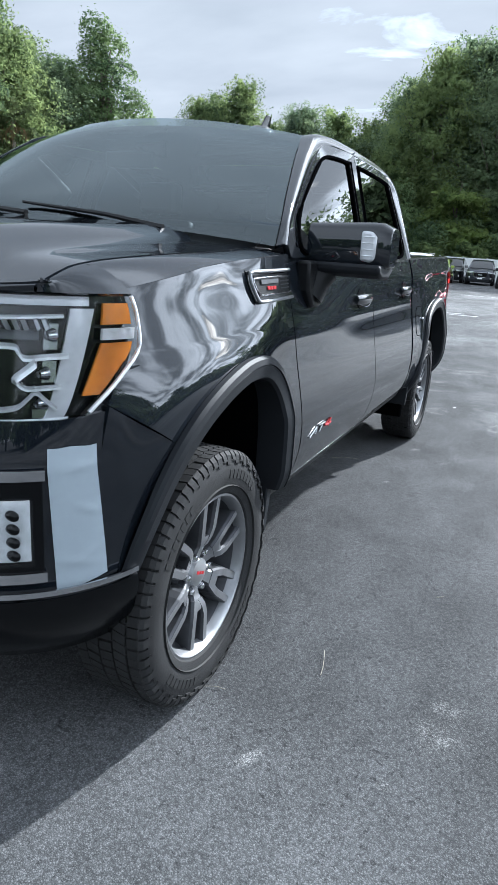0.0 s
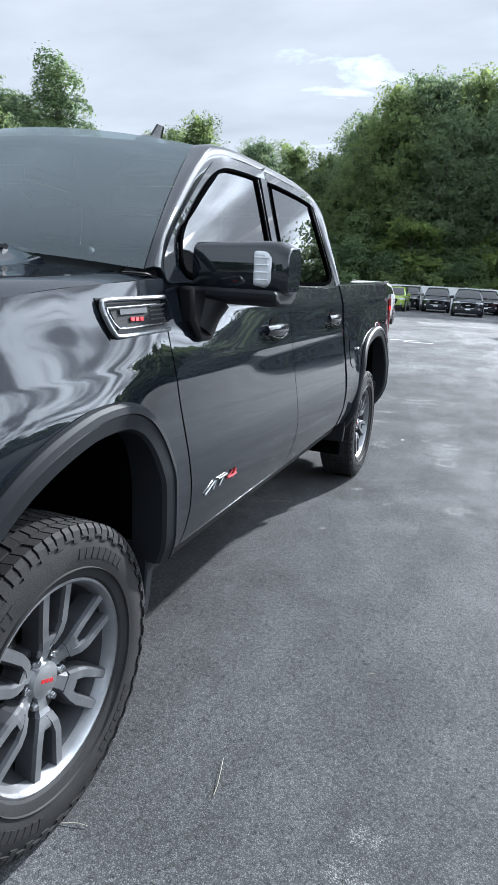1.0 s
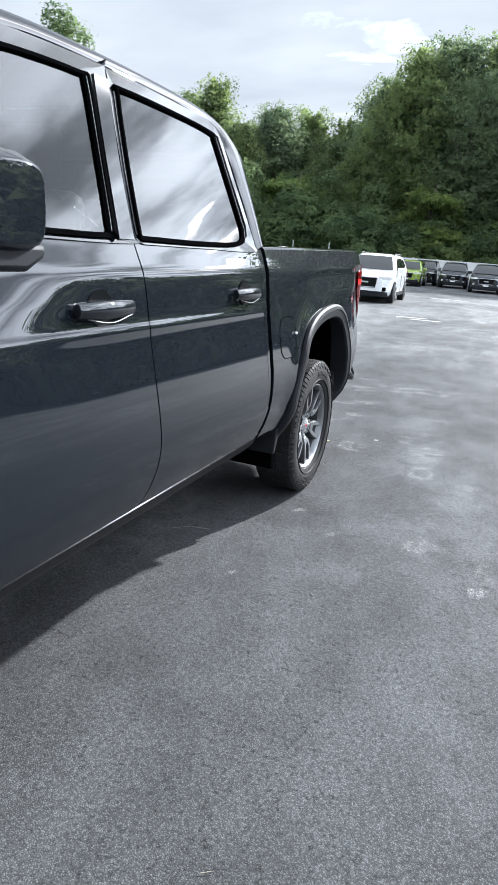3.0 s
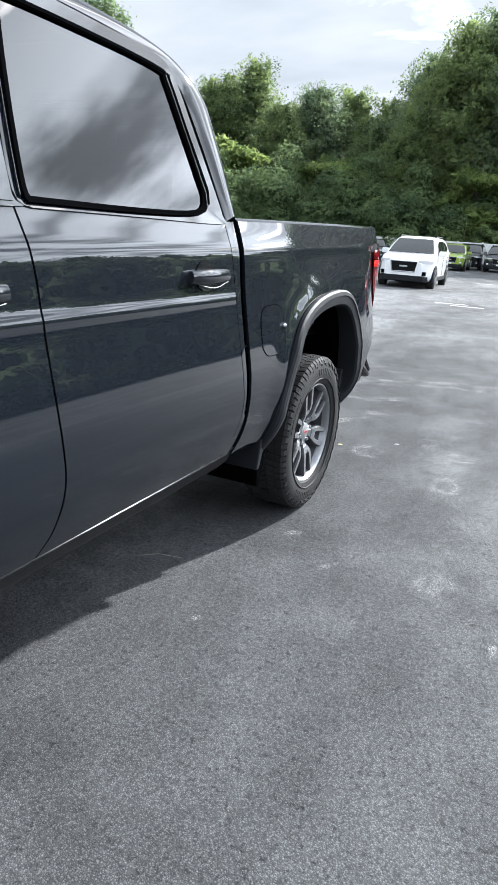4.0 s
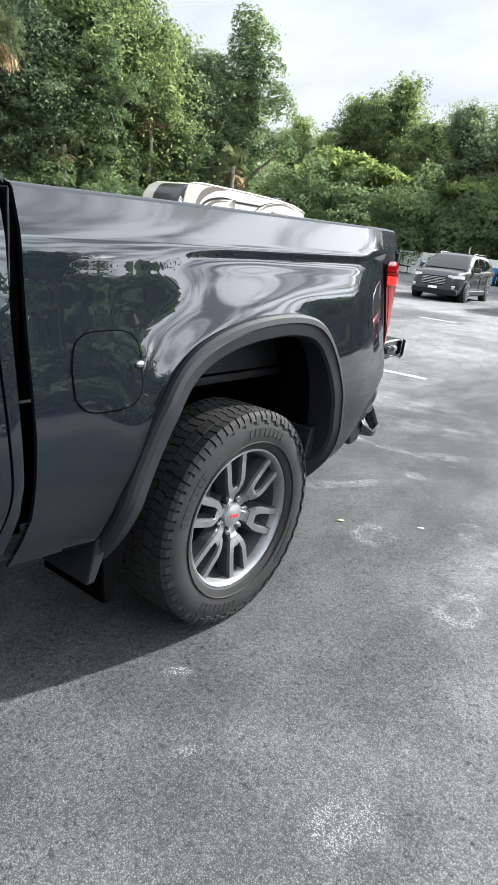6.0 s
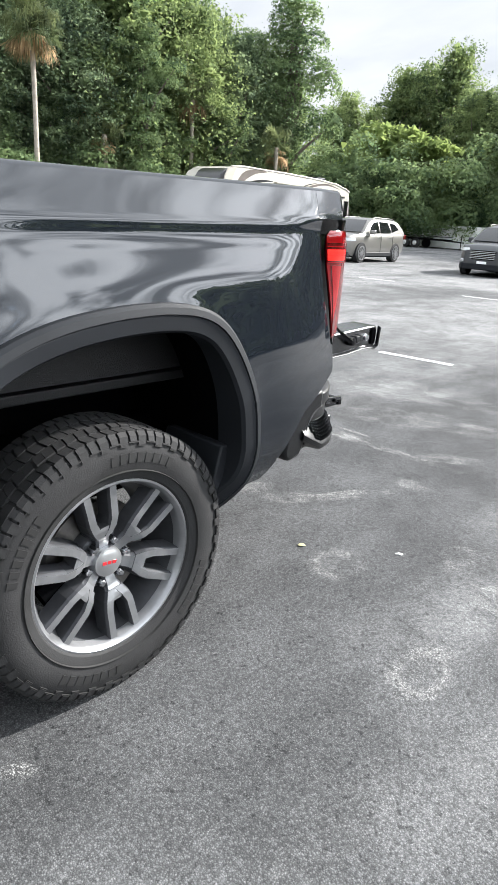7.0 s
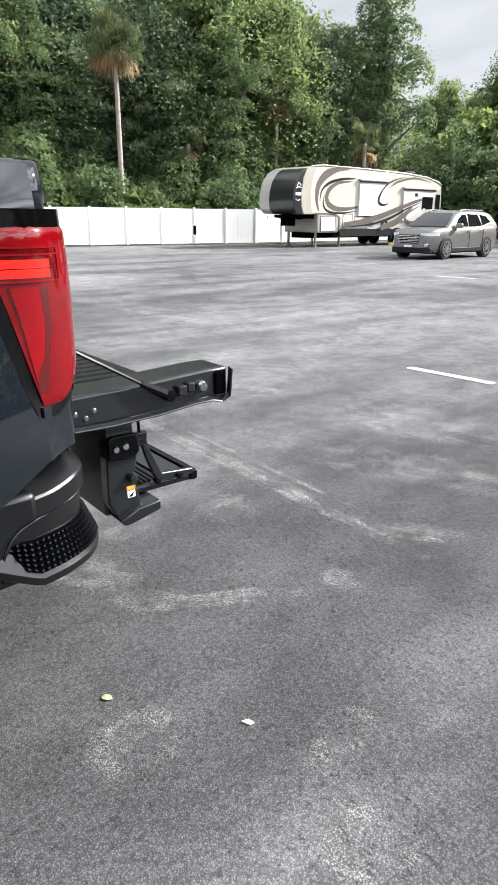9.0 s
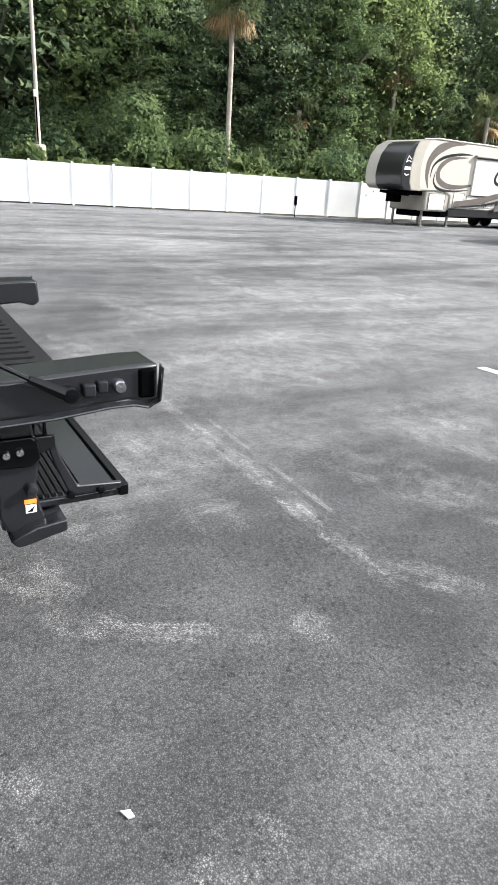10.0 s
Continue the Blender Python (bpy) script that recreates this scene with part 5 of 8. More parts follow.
# Cabin.
for x in (-0.42, 0.42):
    seat = part("front_seat", Geo().box(x - 0.26, x + 0.26, 1.18, 1.70, 0.80, 1.02), M["seat"], truck, bevel=0.05)
    part("seat_back", Geo().prism([(1.62, 0.95), (1.78, 0.95), (1.90, 1.58), (1.80, 1.60)], x - 0.25, x + 0.25), M["seat"], seat, bevel=0.04)
    part("headrest", Geo().box(x - 0.13, x + 0.13, 1.82, 1.92, 1.62, 1.80), M["seat"], seat, bevel=0.03)
part("rear_bench", Geo().box(-0.75, 0.75, 2.18, 2.60, 0.80, 1.02).prism([(2.55, 0.95), (2.68, 0.95), (2.72, 1.62), (2.64, 1.62)], -0.75, 0.75), M["seat"], truck, bevel=0.03)
part("dashboard", Geo().prism([(0.50, 1.05), (0.50, 1.44), (0.70, 1.465), (0.92, 1.42), (0.98, 1.28), (0.90, 1.05)], -0.84, 0.84), M["seat"], truck, "dark dashboard", bevel=0.02)
wheel_c = Vector((0.42, 1.06, 1.30))
g = Geo()
ringpts = [wheel_c + Vector((0.19 * math.cos(a), 0.07 * math.sin(a), 0.18 * math.sin(a))) for a in [2 * math.pi * i / 24 for i in range(25)]]
g.tube(ringpts, 0.016, 8, cap=False).tube([wheel_c + Vector((-0.17, 0, 0)), wheel_c + Vector((0.17, 0, 0))], 0.02, 6).tube([wheel_c, wheel_c + Vector((0, -0.15, -0.05))], 0.03, 8)
part("steering_wheel", g, M["seat"], truck)
part("dash_paper", Geo().box(-0.62, -0.40, 0.50, 0.72, 1.475, 1.479).box(-0.34, -0.20, 0.56, 0.72, 1.475, 1.48), M["paper"], truck, "white papers on the dashboard")
part("cabin_lining", Geo().box(-0.86, 0.86, 0.62, 2.74, 0.64, 0.70).box(-0.88, -0.86, 0.62, 2.74, 0.7, 1.40).box(0.86, 0.88, 0.62, 2.74, 0.7, 1.40), M["seat"], truck)
part("rear_view_mirror", Geo().box(-0.13, 0.13, 0.93, 0.955, 1.77, 1.84), M["trim"], truck, bevel=0.01)


# ---- wheels ----
def tyre_geo(hub):
    prof = [(0.262, 0.100), (0.275, 0.117), (0.315, 0.131), (0.345, 0.132), (0.382, 0.126), (0.398, 0.114), (0.406, 0.09)]
    g = Geo().lathe([(r, -d) for r, d in prof] + prof[::-1], 72)
    return g


def tread_geo():
    """Tread blocks in five staggered rows, and shoulder lugs."""
    g = Geo()
    r2 = random.Random(3)
    N = 78
    for k in range(N):
        a0 = 2 * math.pi * k / N
        for row, (x0, x1) in enumerate(((-0.112, -0.076), (-0.070, -0.028), (-0.022, 0.022), (0.028, 0.070), (0.076, 0.112))):
            sh = a0 + (row % 2) * math.pi / N + r2.uniform(-0.008, 0.008)
            w = 2 * math.pi / N * r2.uniform(0.38, 0.44)
            skew = (0.022 if row in (1, 3) else 0.008) * (1 if row % 2 else -1)
            b = len(g.v)
            for r in (0.404, 0.4155 if row not in (0, 4) else 0.413):
                for da, x in ((-w, x0), (w, x0), (w, x1), (-w, x1)):
                    aa = sh + da + (skew if x == x1 else 0)
                    g.v.append((x, r * math.cos(aa), r * math.sin(aa)))
            g.f += [tuple(b + i for i in q) for q in ((0, 1, 5, 4), (1, 2, 6, 5), (2, 3, 7, 6), (3, 0, 4, 7), (4, 5, 6, 7))]
        for s in (-1, 1):
            w = 2 * math.pi / N * (0.42 if k % 2 else 0.34)
            depth = 0.376 if k % 2 else 0.386
            b = len(g.v)
            for r, x in ((0.411, 0.113), (0.400, 0.1255), (depth, 0.1325)):
                for da in (-w, w):
                    g.v.append((s * x, r * math.cos(a0 + da), r * math.sin(a0 + da)))
            for r, x in ((0.402, 0.108), (0.392, 0.119), (depth, 0.125)):
                for da in (-w, w):
                    g.v.append((s * x, r * math.cos(a0 + da), r * math.sin(a0 + da)))
            g.f += [tuple(b + i for i in q) for q in ((0, 1, 3, 2), (2, 3, 5, 4), (0, 2, 8, 6), (2, 4, 10, 8), (1, 7, 9, 3), (3, 9, 11, 5), (4, 5, 11, 10))]
    return g


def sidewall_marks():
    """Raised marks in the place of the maker's lettering."""
    g = Geo()
    for start, count in ((0.55, 8), (1.9, 7), (3.6, 8), (5.0, 7)):
        for k in range(count):
            a = start + k * 0.085
            b = len(g.v)
            for x in (0.129, 0.1338):
                for r, da in ((0.325, -0.026), (0.325, 0.026), (0.353, 0.026), (0.353, -0.026)):
                    g.v.append((x - (0.001 if r > 0.34 else 0), r * math.cos(a + da), r * math.sin(a + da)))
            g.f += [tuple(b + i for i in q) for q in ((4, 5, 6, 7), (0, 1, 5, 4), (1, 2, 6, 5), (2, 3, 7, 6), (3, 0, 4, 7))]
    N = 39
    for k in range(N):
        a, w = 2 * math.pi * k / N, math.pi / N
        for r0, a0, a1 in ((0.384, a - w * 0.55, a + w * 0.55), (0.374, a + w * 0.55, a + w * 1.45)):
            b = len(g.v)
            for r, x in ((r0 - 0.002, 0.124), (r0 - 0.0015, 0.1325), (r0 + 0.0015, 0.1315), (r0 + 0.002, 0.122)):
                for aa in (a0, a1):
                    g.v.append((x, r * math.cos(aa), r * math.sin(aa)))
            g.f += [tuple(b + i for i in q) for q in ((0, 1, 3, 2), (2, 3, 5, 4), (4, 5, 7, 6), (0, 2, 4, 6), (1, 7, 5, 3))]
    for r0 in (0.300,):
        g.lathe([(r0 - 0.002, 0.126), (r0, 0.1325 - 0.02 * (r0 > 0.36) * 0.2), (r0 + 0.002, 0.126)], 72)
    return g


def spoke_geo(k):
    """One Y-shaped spoke, machined face outwards (+x)."""
    g, faces = Geo(), []
    a0 = 2 * math.pi * k / 6 + math.radians(12)

    def pt(r, t, x):
        # t: sideways offset in metres at radius r
        return (x, r * math.cos(a0) - t * math.sin(a0), r * math.sin(a0) + t * math.cos(a0))
    # stem and two arms as bars with a raised, narrower face
    bars = [[(0.045, 0.0, 0.054, 0.020), (0.080, 0.0, 0.066, 0.023), (0.104, 0.0, 0.079, 0.032), (0.118, 0.0, 0.083, 0.036), (0.128, 0.0, 0.083, 0.018)]]
    for s in (-1, 1):
        bars.append([(0.092, s * 0.012, 0.0750, 0.017), (0.120, s * 0.027, 0.0855, 0.0165), (0.150, s * 0.0365, 0.090, 0.0150), (0.264, s * 0.0445, 0.094, 0.0150)])
    for bar in bars:
        rows = []
        for r, t, x, w in bar:
            rows.append([pt(r, t - w * 1.35, x - 0.060), pt(r, t - w * 1.02, x - 0.010), pt(r, t - w * 0.74, x), pt(r, t + w * 0.74, x), pt(r, t + w * 1.02, x - 0.010), pt(r, t + w * 1.35, x - 0.060)])
        b = len(g.v)
        start = len(g.f)
        g.grid(rows, close=True)
        for j in range(len(rows) - 1):
            faces.append(start + 6 * j + 2)
        g.f.append(tuple(range(b, b + 6)))
        g.f.append(tuple(range(len(g.v) - 6, len(g.v))))
    me = g.mesh("spoke", False)
    me.materials.append(M["rim_dark"])
    me.materials.append(M["rim"])
    for k in faces:
        me.polygons[k].material_index = 1
    return me


def wheel(parent, x, y, turn):
    """A wheel with its outer face towards +x at hub plane x; the far side is turned round."""
    flip = pose(0, 0, 0, 0, 0, 180) if x < 0 else Matrix.Identity(4)
    cx = abs(x) - 0.070
    size = 1.022 if y < 1 else 1.0
    place = pose(math.copysign(cx, x), y, 0.4155 * size) @ flip @ pose(0, 0, 0, turn) @ Matrix.Diagonal((0.94, size, size, 1))
    barrel = Geo().lathe([(0.268, 0.108), (0.272, 0.098), (0.258, 0.088), (0.250, 0.06), (0.225, 0.0), (0.222, -0.10), (0.25, -0.115), (0.265, -0.12)], 56)
    w = part("wheel", barrel, M["rim_dark"], parent, "grey split-spoke alloy wheel with all-terrain tyre", solid=0.004)
    w.matrix_basis = place
    if "tyre" not in shared:
        shared["tyre"] = tyre_geo(None).mesh("tyre", angle=30)
        shared["tyre"].materials.append(M["rubber"])
        shared["tread"] = tread_geo().mesh("tread", False)
        shared["tread"].materials.append(M["rubber"])
        shared["marks"] = sidewall_marks().mesh("marks")
        shared["marks"].materials.append(M["rubber_mark"])
        for k in range(6):
            shared["spoke%d" % k] = spoke_geo(k)
        shared["lip"] = Geo().lathe([(0.246, 0.070), (0.252, 0.092), (0.257, 0.105), (0.263, 0.111), (0.270, 0.110), (0.273, 0.103), (0.273, 0.094)], 64).mesh("rim_lip")
        shared["lip"].materials.append(M["rim"])
        shared["cap"] = Geo().lathe([(0.0, 0.0725), (0.034, 0.072), (0.038, 0.069), (0.046, 0.068), (0.049, 0.05), (0.055, 0.03)], 28).mesh("centre_cap")
        shared["cap"].materials.append(M["silver"])
        shared["hub"] = Geo().lathe([(0.05, 0.036), (0.088, 0.036), (0.102, 0.014), (0.104, -0.03)], 36).mesh("hub")
        shared["hub"].materials.append(M["rim_dark"])
        shared["nut"] = Geo().lathe([(0.0, 0.074), (0.008, 0.073), (0.012, 0.066), (0.0125, 0.03)], 6).mesh("lug_nut")
        shared["nut"].materials.append(M["chrome"])
        shared["mark"] = Geo().box(0.0722, 0.0732, -0.005, 0.005, -0.024, -0.010).box(0.0722, 0.0732, -0.005, 0.005, -0.006, 0.006).box(0.0722, 0.0732, -0.005, 0.005, 0.010, 0.024).mesh("badge")
        shared["mark"].materials.append(M["red"])
        shared["disc"] = Geo().lathe([(0.06, 0.0), (0.17, 0.0), (0.172, -0.012), (0.17, -0.024), (0.06, -0.024)], 40).mesh("brake_disc")
        shared["disc"].materials.append(M["steel"])
        shared["caliper"] = Geo().box(-0.05, 0.025, -0.20, -0.10, -0.07, 0.07).mesh("caliper")
        shared["caliper"].materials.append(M["dark"])
    ty = part("tyre", shared["tyre"], None, w, "black all-terrain tyre")
    tagged(part("tread_pattern", shared["tread"], None, ty), kind="stuff")
    tagged(part("sidewall_lettering", shared["marks"], None, ty), kind="stuff")
    for k in range(6):
        part("spoke", shared["spoke%d" % k], None, w)
    part("rim_lip", shared["lip"], None, w)
    part("centre_cap", shared["cap"], None, w, "silver centre cap")
    part("hub", shared["hub"], None, w)
    part("cap_badge", shared["mark"], None, w, "red cap badge").matrix_basis = pose(0, 0, 0, 55)
    for k in range(6):
        a = 2 * math.pi * (k + 0.5) / 6 + math.radians(12)
        part("lug_nut", shared["nut"], None, w).matrix_basis = pose(0, 0.068 * math.cos(a), 0.068 * math.sin(a))
    part("brake_disc", shared["disc"], None, w)
    part("brake_caliper", shared["caliper"], None, w)
    return w


shared = {}
for x, y, turn in ((0.958, 0.0, 12), (-0.958, 0.0, 40), (0.955, 3.745, 28), (-0.955, 3.745, 5)):
    wheel(truck, x, y, turn)

# Lowered two-piece tailgate with its fold-down step.
gate = part("tailgate", Geo().box(-0.66, 0.66, 4.83, 5.18, 0.885, 0.925), M["gate"], truck, "black tailgate lowered flat", bevel=0.008)
for k in range(22):
    x = -0.60 + 0.057 * k
    part("gate_rib", Geo().box(x - 0.017, x + 0.017, 4.85, 5.16, 0.9245, 0.932), M["gate"], gate)
for sgn in (1, -1):
    def put(name, geo, mat, parent, label="", **kw):
        return part(name, geo if sgn > 0 else geo.mirrored(), mat, parent, label, **kw)
    # side arm: a shallow channel that swells towards the outer end
    arm = put("gate_arm", Geo().prism([(4.82, 0.845), (4.82, 0.935), (5.05, 0.94), (5.33, 0.955), (5.405, 0.955), (5.41, 0.87), (5.385, 0.852), (5.33, 0.868), (5.15, 0.852)], 0.60, 0.735), M["gate_paint"], gate, "black tailgate side arm", bevel=0.008)
    rows = [[(0.738 + 0.012 * j, y, z - 0.006 * j) for y, z in ((4.82, 0.852), (5.0, 0.848), (5.15, 0.853), (5.28, 0.866), (5.34, 0.866), (5.375, 0.856), (5.405, 0.87), (5.412, 0.955))] for j in range(2)]
    put("arm_flange", Geo().grid(rows), M["gate_paint"], arm, solid=0.004)
    put("arm_lip", Geo().tube([(0.752, y, z - 0.006) for y, z in ((4.82, 0.852), (5.0, 0.848), (5.15, 0.853), (5.28, 0.866), (5.34, 0.866), (5.375, 0.856), (5.405, 0.87), (5.412, 0.955))], 0.0035, 6), M["gate_paint"], arm)
    put("latch", Geo().box(0.735, 0.756, 5.215, 5.245, 0.892, 0.922).box(0.735, 0.752, 5.25, 5.275, 0.898, 0.926), M["plastic"], arm, "black latch", bevel=0.004)
    put("arm_bolt", Geo().lathe([(0.0, 0.757), (0.013, 0.755), (0.017, 0.748), (0.018, 0.73)], 14, (0, 5.305, 0.908)), M["chrome"], arm)
    for y, z in ((4.87, 0.873), (4.90, 0.888), (4.93, 0.872), (4.955, 0.89)):
        put("arm_screw", Geo().lathe([(0.0, 0.741), (0.006, 0.74), (0.009, 0.734)], 8, (0, y, z)), M["chrome"], arm)
    put("end_pocket", Geo().box(0.705, 0.744, 5.355, 5.395, 0.872, 0.945), M["dark"], arm, bevel=0.006)
    put("stay_eye", Geo().lathe([(0.0, 0.766), (0.017, 0.764), (0.020, 0.755), (0.020, 0.736)], 14, (0, 5.185, 0.902)), M["gloss"], arm)
    put("gate_cable", Geo().tube([(0.745, 4.79, 1.13), (0.75, 5.0, 1.005), (0.752, 5.10, 0.945)], 0.0055, 6).tube([(0.752, 5.095, 0.948), (0.753, 5.17, 0.908)], [0.009, 0.015], 8), M["gloss"], arm, "black stay cable")
part("gate_end_rail", Geo().box(-0.60, 0.60, 5.15, 5.20, 0.86, 0.93), M["gate"], gate, bevel=0.006)
# folded inner panel that hangs from the gate, with a step on its brackets
hang = part("inner_panel", Geo().box(-0.60, 0.60, 5.030, 5.062, 0.495, 0.875), M["gate_paint"], gate, "gloss black inner gate panel hanging down", bevel=0.008)
for sgn in (1, -1):
    def put(name, geo, mat, parent, label="", **kw):
        return part(name, geo if sgn > 0 else geo.mirrored(), mat, parent, label, **kw)
    br = put("step_bracket", Geo().prism([(5.025, 0.86), (5.105, 0.86), (5.118, 0.77), (5.126, 0.70), (5.112, 0.62), (5.132, 0.545), (5.10, 0.515), (5.045, 0.505), (5.020, 0.56)], 0.600, 0.648), M["gate_paint"], gate, "black fold-down step bracket", bevel=0.006)
    put("bracket_cover", Geo().prism([(5.022, 0.700), (5.022, 0.765), (5.035, 0.778), (5.110, 0.778), (5.124, 0.762), (5.128, 0.715), (5.105, 0.695)], 0.60, 0.664), M["gloss"], br, bevel=0.006)
    put("bracket_foot", Geo().prism([(5.035, 0.512), (5.052, 0.492), (5.072, 0.492), (5.178, 0.516), (5.178, 0.548), (5.10, 0.540)], 0.585, 0.690), M["gate_paint"], br, bevel=0.005)
    for y, z in ((5.046, 0.737), (5.078, 0.741)):
        put("bracket_bolt", Geo().lathe([(0.0, 0.674), (0.009, 0.672), (0.012, 0.662)], 10, (0, y, z)), M["bright"], br)
    put("bracket_knob", Geo().lathe([(0.0, 0.672), (0.012, 0.670), (0.016, 0.662), (0.016, 0.645)], 14, (0, 5.100, 0.632)), M["plastic"], br, bevel=0)
    if sgn > 0:
        part("warning_sticker", Geo().box(0.6482, 0.6494, 5.082, 5.112, 0.590, 0.602), M["orange"], br, "orange warning sticker")
        part("sticker_panel", Geo().box(0.6482, 0.6494, 5.084, 5.111, 0.564, 0.587), M["white"], br, "white pictogram sticker")
        part("sticker_mark", Geo().prism([(5.087, 0.567), (5.100, 0.567), (5.108, 0.583), (5.098, 0.576)], 0.6495, 0.6500), M["dark"], br)
    put("bracket_loop", Geo().tube([(0.622, 5.118, 0.765), (0.622, 5.122, 0.806), (0.622, 5.147, 0.806), (0.622, 5.150, 0.752)], 0.0055, 6), M["gloss"], br)
    put("bracket_ear", Geo().prism([(5.115, 0.762), (5.172, 0.762), (5.172, 0.735), (5.150, 0.718), (5.115, 0.712)], 0.612, 0.632), M["gate_paint"], br, bevel=0.004)
    put("bracket_strut", Geo().prism([(5.150, 0.742), (5.172, 0.742), (5.186, 0.690), (5.226, 0.606), (5.345, 0.596), (5.345, 0.576), (5.205, 0.580), (5.170, 0.670)], 0.606, 0.624), M["gate_paint"], br, bevel=0.004)
    for y in (5.205, 5.285):
        put("strut_pin", Geo().lathe([(0.0, 0.636), (0.010, 0.634), (0.012, 0.622)], 10, (0, y, 0.584)), M["gloss"], br)
step = part("fold_step", Geo().box(-0.60, 0.604, 5.066, 5.362, 0.545, 0.570), M["gate_paint"], gate, "ribbed fold-down step", bevel=0.006)
for k in range(8):
    y = 5.100 + 0.0175 * k
    part("step_rib", Geo().box(-0.58, 0.585, y - 0.0055, y + 0.0055, 0.5695, 0.5765), M["gate"], step)
part("step_plate", Geo().box(-0.59, 0.590, 5.245, 5.340, 0.5695, 0.576), M["gate_paint"], step, "smooth glossy step plate", bevel=0.003)
part("step_edge", Geo().box(-0.606, 0.612, 5.342, 5.370, 0.546, 0.582), M["gloss"], step, bevel=0.005)
part("hitch_receiver", Geo().box(-0.06, 0.06, 4.66, 4.86, 0.42, 0.54), M["dark"], truck, bevel=0.01)


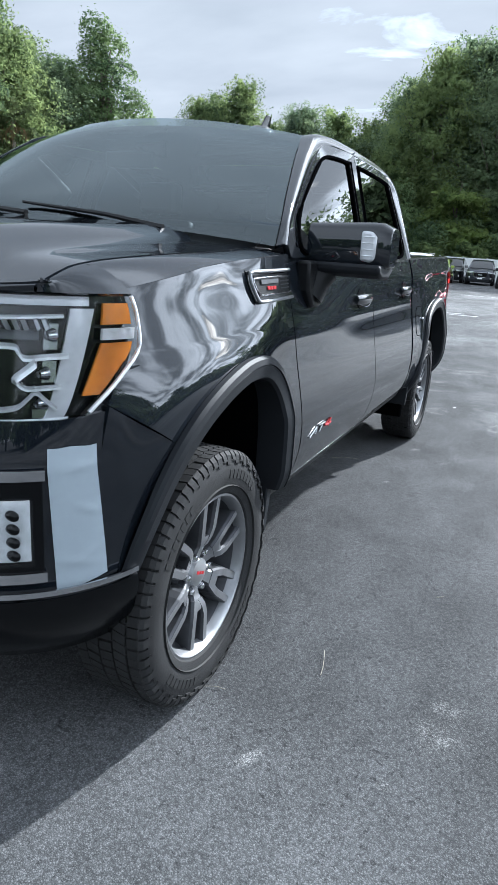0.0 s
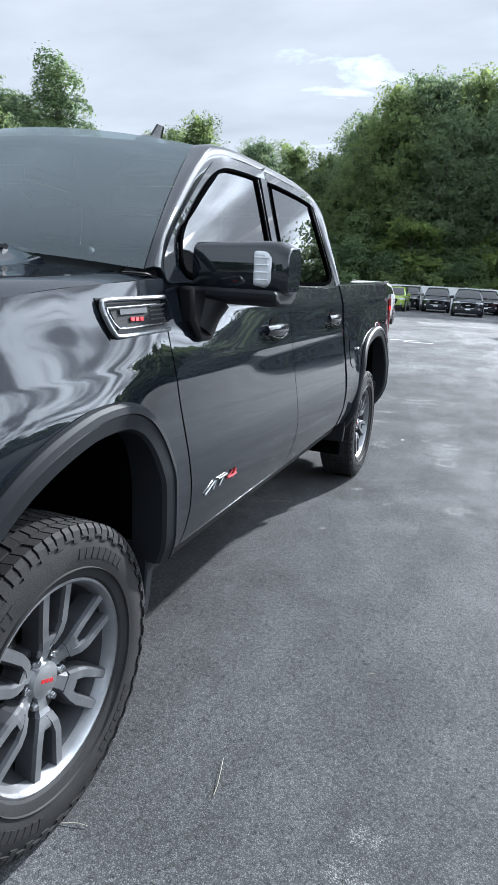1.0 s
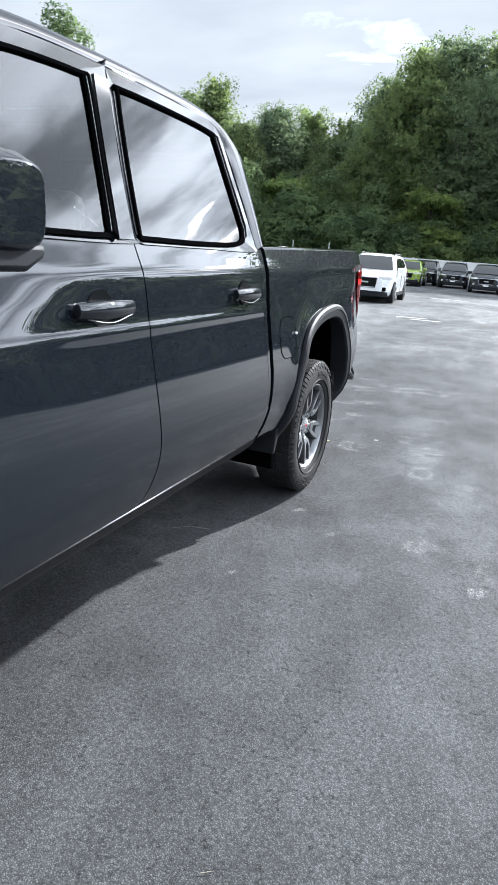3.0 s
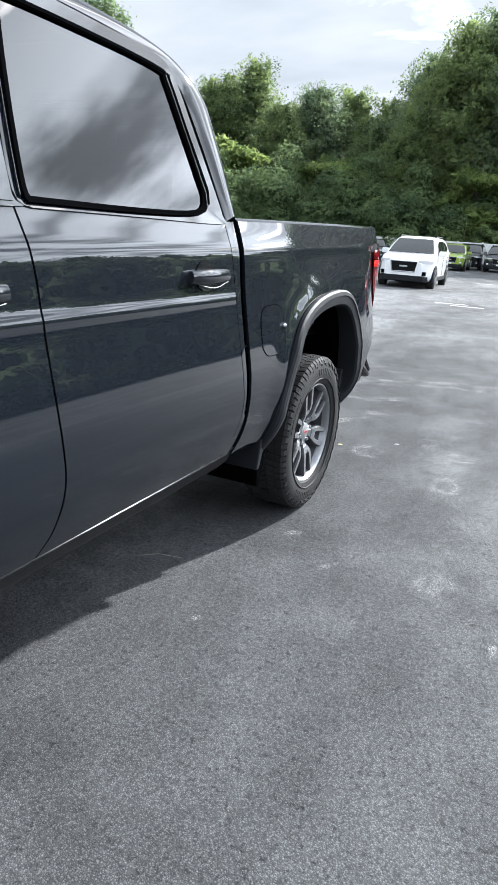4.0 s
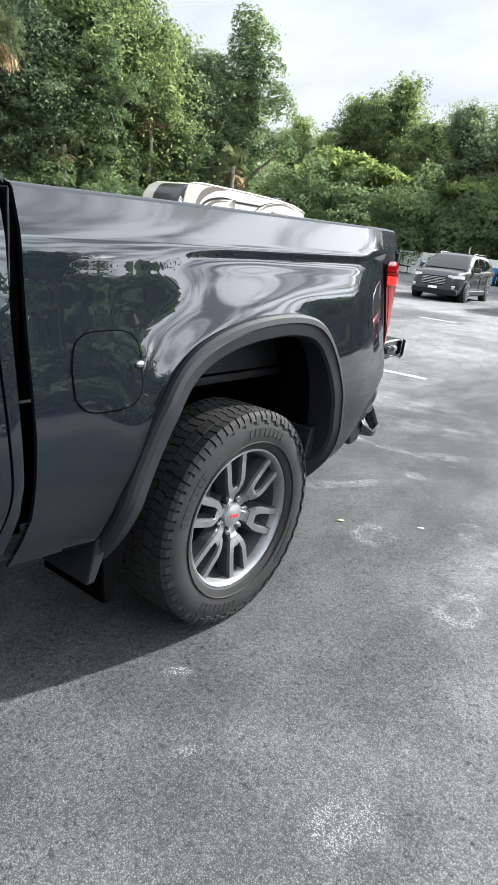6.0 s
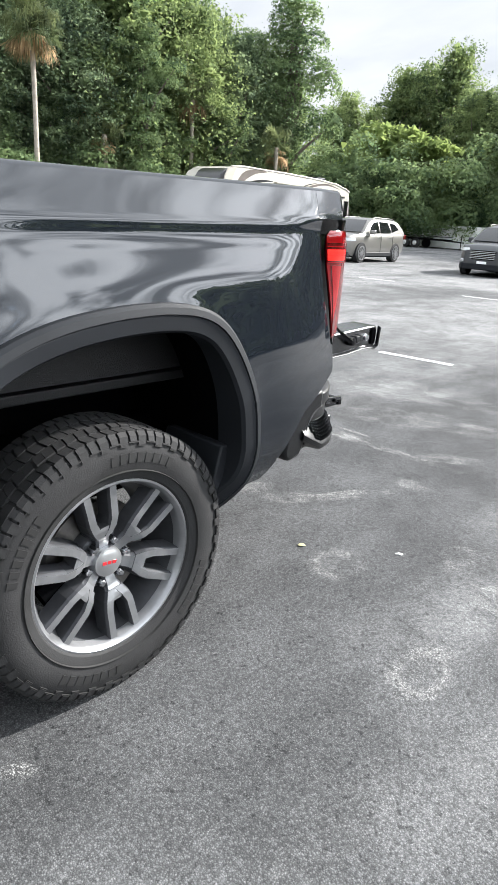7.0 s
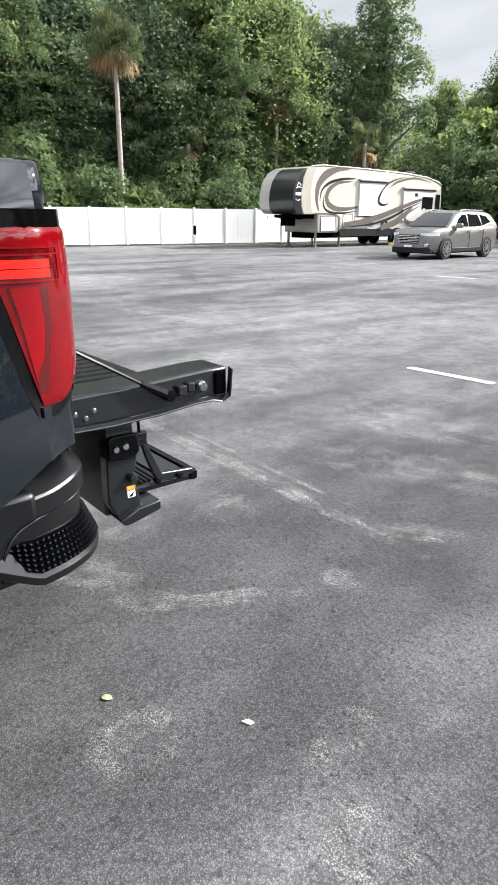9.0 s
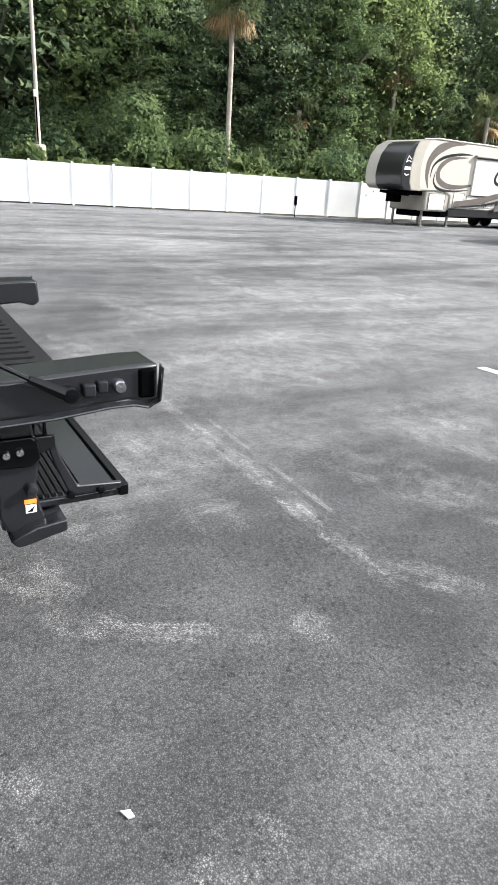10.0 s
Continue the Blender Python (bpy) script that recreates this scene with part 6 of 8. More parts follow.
# ---- ground ----
def asphalt():
    m = bpy.data.materials.new("worn_asphalt")
    m.use_nodes = True
    n, l = m.node_tree.nodes, m.node_tree.links
    b = n["Principled BSDF"]
    tc = n.new("ShaderNodeTexCoord")

    def noise_tex(scale, detail=4.0, rough=0.5, stretch=None, dist=0.0):
        t = n.new("ShaderNodeTexNoise")
        t.inputs["Scale"].default_value = scale
        t.inputs["Detail"].default_value = detail
        t.inputs["Roughness"].default_value = rough
        t.inputs["Distortion"].default_value = dist
        if stretch:
            mp = n.new("ShaderNodeMapping")
            mp.inputs["Scale"].default_value = stretch[:3]
            mp.inputs["Rotation"].default_value = (0, 0, radians(stretch[3]))
            l.new(tc.outputs["Object"], mp.inputs[0])
            l.new(mp.outputs[0], t.inputs["Vector"])
        else:
            l.new(tc.outputs["Object"], t.inputs["Vector"])
        return t.outputs["Fac"]

    def math_node(op, a, c=None, d=None):
        x = n.new("ShaderNodeMath")
        x.operation = op
        for k, v in enumerate((a, c, d)):
            if v is None:
                continue
            if isinstance(v, (int, float)):
                x.inputs[k].default_value = v
            else:
                l.new(v, x.inputs[k])
        return x.outputs[0]

    def ramp(fac, p0, p1, v0=0.0, v1=1.0):
        x = n.new("ShaderNodeMapRange")
        x.interpolation_type = "SMOOTHSTEP"
        l.new(fac, x.inputs[0])
        for k, v in enumerate((p0, p1, v0, v1)):
            x.inputs[k + 1].default_value = v
        return x.outputs[0]

    vor = n.new("ShaderNodeTexVoronoi")
    vor.inputs["Scale"].default_value = 185
    l.new(tc.outputs["Object"], vor.inputs["Vector"])
    stone = ramp(vor.outputs["Distance"], 0.15, 0.62, 1.0, 0.0)
    vsep = n.new("ShaderNodeSeparateColor")
    l.new(vor.outputs["Color"], vsep.inputs[0])
    fine = noise_tex(420, 2)
    mid = noise_tex(9, 5, 0.6)
    big = noise_tex(0.32, 5, 0.62, (1.0, 1.0, 1.0, 0))
    wash = noise_tex(0.22, 6, 0.62, (1.6, 0.55, 1.0, 24), 0.6)
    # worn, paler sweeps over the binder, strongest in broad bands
    # far asphalt is also painted paler, in place of its sheen at low angles
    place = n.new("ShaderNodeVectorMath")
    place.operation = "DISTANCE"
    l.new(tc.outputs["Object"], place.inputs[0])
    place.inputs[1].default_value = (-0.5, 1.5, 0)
    far_sheen = ramp(place.outputs["Value"], 4.0, 17.0)
    worn = math_node("MULTIPLY", ramp(math_node("MULTIPLY_ADD", far_sheen, 0.10, wash), 0.46, 0.70), ramp(mid, 0.30, 0.68, 0.45, 1.0))
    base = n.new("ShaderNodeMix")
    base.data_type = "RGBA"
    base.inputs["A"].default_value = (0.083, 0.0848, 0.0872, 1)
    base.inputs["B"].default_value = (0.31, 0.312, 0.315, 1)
    l.new(math_node("MULTIPLY_ADD", far_sheen, 0.16, math_node("MULTIPLY", worn, 0.62)), base.inputs["Factor"])
    # scuffs: (x, y, half length, half width, turn, ring share, strength)
    scuffs = [(0.0, 4.88, 0.15, 0.15, 0, 0.62, 0.55), (0.62, 5.16, 0.14, 0.12, 20, 0.4, 0.55), (0.62, 4.52, 0.12, 0.2, 10, 0.55, 0.45),
              (-0.58, 5.27, 0.16, 0.09, 62, 0.0, 0.75), (-0.42, 5.5, 0.34, 0.05, 62, 0.0, 0.4), (0.34, 5.36, 0.08, 0.16, 15, 0.5, 0.4),
              (1.14, 3.03, 0.06, 0.24, -4, 0.0, 0.55), (0.8, 3.24, 0.10, 0.14, 5, 0.0, 0.4), (-1.92, 5.97, 0.14, 0.10, 10, 0.0, 0.5),
              (-1.5, 6.39, 1.25, 0.075, 0, 0.0, 0.75), (-1.5, 6.52, 1.0, 0.02, 0, 0.0, 0.6), (-0.30, 6.56, 0.22, 0.10, 40, 0.0, 0.6), (-0.50, 5.42, 0.30, 0.022, 66, 0.0, 0.6), (-1.19, 5.5, 0.2, 0.12, 100, 0.0, 0.4), (-1.1, 6.02, 0.22, 0.18, 0, 0.0, 0.32),
              (0.78, 0.2, 0.10, 0.16, -10, 0.0, 0.42), (0.27, -0.23, 0.025, 0.07, -25, 0.0, 0.5), (0.085, 3.365, 0.035, 0.06, -50, 0.0, 0.85),
              (0.35, 3.15, 0.02, 0.08, -28, 0.0, 0.45), (0.056, 2.47, 0.018, 0.022, 0, 0.0, 0.8), (0.66, -0.136, 0.03, 0.022, 0, 0.0, 0.9),
              (-7.4, 9.5, 1.9, 0.55, 8, 0.0, 0.45), (0.1, 7.7, 0.75, 0.3, 20, 0.0, 0.4), (-1.3, 7.95, 0.9, 0.35, 12, 0.0, 0.4),
              (-0.92, 5.19, 0.22, 0.16, 40, 0.0, 0.55), (-1.14, 6.03, 0.10, 0.15, 8, 0.0, 0.45), (-3.6, 7.0, 0.30, 0.16, 30, 0.0, 0.5), (-2.88, 7.63, 0.26, 0.10, 25, 0.0, 0.5), (-1.36, 7.65, 0.22, 0.10, 20, 0.0, 0.5),
              (-0.84, 7.2, 0.75, 0.28, 25, 0.0, 0.45), (-6.0, 7.4, 1.1, 0.4, 15, 0.0, 0.45), (-4.3, 6.2, 0.7, 0.25, 20, 0.0, 0.45), (-0.24, 5.97, 0.10, 0.08, 0, 0.0, 0.4)]
    sep = n.new("ShaderNodeSeparateXYZ")
    l.new(tc.outputs["Object"], sep.inputs[0])
    grit = noise_tex(150, 5, 0.75)
    patchy = ramp(noise_tex(5.5, 4, 0.65), 0.40, 0.60, 0.12, 1.0)
    edge = noise_tex(6, 5, 0.65)
    total = None
    for x, y, lx, ly, turn, ringed, amount in scuffs:
        c, s = math.cos(radians(turn)), math.sin(radians(turn))
        dx, dy = math_node("SUBTRACT", sep.outputs["X"], x), math_node("SUBTRACT", sep.outputs["Y"], y)
        u = math_node("ADD", math_node("MULTIPLY", dx, c / lx), math_node("MULTIPLY", dy, s / lx))
        v = math_node("ADD", math_node("MULTIPLY", dx, -s / ly), math_node("MULTIPLY", dy, c / ly))
        r = math_node("SQRT", math_node("ADD", math_node("MULTIPLY", u, u), math_node("MULTIPLY", v, v)))
        r = math_node("MULTIPLY_ADD", edge, 1.3, math_node("SUBTRACT", r, 0.65))
        k = ramp(r, 1.15, 0.55)
        # tread lines: along the mark, or as arcs
        comb = math_node("SINE", math_node("MULTIPLY", r if ringed else (v if lx > ly else u), 11.0 if ringed else 8.0))
        k = math_node("MULTIPLY", k, ramp(comb, -0.8, 0.6, 0.55, 1.0))
        if ringed:
            k = math_node("MULTIPLY", k, ramp(r, ringed - 0.25, ringed + 0.12, 0.15, 1.0))
        k = math_node("MULTIPLY", k, amount * 0.95)
        total = k if total is None else math_node("MAXIMUM", total, k)
    scuff = math_node("MULTIPLY", math_node("MULTIPLY", total, patchy), ramp(math_node("MULTIPLY_ADD", stone, 0.25, grit), 0.40, 0.74))
    mix2 = n.new("ShaderNodeMix")
    mix2.data_type = "RGBA"
    l.new(base.outputs["Result"], mix2.inputs["A"])
    mix2.inputs["B"].default_value = (0.42, 0.42, 0.41, 1)
    l.new(scuff, mix2.inputs["Factor"])
    hsv = n.new("ShaderNodeHueSaturation")
    l.new(mix2.outputs["Result"], hsv.inputs["Color"])
    val = math_node("MULTIPLY", math_node("MULTIPLY_ADD", stone, 0.46, 0.64), ramp(vsep.outputs[1], 0.0, 1.0, 0.80, 1.24))
    val = math_node("MULTIPLY", val, ramp(noise_tex(60, 4, 0.7), 0.30, 0.70, 0.78, 1.22))
    val = math_node("MULTIPLY", val, ramp(noise_tex(1.7, 5, 0.65, (1.3, 0.8, 1.0, 15)), 0.32, 0.68, 0.80, 1.20))
    val = math_node("MULTIPLY", val, ramp(fine, 0.30, 0.70, 0.70, 1.30))
    val = math_node("MULTIPLY", val, ramp(big, 0.3, 0.7, 0.82, 1.18))
    pits = math_node("MULTIPLY", ramp(noise_tex(34, 6, 0.75), 0.565, 0.605), ramp(noise_tex(2.2, 4, 0.6), 0.36, 0.60, 0.25, 1.0))
    val = math_node("MULTIPLY", val, math_node("MULTIPLY_ADD", pits, -0.5, 1.0))
    l.new(val, hsv.inputs["Value"])
    # bare stone tips stand out of the binder, more of them where it is worn
    tip = ramp(math_node("MULTIPLY_ADD", worn, 0.30, vsep.outputs[0]), 0.62, 1.02)
    tip = math_node("MULTIPLY", math_node("MULTIPLY", tip, stone), ramp(noise_tex(3.1, 4, 0.6), 0.30, 0.66, 0.35, 1.0))
    mix3 = n.new("ShaderNodeMix")
    mix3.data_type = "RGBA"
    l.new(hsv.outputs[0], mix3.inputs["A"])
    mix3.inputs["B"].default_value = (0.25, 0.25, 0.248, 1)
    l.new(math_node("MULTIPLY", tip, 0.28), mix3.inputs["Factor"])
    l.new(mix3.outputs["Result"], b.inputs["Base Color"])
    l.new(ramp(wash, 0.4, 0.7, 0.72, 0.86), b.inputs["Roughness"])
    b.inputs["Specular IOR Level"].default_value = 0.04
    bump = n.new("ShaderNodeBump")
    bump.inputs["Strength"].default_value = 0.26
    bump.inputs["Distance"].default_value = 0.004
    l.new(math_node("MULTIPLY_ADD", fine, 0.3, stone), bump.inputs["Height"])
    l.new(bump.outputs[0], b.inputs["Normal"])
    return m


def forest_floor():
    return material("forest_floor", (0.06, 0.055, 0.032), 0.95, vary=0.4, scale=0.6, bump=0.5, bump_scale=9)


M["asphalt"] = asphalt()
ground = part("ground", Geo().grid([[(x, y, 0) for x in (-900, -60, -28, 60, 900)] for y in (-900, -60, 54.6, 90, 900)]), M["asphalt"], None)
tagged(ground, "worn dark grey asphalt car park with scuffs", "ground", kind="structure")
M["soil"] = forest_floor()
for nm, poly in (("verge", [(-200, 54.2), (200, 54.2), (200, 200), (-200, 200)]), ("verge", [(-200, -60), (-31.2, -60), (-30.8, 12), (-27.3, 28), (-27.4, 45), (-31.5, 54.2), (-200, 54.2)])):
    v = part(nm, Geo().prism(poly, 0.004, 0.03, "z"), M["soil"], None)
    tagged(v, "leaf-strewn soil under the trees behind the fence", "verge", kind="structure")


def road_line(p, q, w=0.1):
    d = (Vector((*q, 0)) - Vector((*p, 0)))
    s = Vector((-d.y, d.x, 0)).normalized() * w / 2
    P, Q = Vector((*p, 0)), Vector((*q, 0))
    ob = part("parking_line", Geo().prism([tuple((P + s).xy), tuple((P - s).xy), tuple((Q - s).xy), tuple((Q + s).xy)], 0.002, 0.006, "z"), M["line"], None)
    return tagged(ob, "short worn white painted parking line", "parking line", group="parking lines", kind="structure")


for p, q in (((-2.585, 9.34), (-1.71, 9.43)), ((-2.15, 18.1), (-1.35, 18.3)), ((-1.7, 17.7), (-0.9, 17.8)), ((-5.3, 17.2), (-4.4, 17.3)), ((-2.9, 30.0), (-1.4, 30.2)), ((0.6, 33.0), (2.2, 33.0)), ((-9.0, 18.5), (-8.0, 18.7)), ((-20.5, 42.0), (-16.0, 43.0))):
    road_line(p, q)


# ---- vinyl fence ----
def fence_run(pts, label):
    fence = thing("fence", label, "fence", kind="structure")
    post_me = Geo().box(-0.050, 0.050, -0.055, 0.055, 0.0, 1.83).mesh("post", False)
    post_me.materials.append(M["fence"])
    cap_me = Geo().prism([(-0.060, 1.83), (0.060, 1.83), (0.060, 1.85), (0, 1.875), (-0.060, 1.85)], -0.065, 0.065, "y").mesh("post_cap", False)
    cap_me.materials.append(M["cap"])
    bay = 1.86
    g = Geo().box(0.0, bay, -0.03, 0.03, 1.66, 1.80).box(0.0, bay, -0.03, 0.03, 0.06, 0.22)
    for k in range(8):
        w = bay / 8
        g.box(k * w + 0.001, (k + 1) * w - 0.001, -0.024, 0.024, 0.20, 1.68)
    bay_me = g.mesh("panel", False)
    bay_me.materials.append(M["fence"])
    rr = random.Random(len(pts))
    for a, b in zip(pts, pts[1:]):
        d = Vector((b[0] - a[0], b[1] - a[1], 0))
        count = max(1, round(d.length / bay))
        ang = math.degrees(math.atan2(d.y, d.x))
        for k in range(count):
            p = Vector((*a, 0)) + d * (k / count)
            po = part("post", post_me, None, fence)
            po.matrix_basis = pose(p.x, p.y, 0, rr.uniform(-0.5, 0.5), rr.uniform(-0.5, 0.5), ang)
            part("post_cap", cap_me, None, fence).matrix_basis = pose(p.x, p.y, 0, 0, 0, ang)
            pa = part("panel", bay_me, None, fence)
            pa.matrix_basis = pose(p.x, p.y, 0, 0, 0, ang) @ Matrix.Diagonal((d.length / count / bay, 1, 1, 1))
    return fence


fence_run([(-33.6, -22), (-31.9, 4.0), (-28.0, 27.9), (-27.9, 45.2), (-31.8, 54.0)], "white vinyl privacy fence with flat panels before the woods")
fence_run([(-31.8, 54.0), (40.0, 54.0)], "white vinyl privacy fence at the rear of the car park")


# ---- trees ----
def leaves(lobes, count, size, seed, hang=0.0, draped=False, whole=None):
    """Crown mesh of many small folded leaf sprays set round uneven lobes."""
    rs = np.random.RandomState(seed)
    C = np.array([q[0] for q in lobes], float)
    R = np.array([q[1] for q in lobes], float)
    wgt = (R[:, 0] * R[:, 2] + R[:, 0] * R[:, 1]) ** 1.0
    idx = rs.choice(len(lobes), count, p=wgt / wgt.sum())
    d = rs.normal(size=(count, 3))
    d /= np.linalg.norm(d, axis=1)[:, None]
    d[:, 2] = np.where(d[:, 2] < -0.35, -d[:, 2] * 0.6, d[:, 2])
    rad = 0.55 + 0.52 * rs.rand(count) ** 0.7
    rad += 0.16 * np.sin(d[:, 0] * 5 + idx) * np.sin(d[:, 1] * 6 + 2 * idx) + 0.10 * np.sin(d[:, 2] * 9 + idx)
    if draped:
        rad = 0.84 + 0.17 * rs.rand(count) + 0.05 * np.sin(d[:, 0] * 5 + idx)
    stray = rs.rand(count) < (0.04 if draped else 0.12)
    rad = np.where(stray, rad + 0.45 * rs.rand(count), rad)
    P = C[idx] + d * R[idx] * rad[:, None]
    if whole:
        # part of the leaves fill one uneven envelope, so that the crown does not fall into balls
        h, w, low = whole
        t = rs.rand(count) ** 0.9
        a = rs.rand(count) * 2 * np.pi
        z = h * (low + (0.985 - low) * t)
        ring = w * (0.30 + 0.70 * np.sin(np.pi * np.minimum(1, 0.22 + 0.74 * t)) ** 0.8)
        ring *= 1 + 0.20 * np.sin(3 * a + 0.9 * z + seed) + 0.15 * np.sin(5 * a - 1.7 * z) + 0.12 * np.sin(9 * a + 2.9 * z + seed) + 0.10 * np.sin(2.3 * z + a)
        r = ring * (0.45 + 0.57 * rs.rand(count) ** 0.6)
        E = np.stack([r * np.cos(a), r * np.sin(a), z + 0.5 * np.sin(4 * a + r)], 1)
        env = rs.rand(count) < 0.46
        P = np.where(env[:, None], E, P)
        d = np.where(env[:, None], np.stack([np.cos(a) * 0.8, np.sin(a) * 0.8, np.full(count, 0.5)], 1), d)
    nrm = d * (1.1 if draped else 0.4) + rs.normal(size=(count, 3)) * (0.5 if draped else 0.8) + np.array([0, 0, 0.35])
    nrm /= np.linalg.norm(nrm, axis=1)[:, None]
    ax = rs.normal(size=(count, 3))
    ax[:, 2] -= 0.35 + hang
    ax -= nrm * (ax * nrm).sum(1)[:, None]
    ax /= np.linalg.norm(ax, axis=1)[:, None]
    sd = np.cross(nrm, ax)
    core = (rs.rand(count) < 0.22) & (not draped)
    if whole:
        P = np.where(core[:, None], P * np.array([0.55, 0.55, 0.97]), P)
    L = (size * np.where(core, 2.2, 0.75) * (0.6 + 0.8 * rs.rand(count)))[:, None]
    W = L * (0.28 + 0.2 * rs.rand(count))[:, None]
    V = np.stack([P - ax * L * 0.5 + sd * W, P + ax * L * 0.55, P - ax * L * 0.4 - sd * W], 1).reshape(-1, 3)
    me = bpy.data.meshes.new("crown")
    me.vertices.add(3 * count)
    me.vertices.foreach_set("co", V.ravel())
    me.loops.add(3 * count)
    me.loops.foreach_set("vertex_index", np.arange(3 * count))
    me.polygons.add(count)
    me.polygons.foreach_set("loop_start", np.arange(0, 3 * count, 3))
    me.update(calc_edges=True)
    return me


def trunk_geo(h, r, limbs, seed):
    q = random.Random(seed)
    g = Geo()
    bend = [(q.uniform(-0.25, 0.25) * t, q.uniform(-0.25, 0.25) * t, h * t) for t in (0, 0.15, 0.35, 0.6, 0.85, 1.0)]
    g.tube(bend, [r * 1.5, r * 1.05, r * 0.9, r * 0.65, r * 0.35, r * 0.1], 9)
    for c, rad in limbs:
        z0 = min(h * 0.8, max(h * 0.2, c[2] * 0.62))
        s = (q.uniform(-0.1, 0.1), q.uniform(-0.1, 0.1), z0)
        mid = (c[0] * 0.5 + q.uniform(-0.2, 0.2), c[1] * 0.5 + q.uniform(-0.2, 0.2), lerp(z0, c[2], 0.6))
        g.tube([s, mid, (c[0], c[1], c[2])], [r * 0.42, r * 0.28, r * 0.08], 6)
    return g


def tree_kind(name, label, h, r, lobes, count, size, mat, seed, hang=0.0, trunk=True, whole=None):
    t = thing(name, label, "tree" if trunk else "bush", (0, -400 - 20 * seed, 0), group=name + "s")
    if trunk:
        part("trunk", trunk_geo(h * 0.86, r, lobes[:: max(1, len(lobes) // 9)], seed), M["bark"], t, "grey-brown trunk and limbs")
    me = leaves(lobes, count, size, seed, hang, hang >= 0.5, whole)
    me.materials.append(mat)
    part("crown", me, mat, t, "uneven leafy crown")
    return t


def oak_lobes(h, w, seed, low=0.25, n=30):
    q = random.Random(seed)
    out = []
    n = int(n * 2.6)
    for k in range(n):
        t = (k + q.random()) / n
        z = h * lerp(low, 0.93, t)
        ring = w * (0.30 + 0.70 * math.sin(math.pi * min(1, 0.22 + 0.74 * t)) ** 0.8) * (1 if t < 0.88 else 0.5)
        a = k * 2.4 + q.uniform(-0.6, 0.6)
        rr = ring * q.uniform(0.15, 1.0) ** 0.7
        s = w * q.uniform(0.11, 0.25)
        out.append(((rr * math.cos(a), rr * math.sin(a), z), (s * q.uniform(0.8, 1.4), s * q.uniform(0.8, 1.4), s * q.uniform(0.5, 0.9))))
    return out


def column_lobes(h, w, seed):
    q = random.Random(seed)
    out = []
    for k in range(30):
        t = k / 29
        z = h * lerp(0.06, 0.94, t)
        ww = w * (0.95 - 0.25 * math.sin(t * 7.0) - 0.12 * t)
        a = k * 2.1
        out.append(((ww * 0.35 * math.cos(a), ww * 0.35 * math.sin(a), z), (ww * q.uniform(0.5, 0.75), ww * q.uniform(0.5, 0.75), h * 0.055 * q.uniform(0.9, 1.5))))
    out.append(((-w * 1.25, 0.2, h * 0.80), (w * 0.5, w * 0.5, h * 0.06)))
    out.append(((-w * 1.0, 0.1, h * 0.74), (w * 0.4, w * 0.4, h * 0.06)))
    out.append(((w * 1.05, -0.2, h * 0.62), (w * 0.5, w * 0.5, h * 0.09)))
    out.append(((w * 1.15, -0.2, h * 0.45), (w * 0.55, w * 0.5, h * 0.10)))
    return out


def mound_lobes(h, w, seed, n=22):
    q = random.Random(seed)
    out = []
    for k in range(n):
        a, d = q.uniform(0, 6.28), w * math.sqrt(q.random())
        top = h * (1 - 0.55 * (d / w) ** 1.6) * q.uniform(0.6, 1.0)
        s = w * q.uniform(0.22, 0.36)
        out.append(((d * math.cos(a), d * math.sin(a), max(s * 0.5, top - s * 0.6)), (s, s, s * q.uniform(0.7, 1.2))))
        if k % 2:
            out.append(((d * math.cos(a) * 1.05, d * math.sin(a) * 1.05, max(0.4, top * 0.4)), (s, s, s * 1.2)))
    return out


KINDS = {
    "oak_a": tree_kind("oak_tree", "tall broad-leaved tree with a dense dark crown", 18, 0.34, oak_lobes(18, 4.8, 11), 24000, 0.26, M["leaf_dark"], 1, whole=(18, 4.8, 0.22)),
    "oak_b": tree_kind("oak_tree", "tall broad-leaved tree with a dense green crown", 17, 0.30, oak_lobes(17, 4.2, 23, 0.15, 34), 24000, 0.25, M["leaf"], 2, whole=(17, 4.2, 0.12)),
    "oak_c": tree_kind("slender_tree", "slender open-crowned tree with gaps", 16, 0.22, oak_lobes(16, 3.1, 37, 0.4, 22), 13000, 0.22, M["leaf"], 3, whole=(16, 3.1, 0.36)),
    "column": tree_kind("vine_covered_tree", "tall tree trunk wrapped in hanging vines", 17, 0.35, column_lobes(17, 2.0, 5), 30000, 0.20, M["leaf_vine"], 4, 0.8),
    "bright": tree_kind("young_tree", "bright green young tree among vines", 10, 0.16, mound_lobes(10, 3.4, 9, 26), 18000, 0.22, M["leaf_bright"], 5),
    "mound": tree_kind("vine_mound", "low mound of creeping vines behind the fence", 6, 0.1, mound_lobes(6, 3.2, 15, 24), 18000, 0.19, M["leaf_vine"], 6, 0.5, False),
    "bush": tree_kind("shrub", "leafy roadside shrub behind the fence", 3, 0.1, mound_lobes(3, 1.7, 21, 16), 7500, 0.18, M["leaf"], 7, 0.2, False),
    "bush_b": tree_kind("shrub", "bright green shrub behind the fence", 3, 0.1, mound_lobes(3, 1.6, 33, 16), 7500, 0.18, M["leaf_bright"], 8, 0.2, False),
    "oak_far": tree_kind("oak_tree", "broad-leaved tree across the open side of the car park", 16, 0.34, oak_lobes(16, 4.8, 41, 0.1), 7000, 0.45, M["leaf_dark"], 9, whole=(16, 4.8, 0.08)),
    "bush_far": tree_kind("shrub", "dense shrub across the open side of the car park", 5, 0.1, mound_lobes(5, 3.0, 43, 20), 5000, 0.32, M["leaf_dark"], 10, 0.2, False),
}
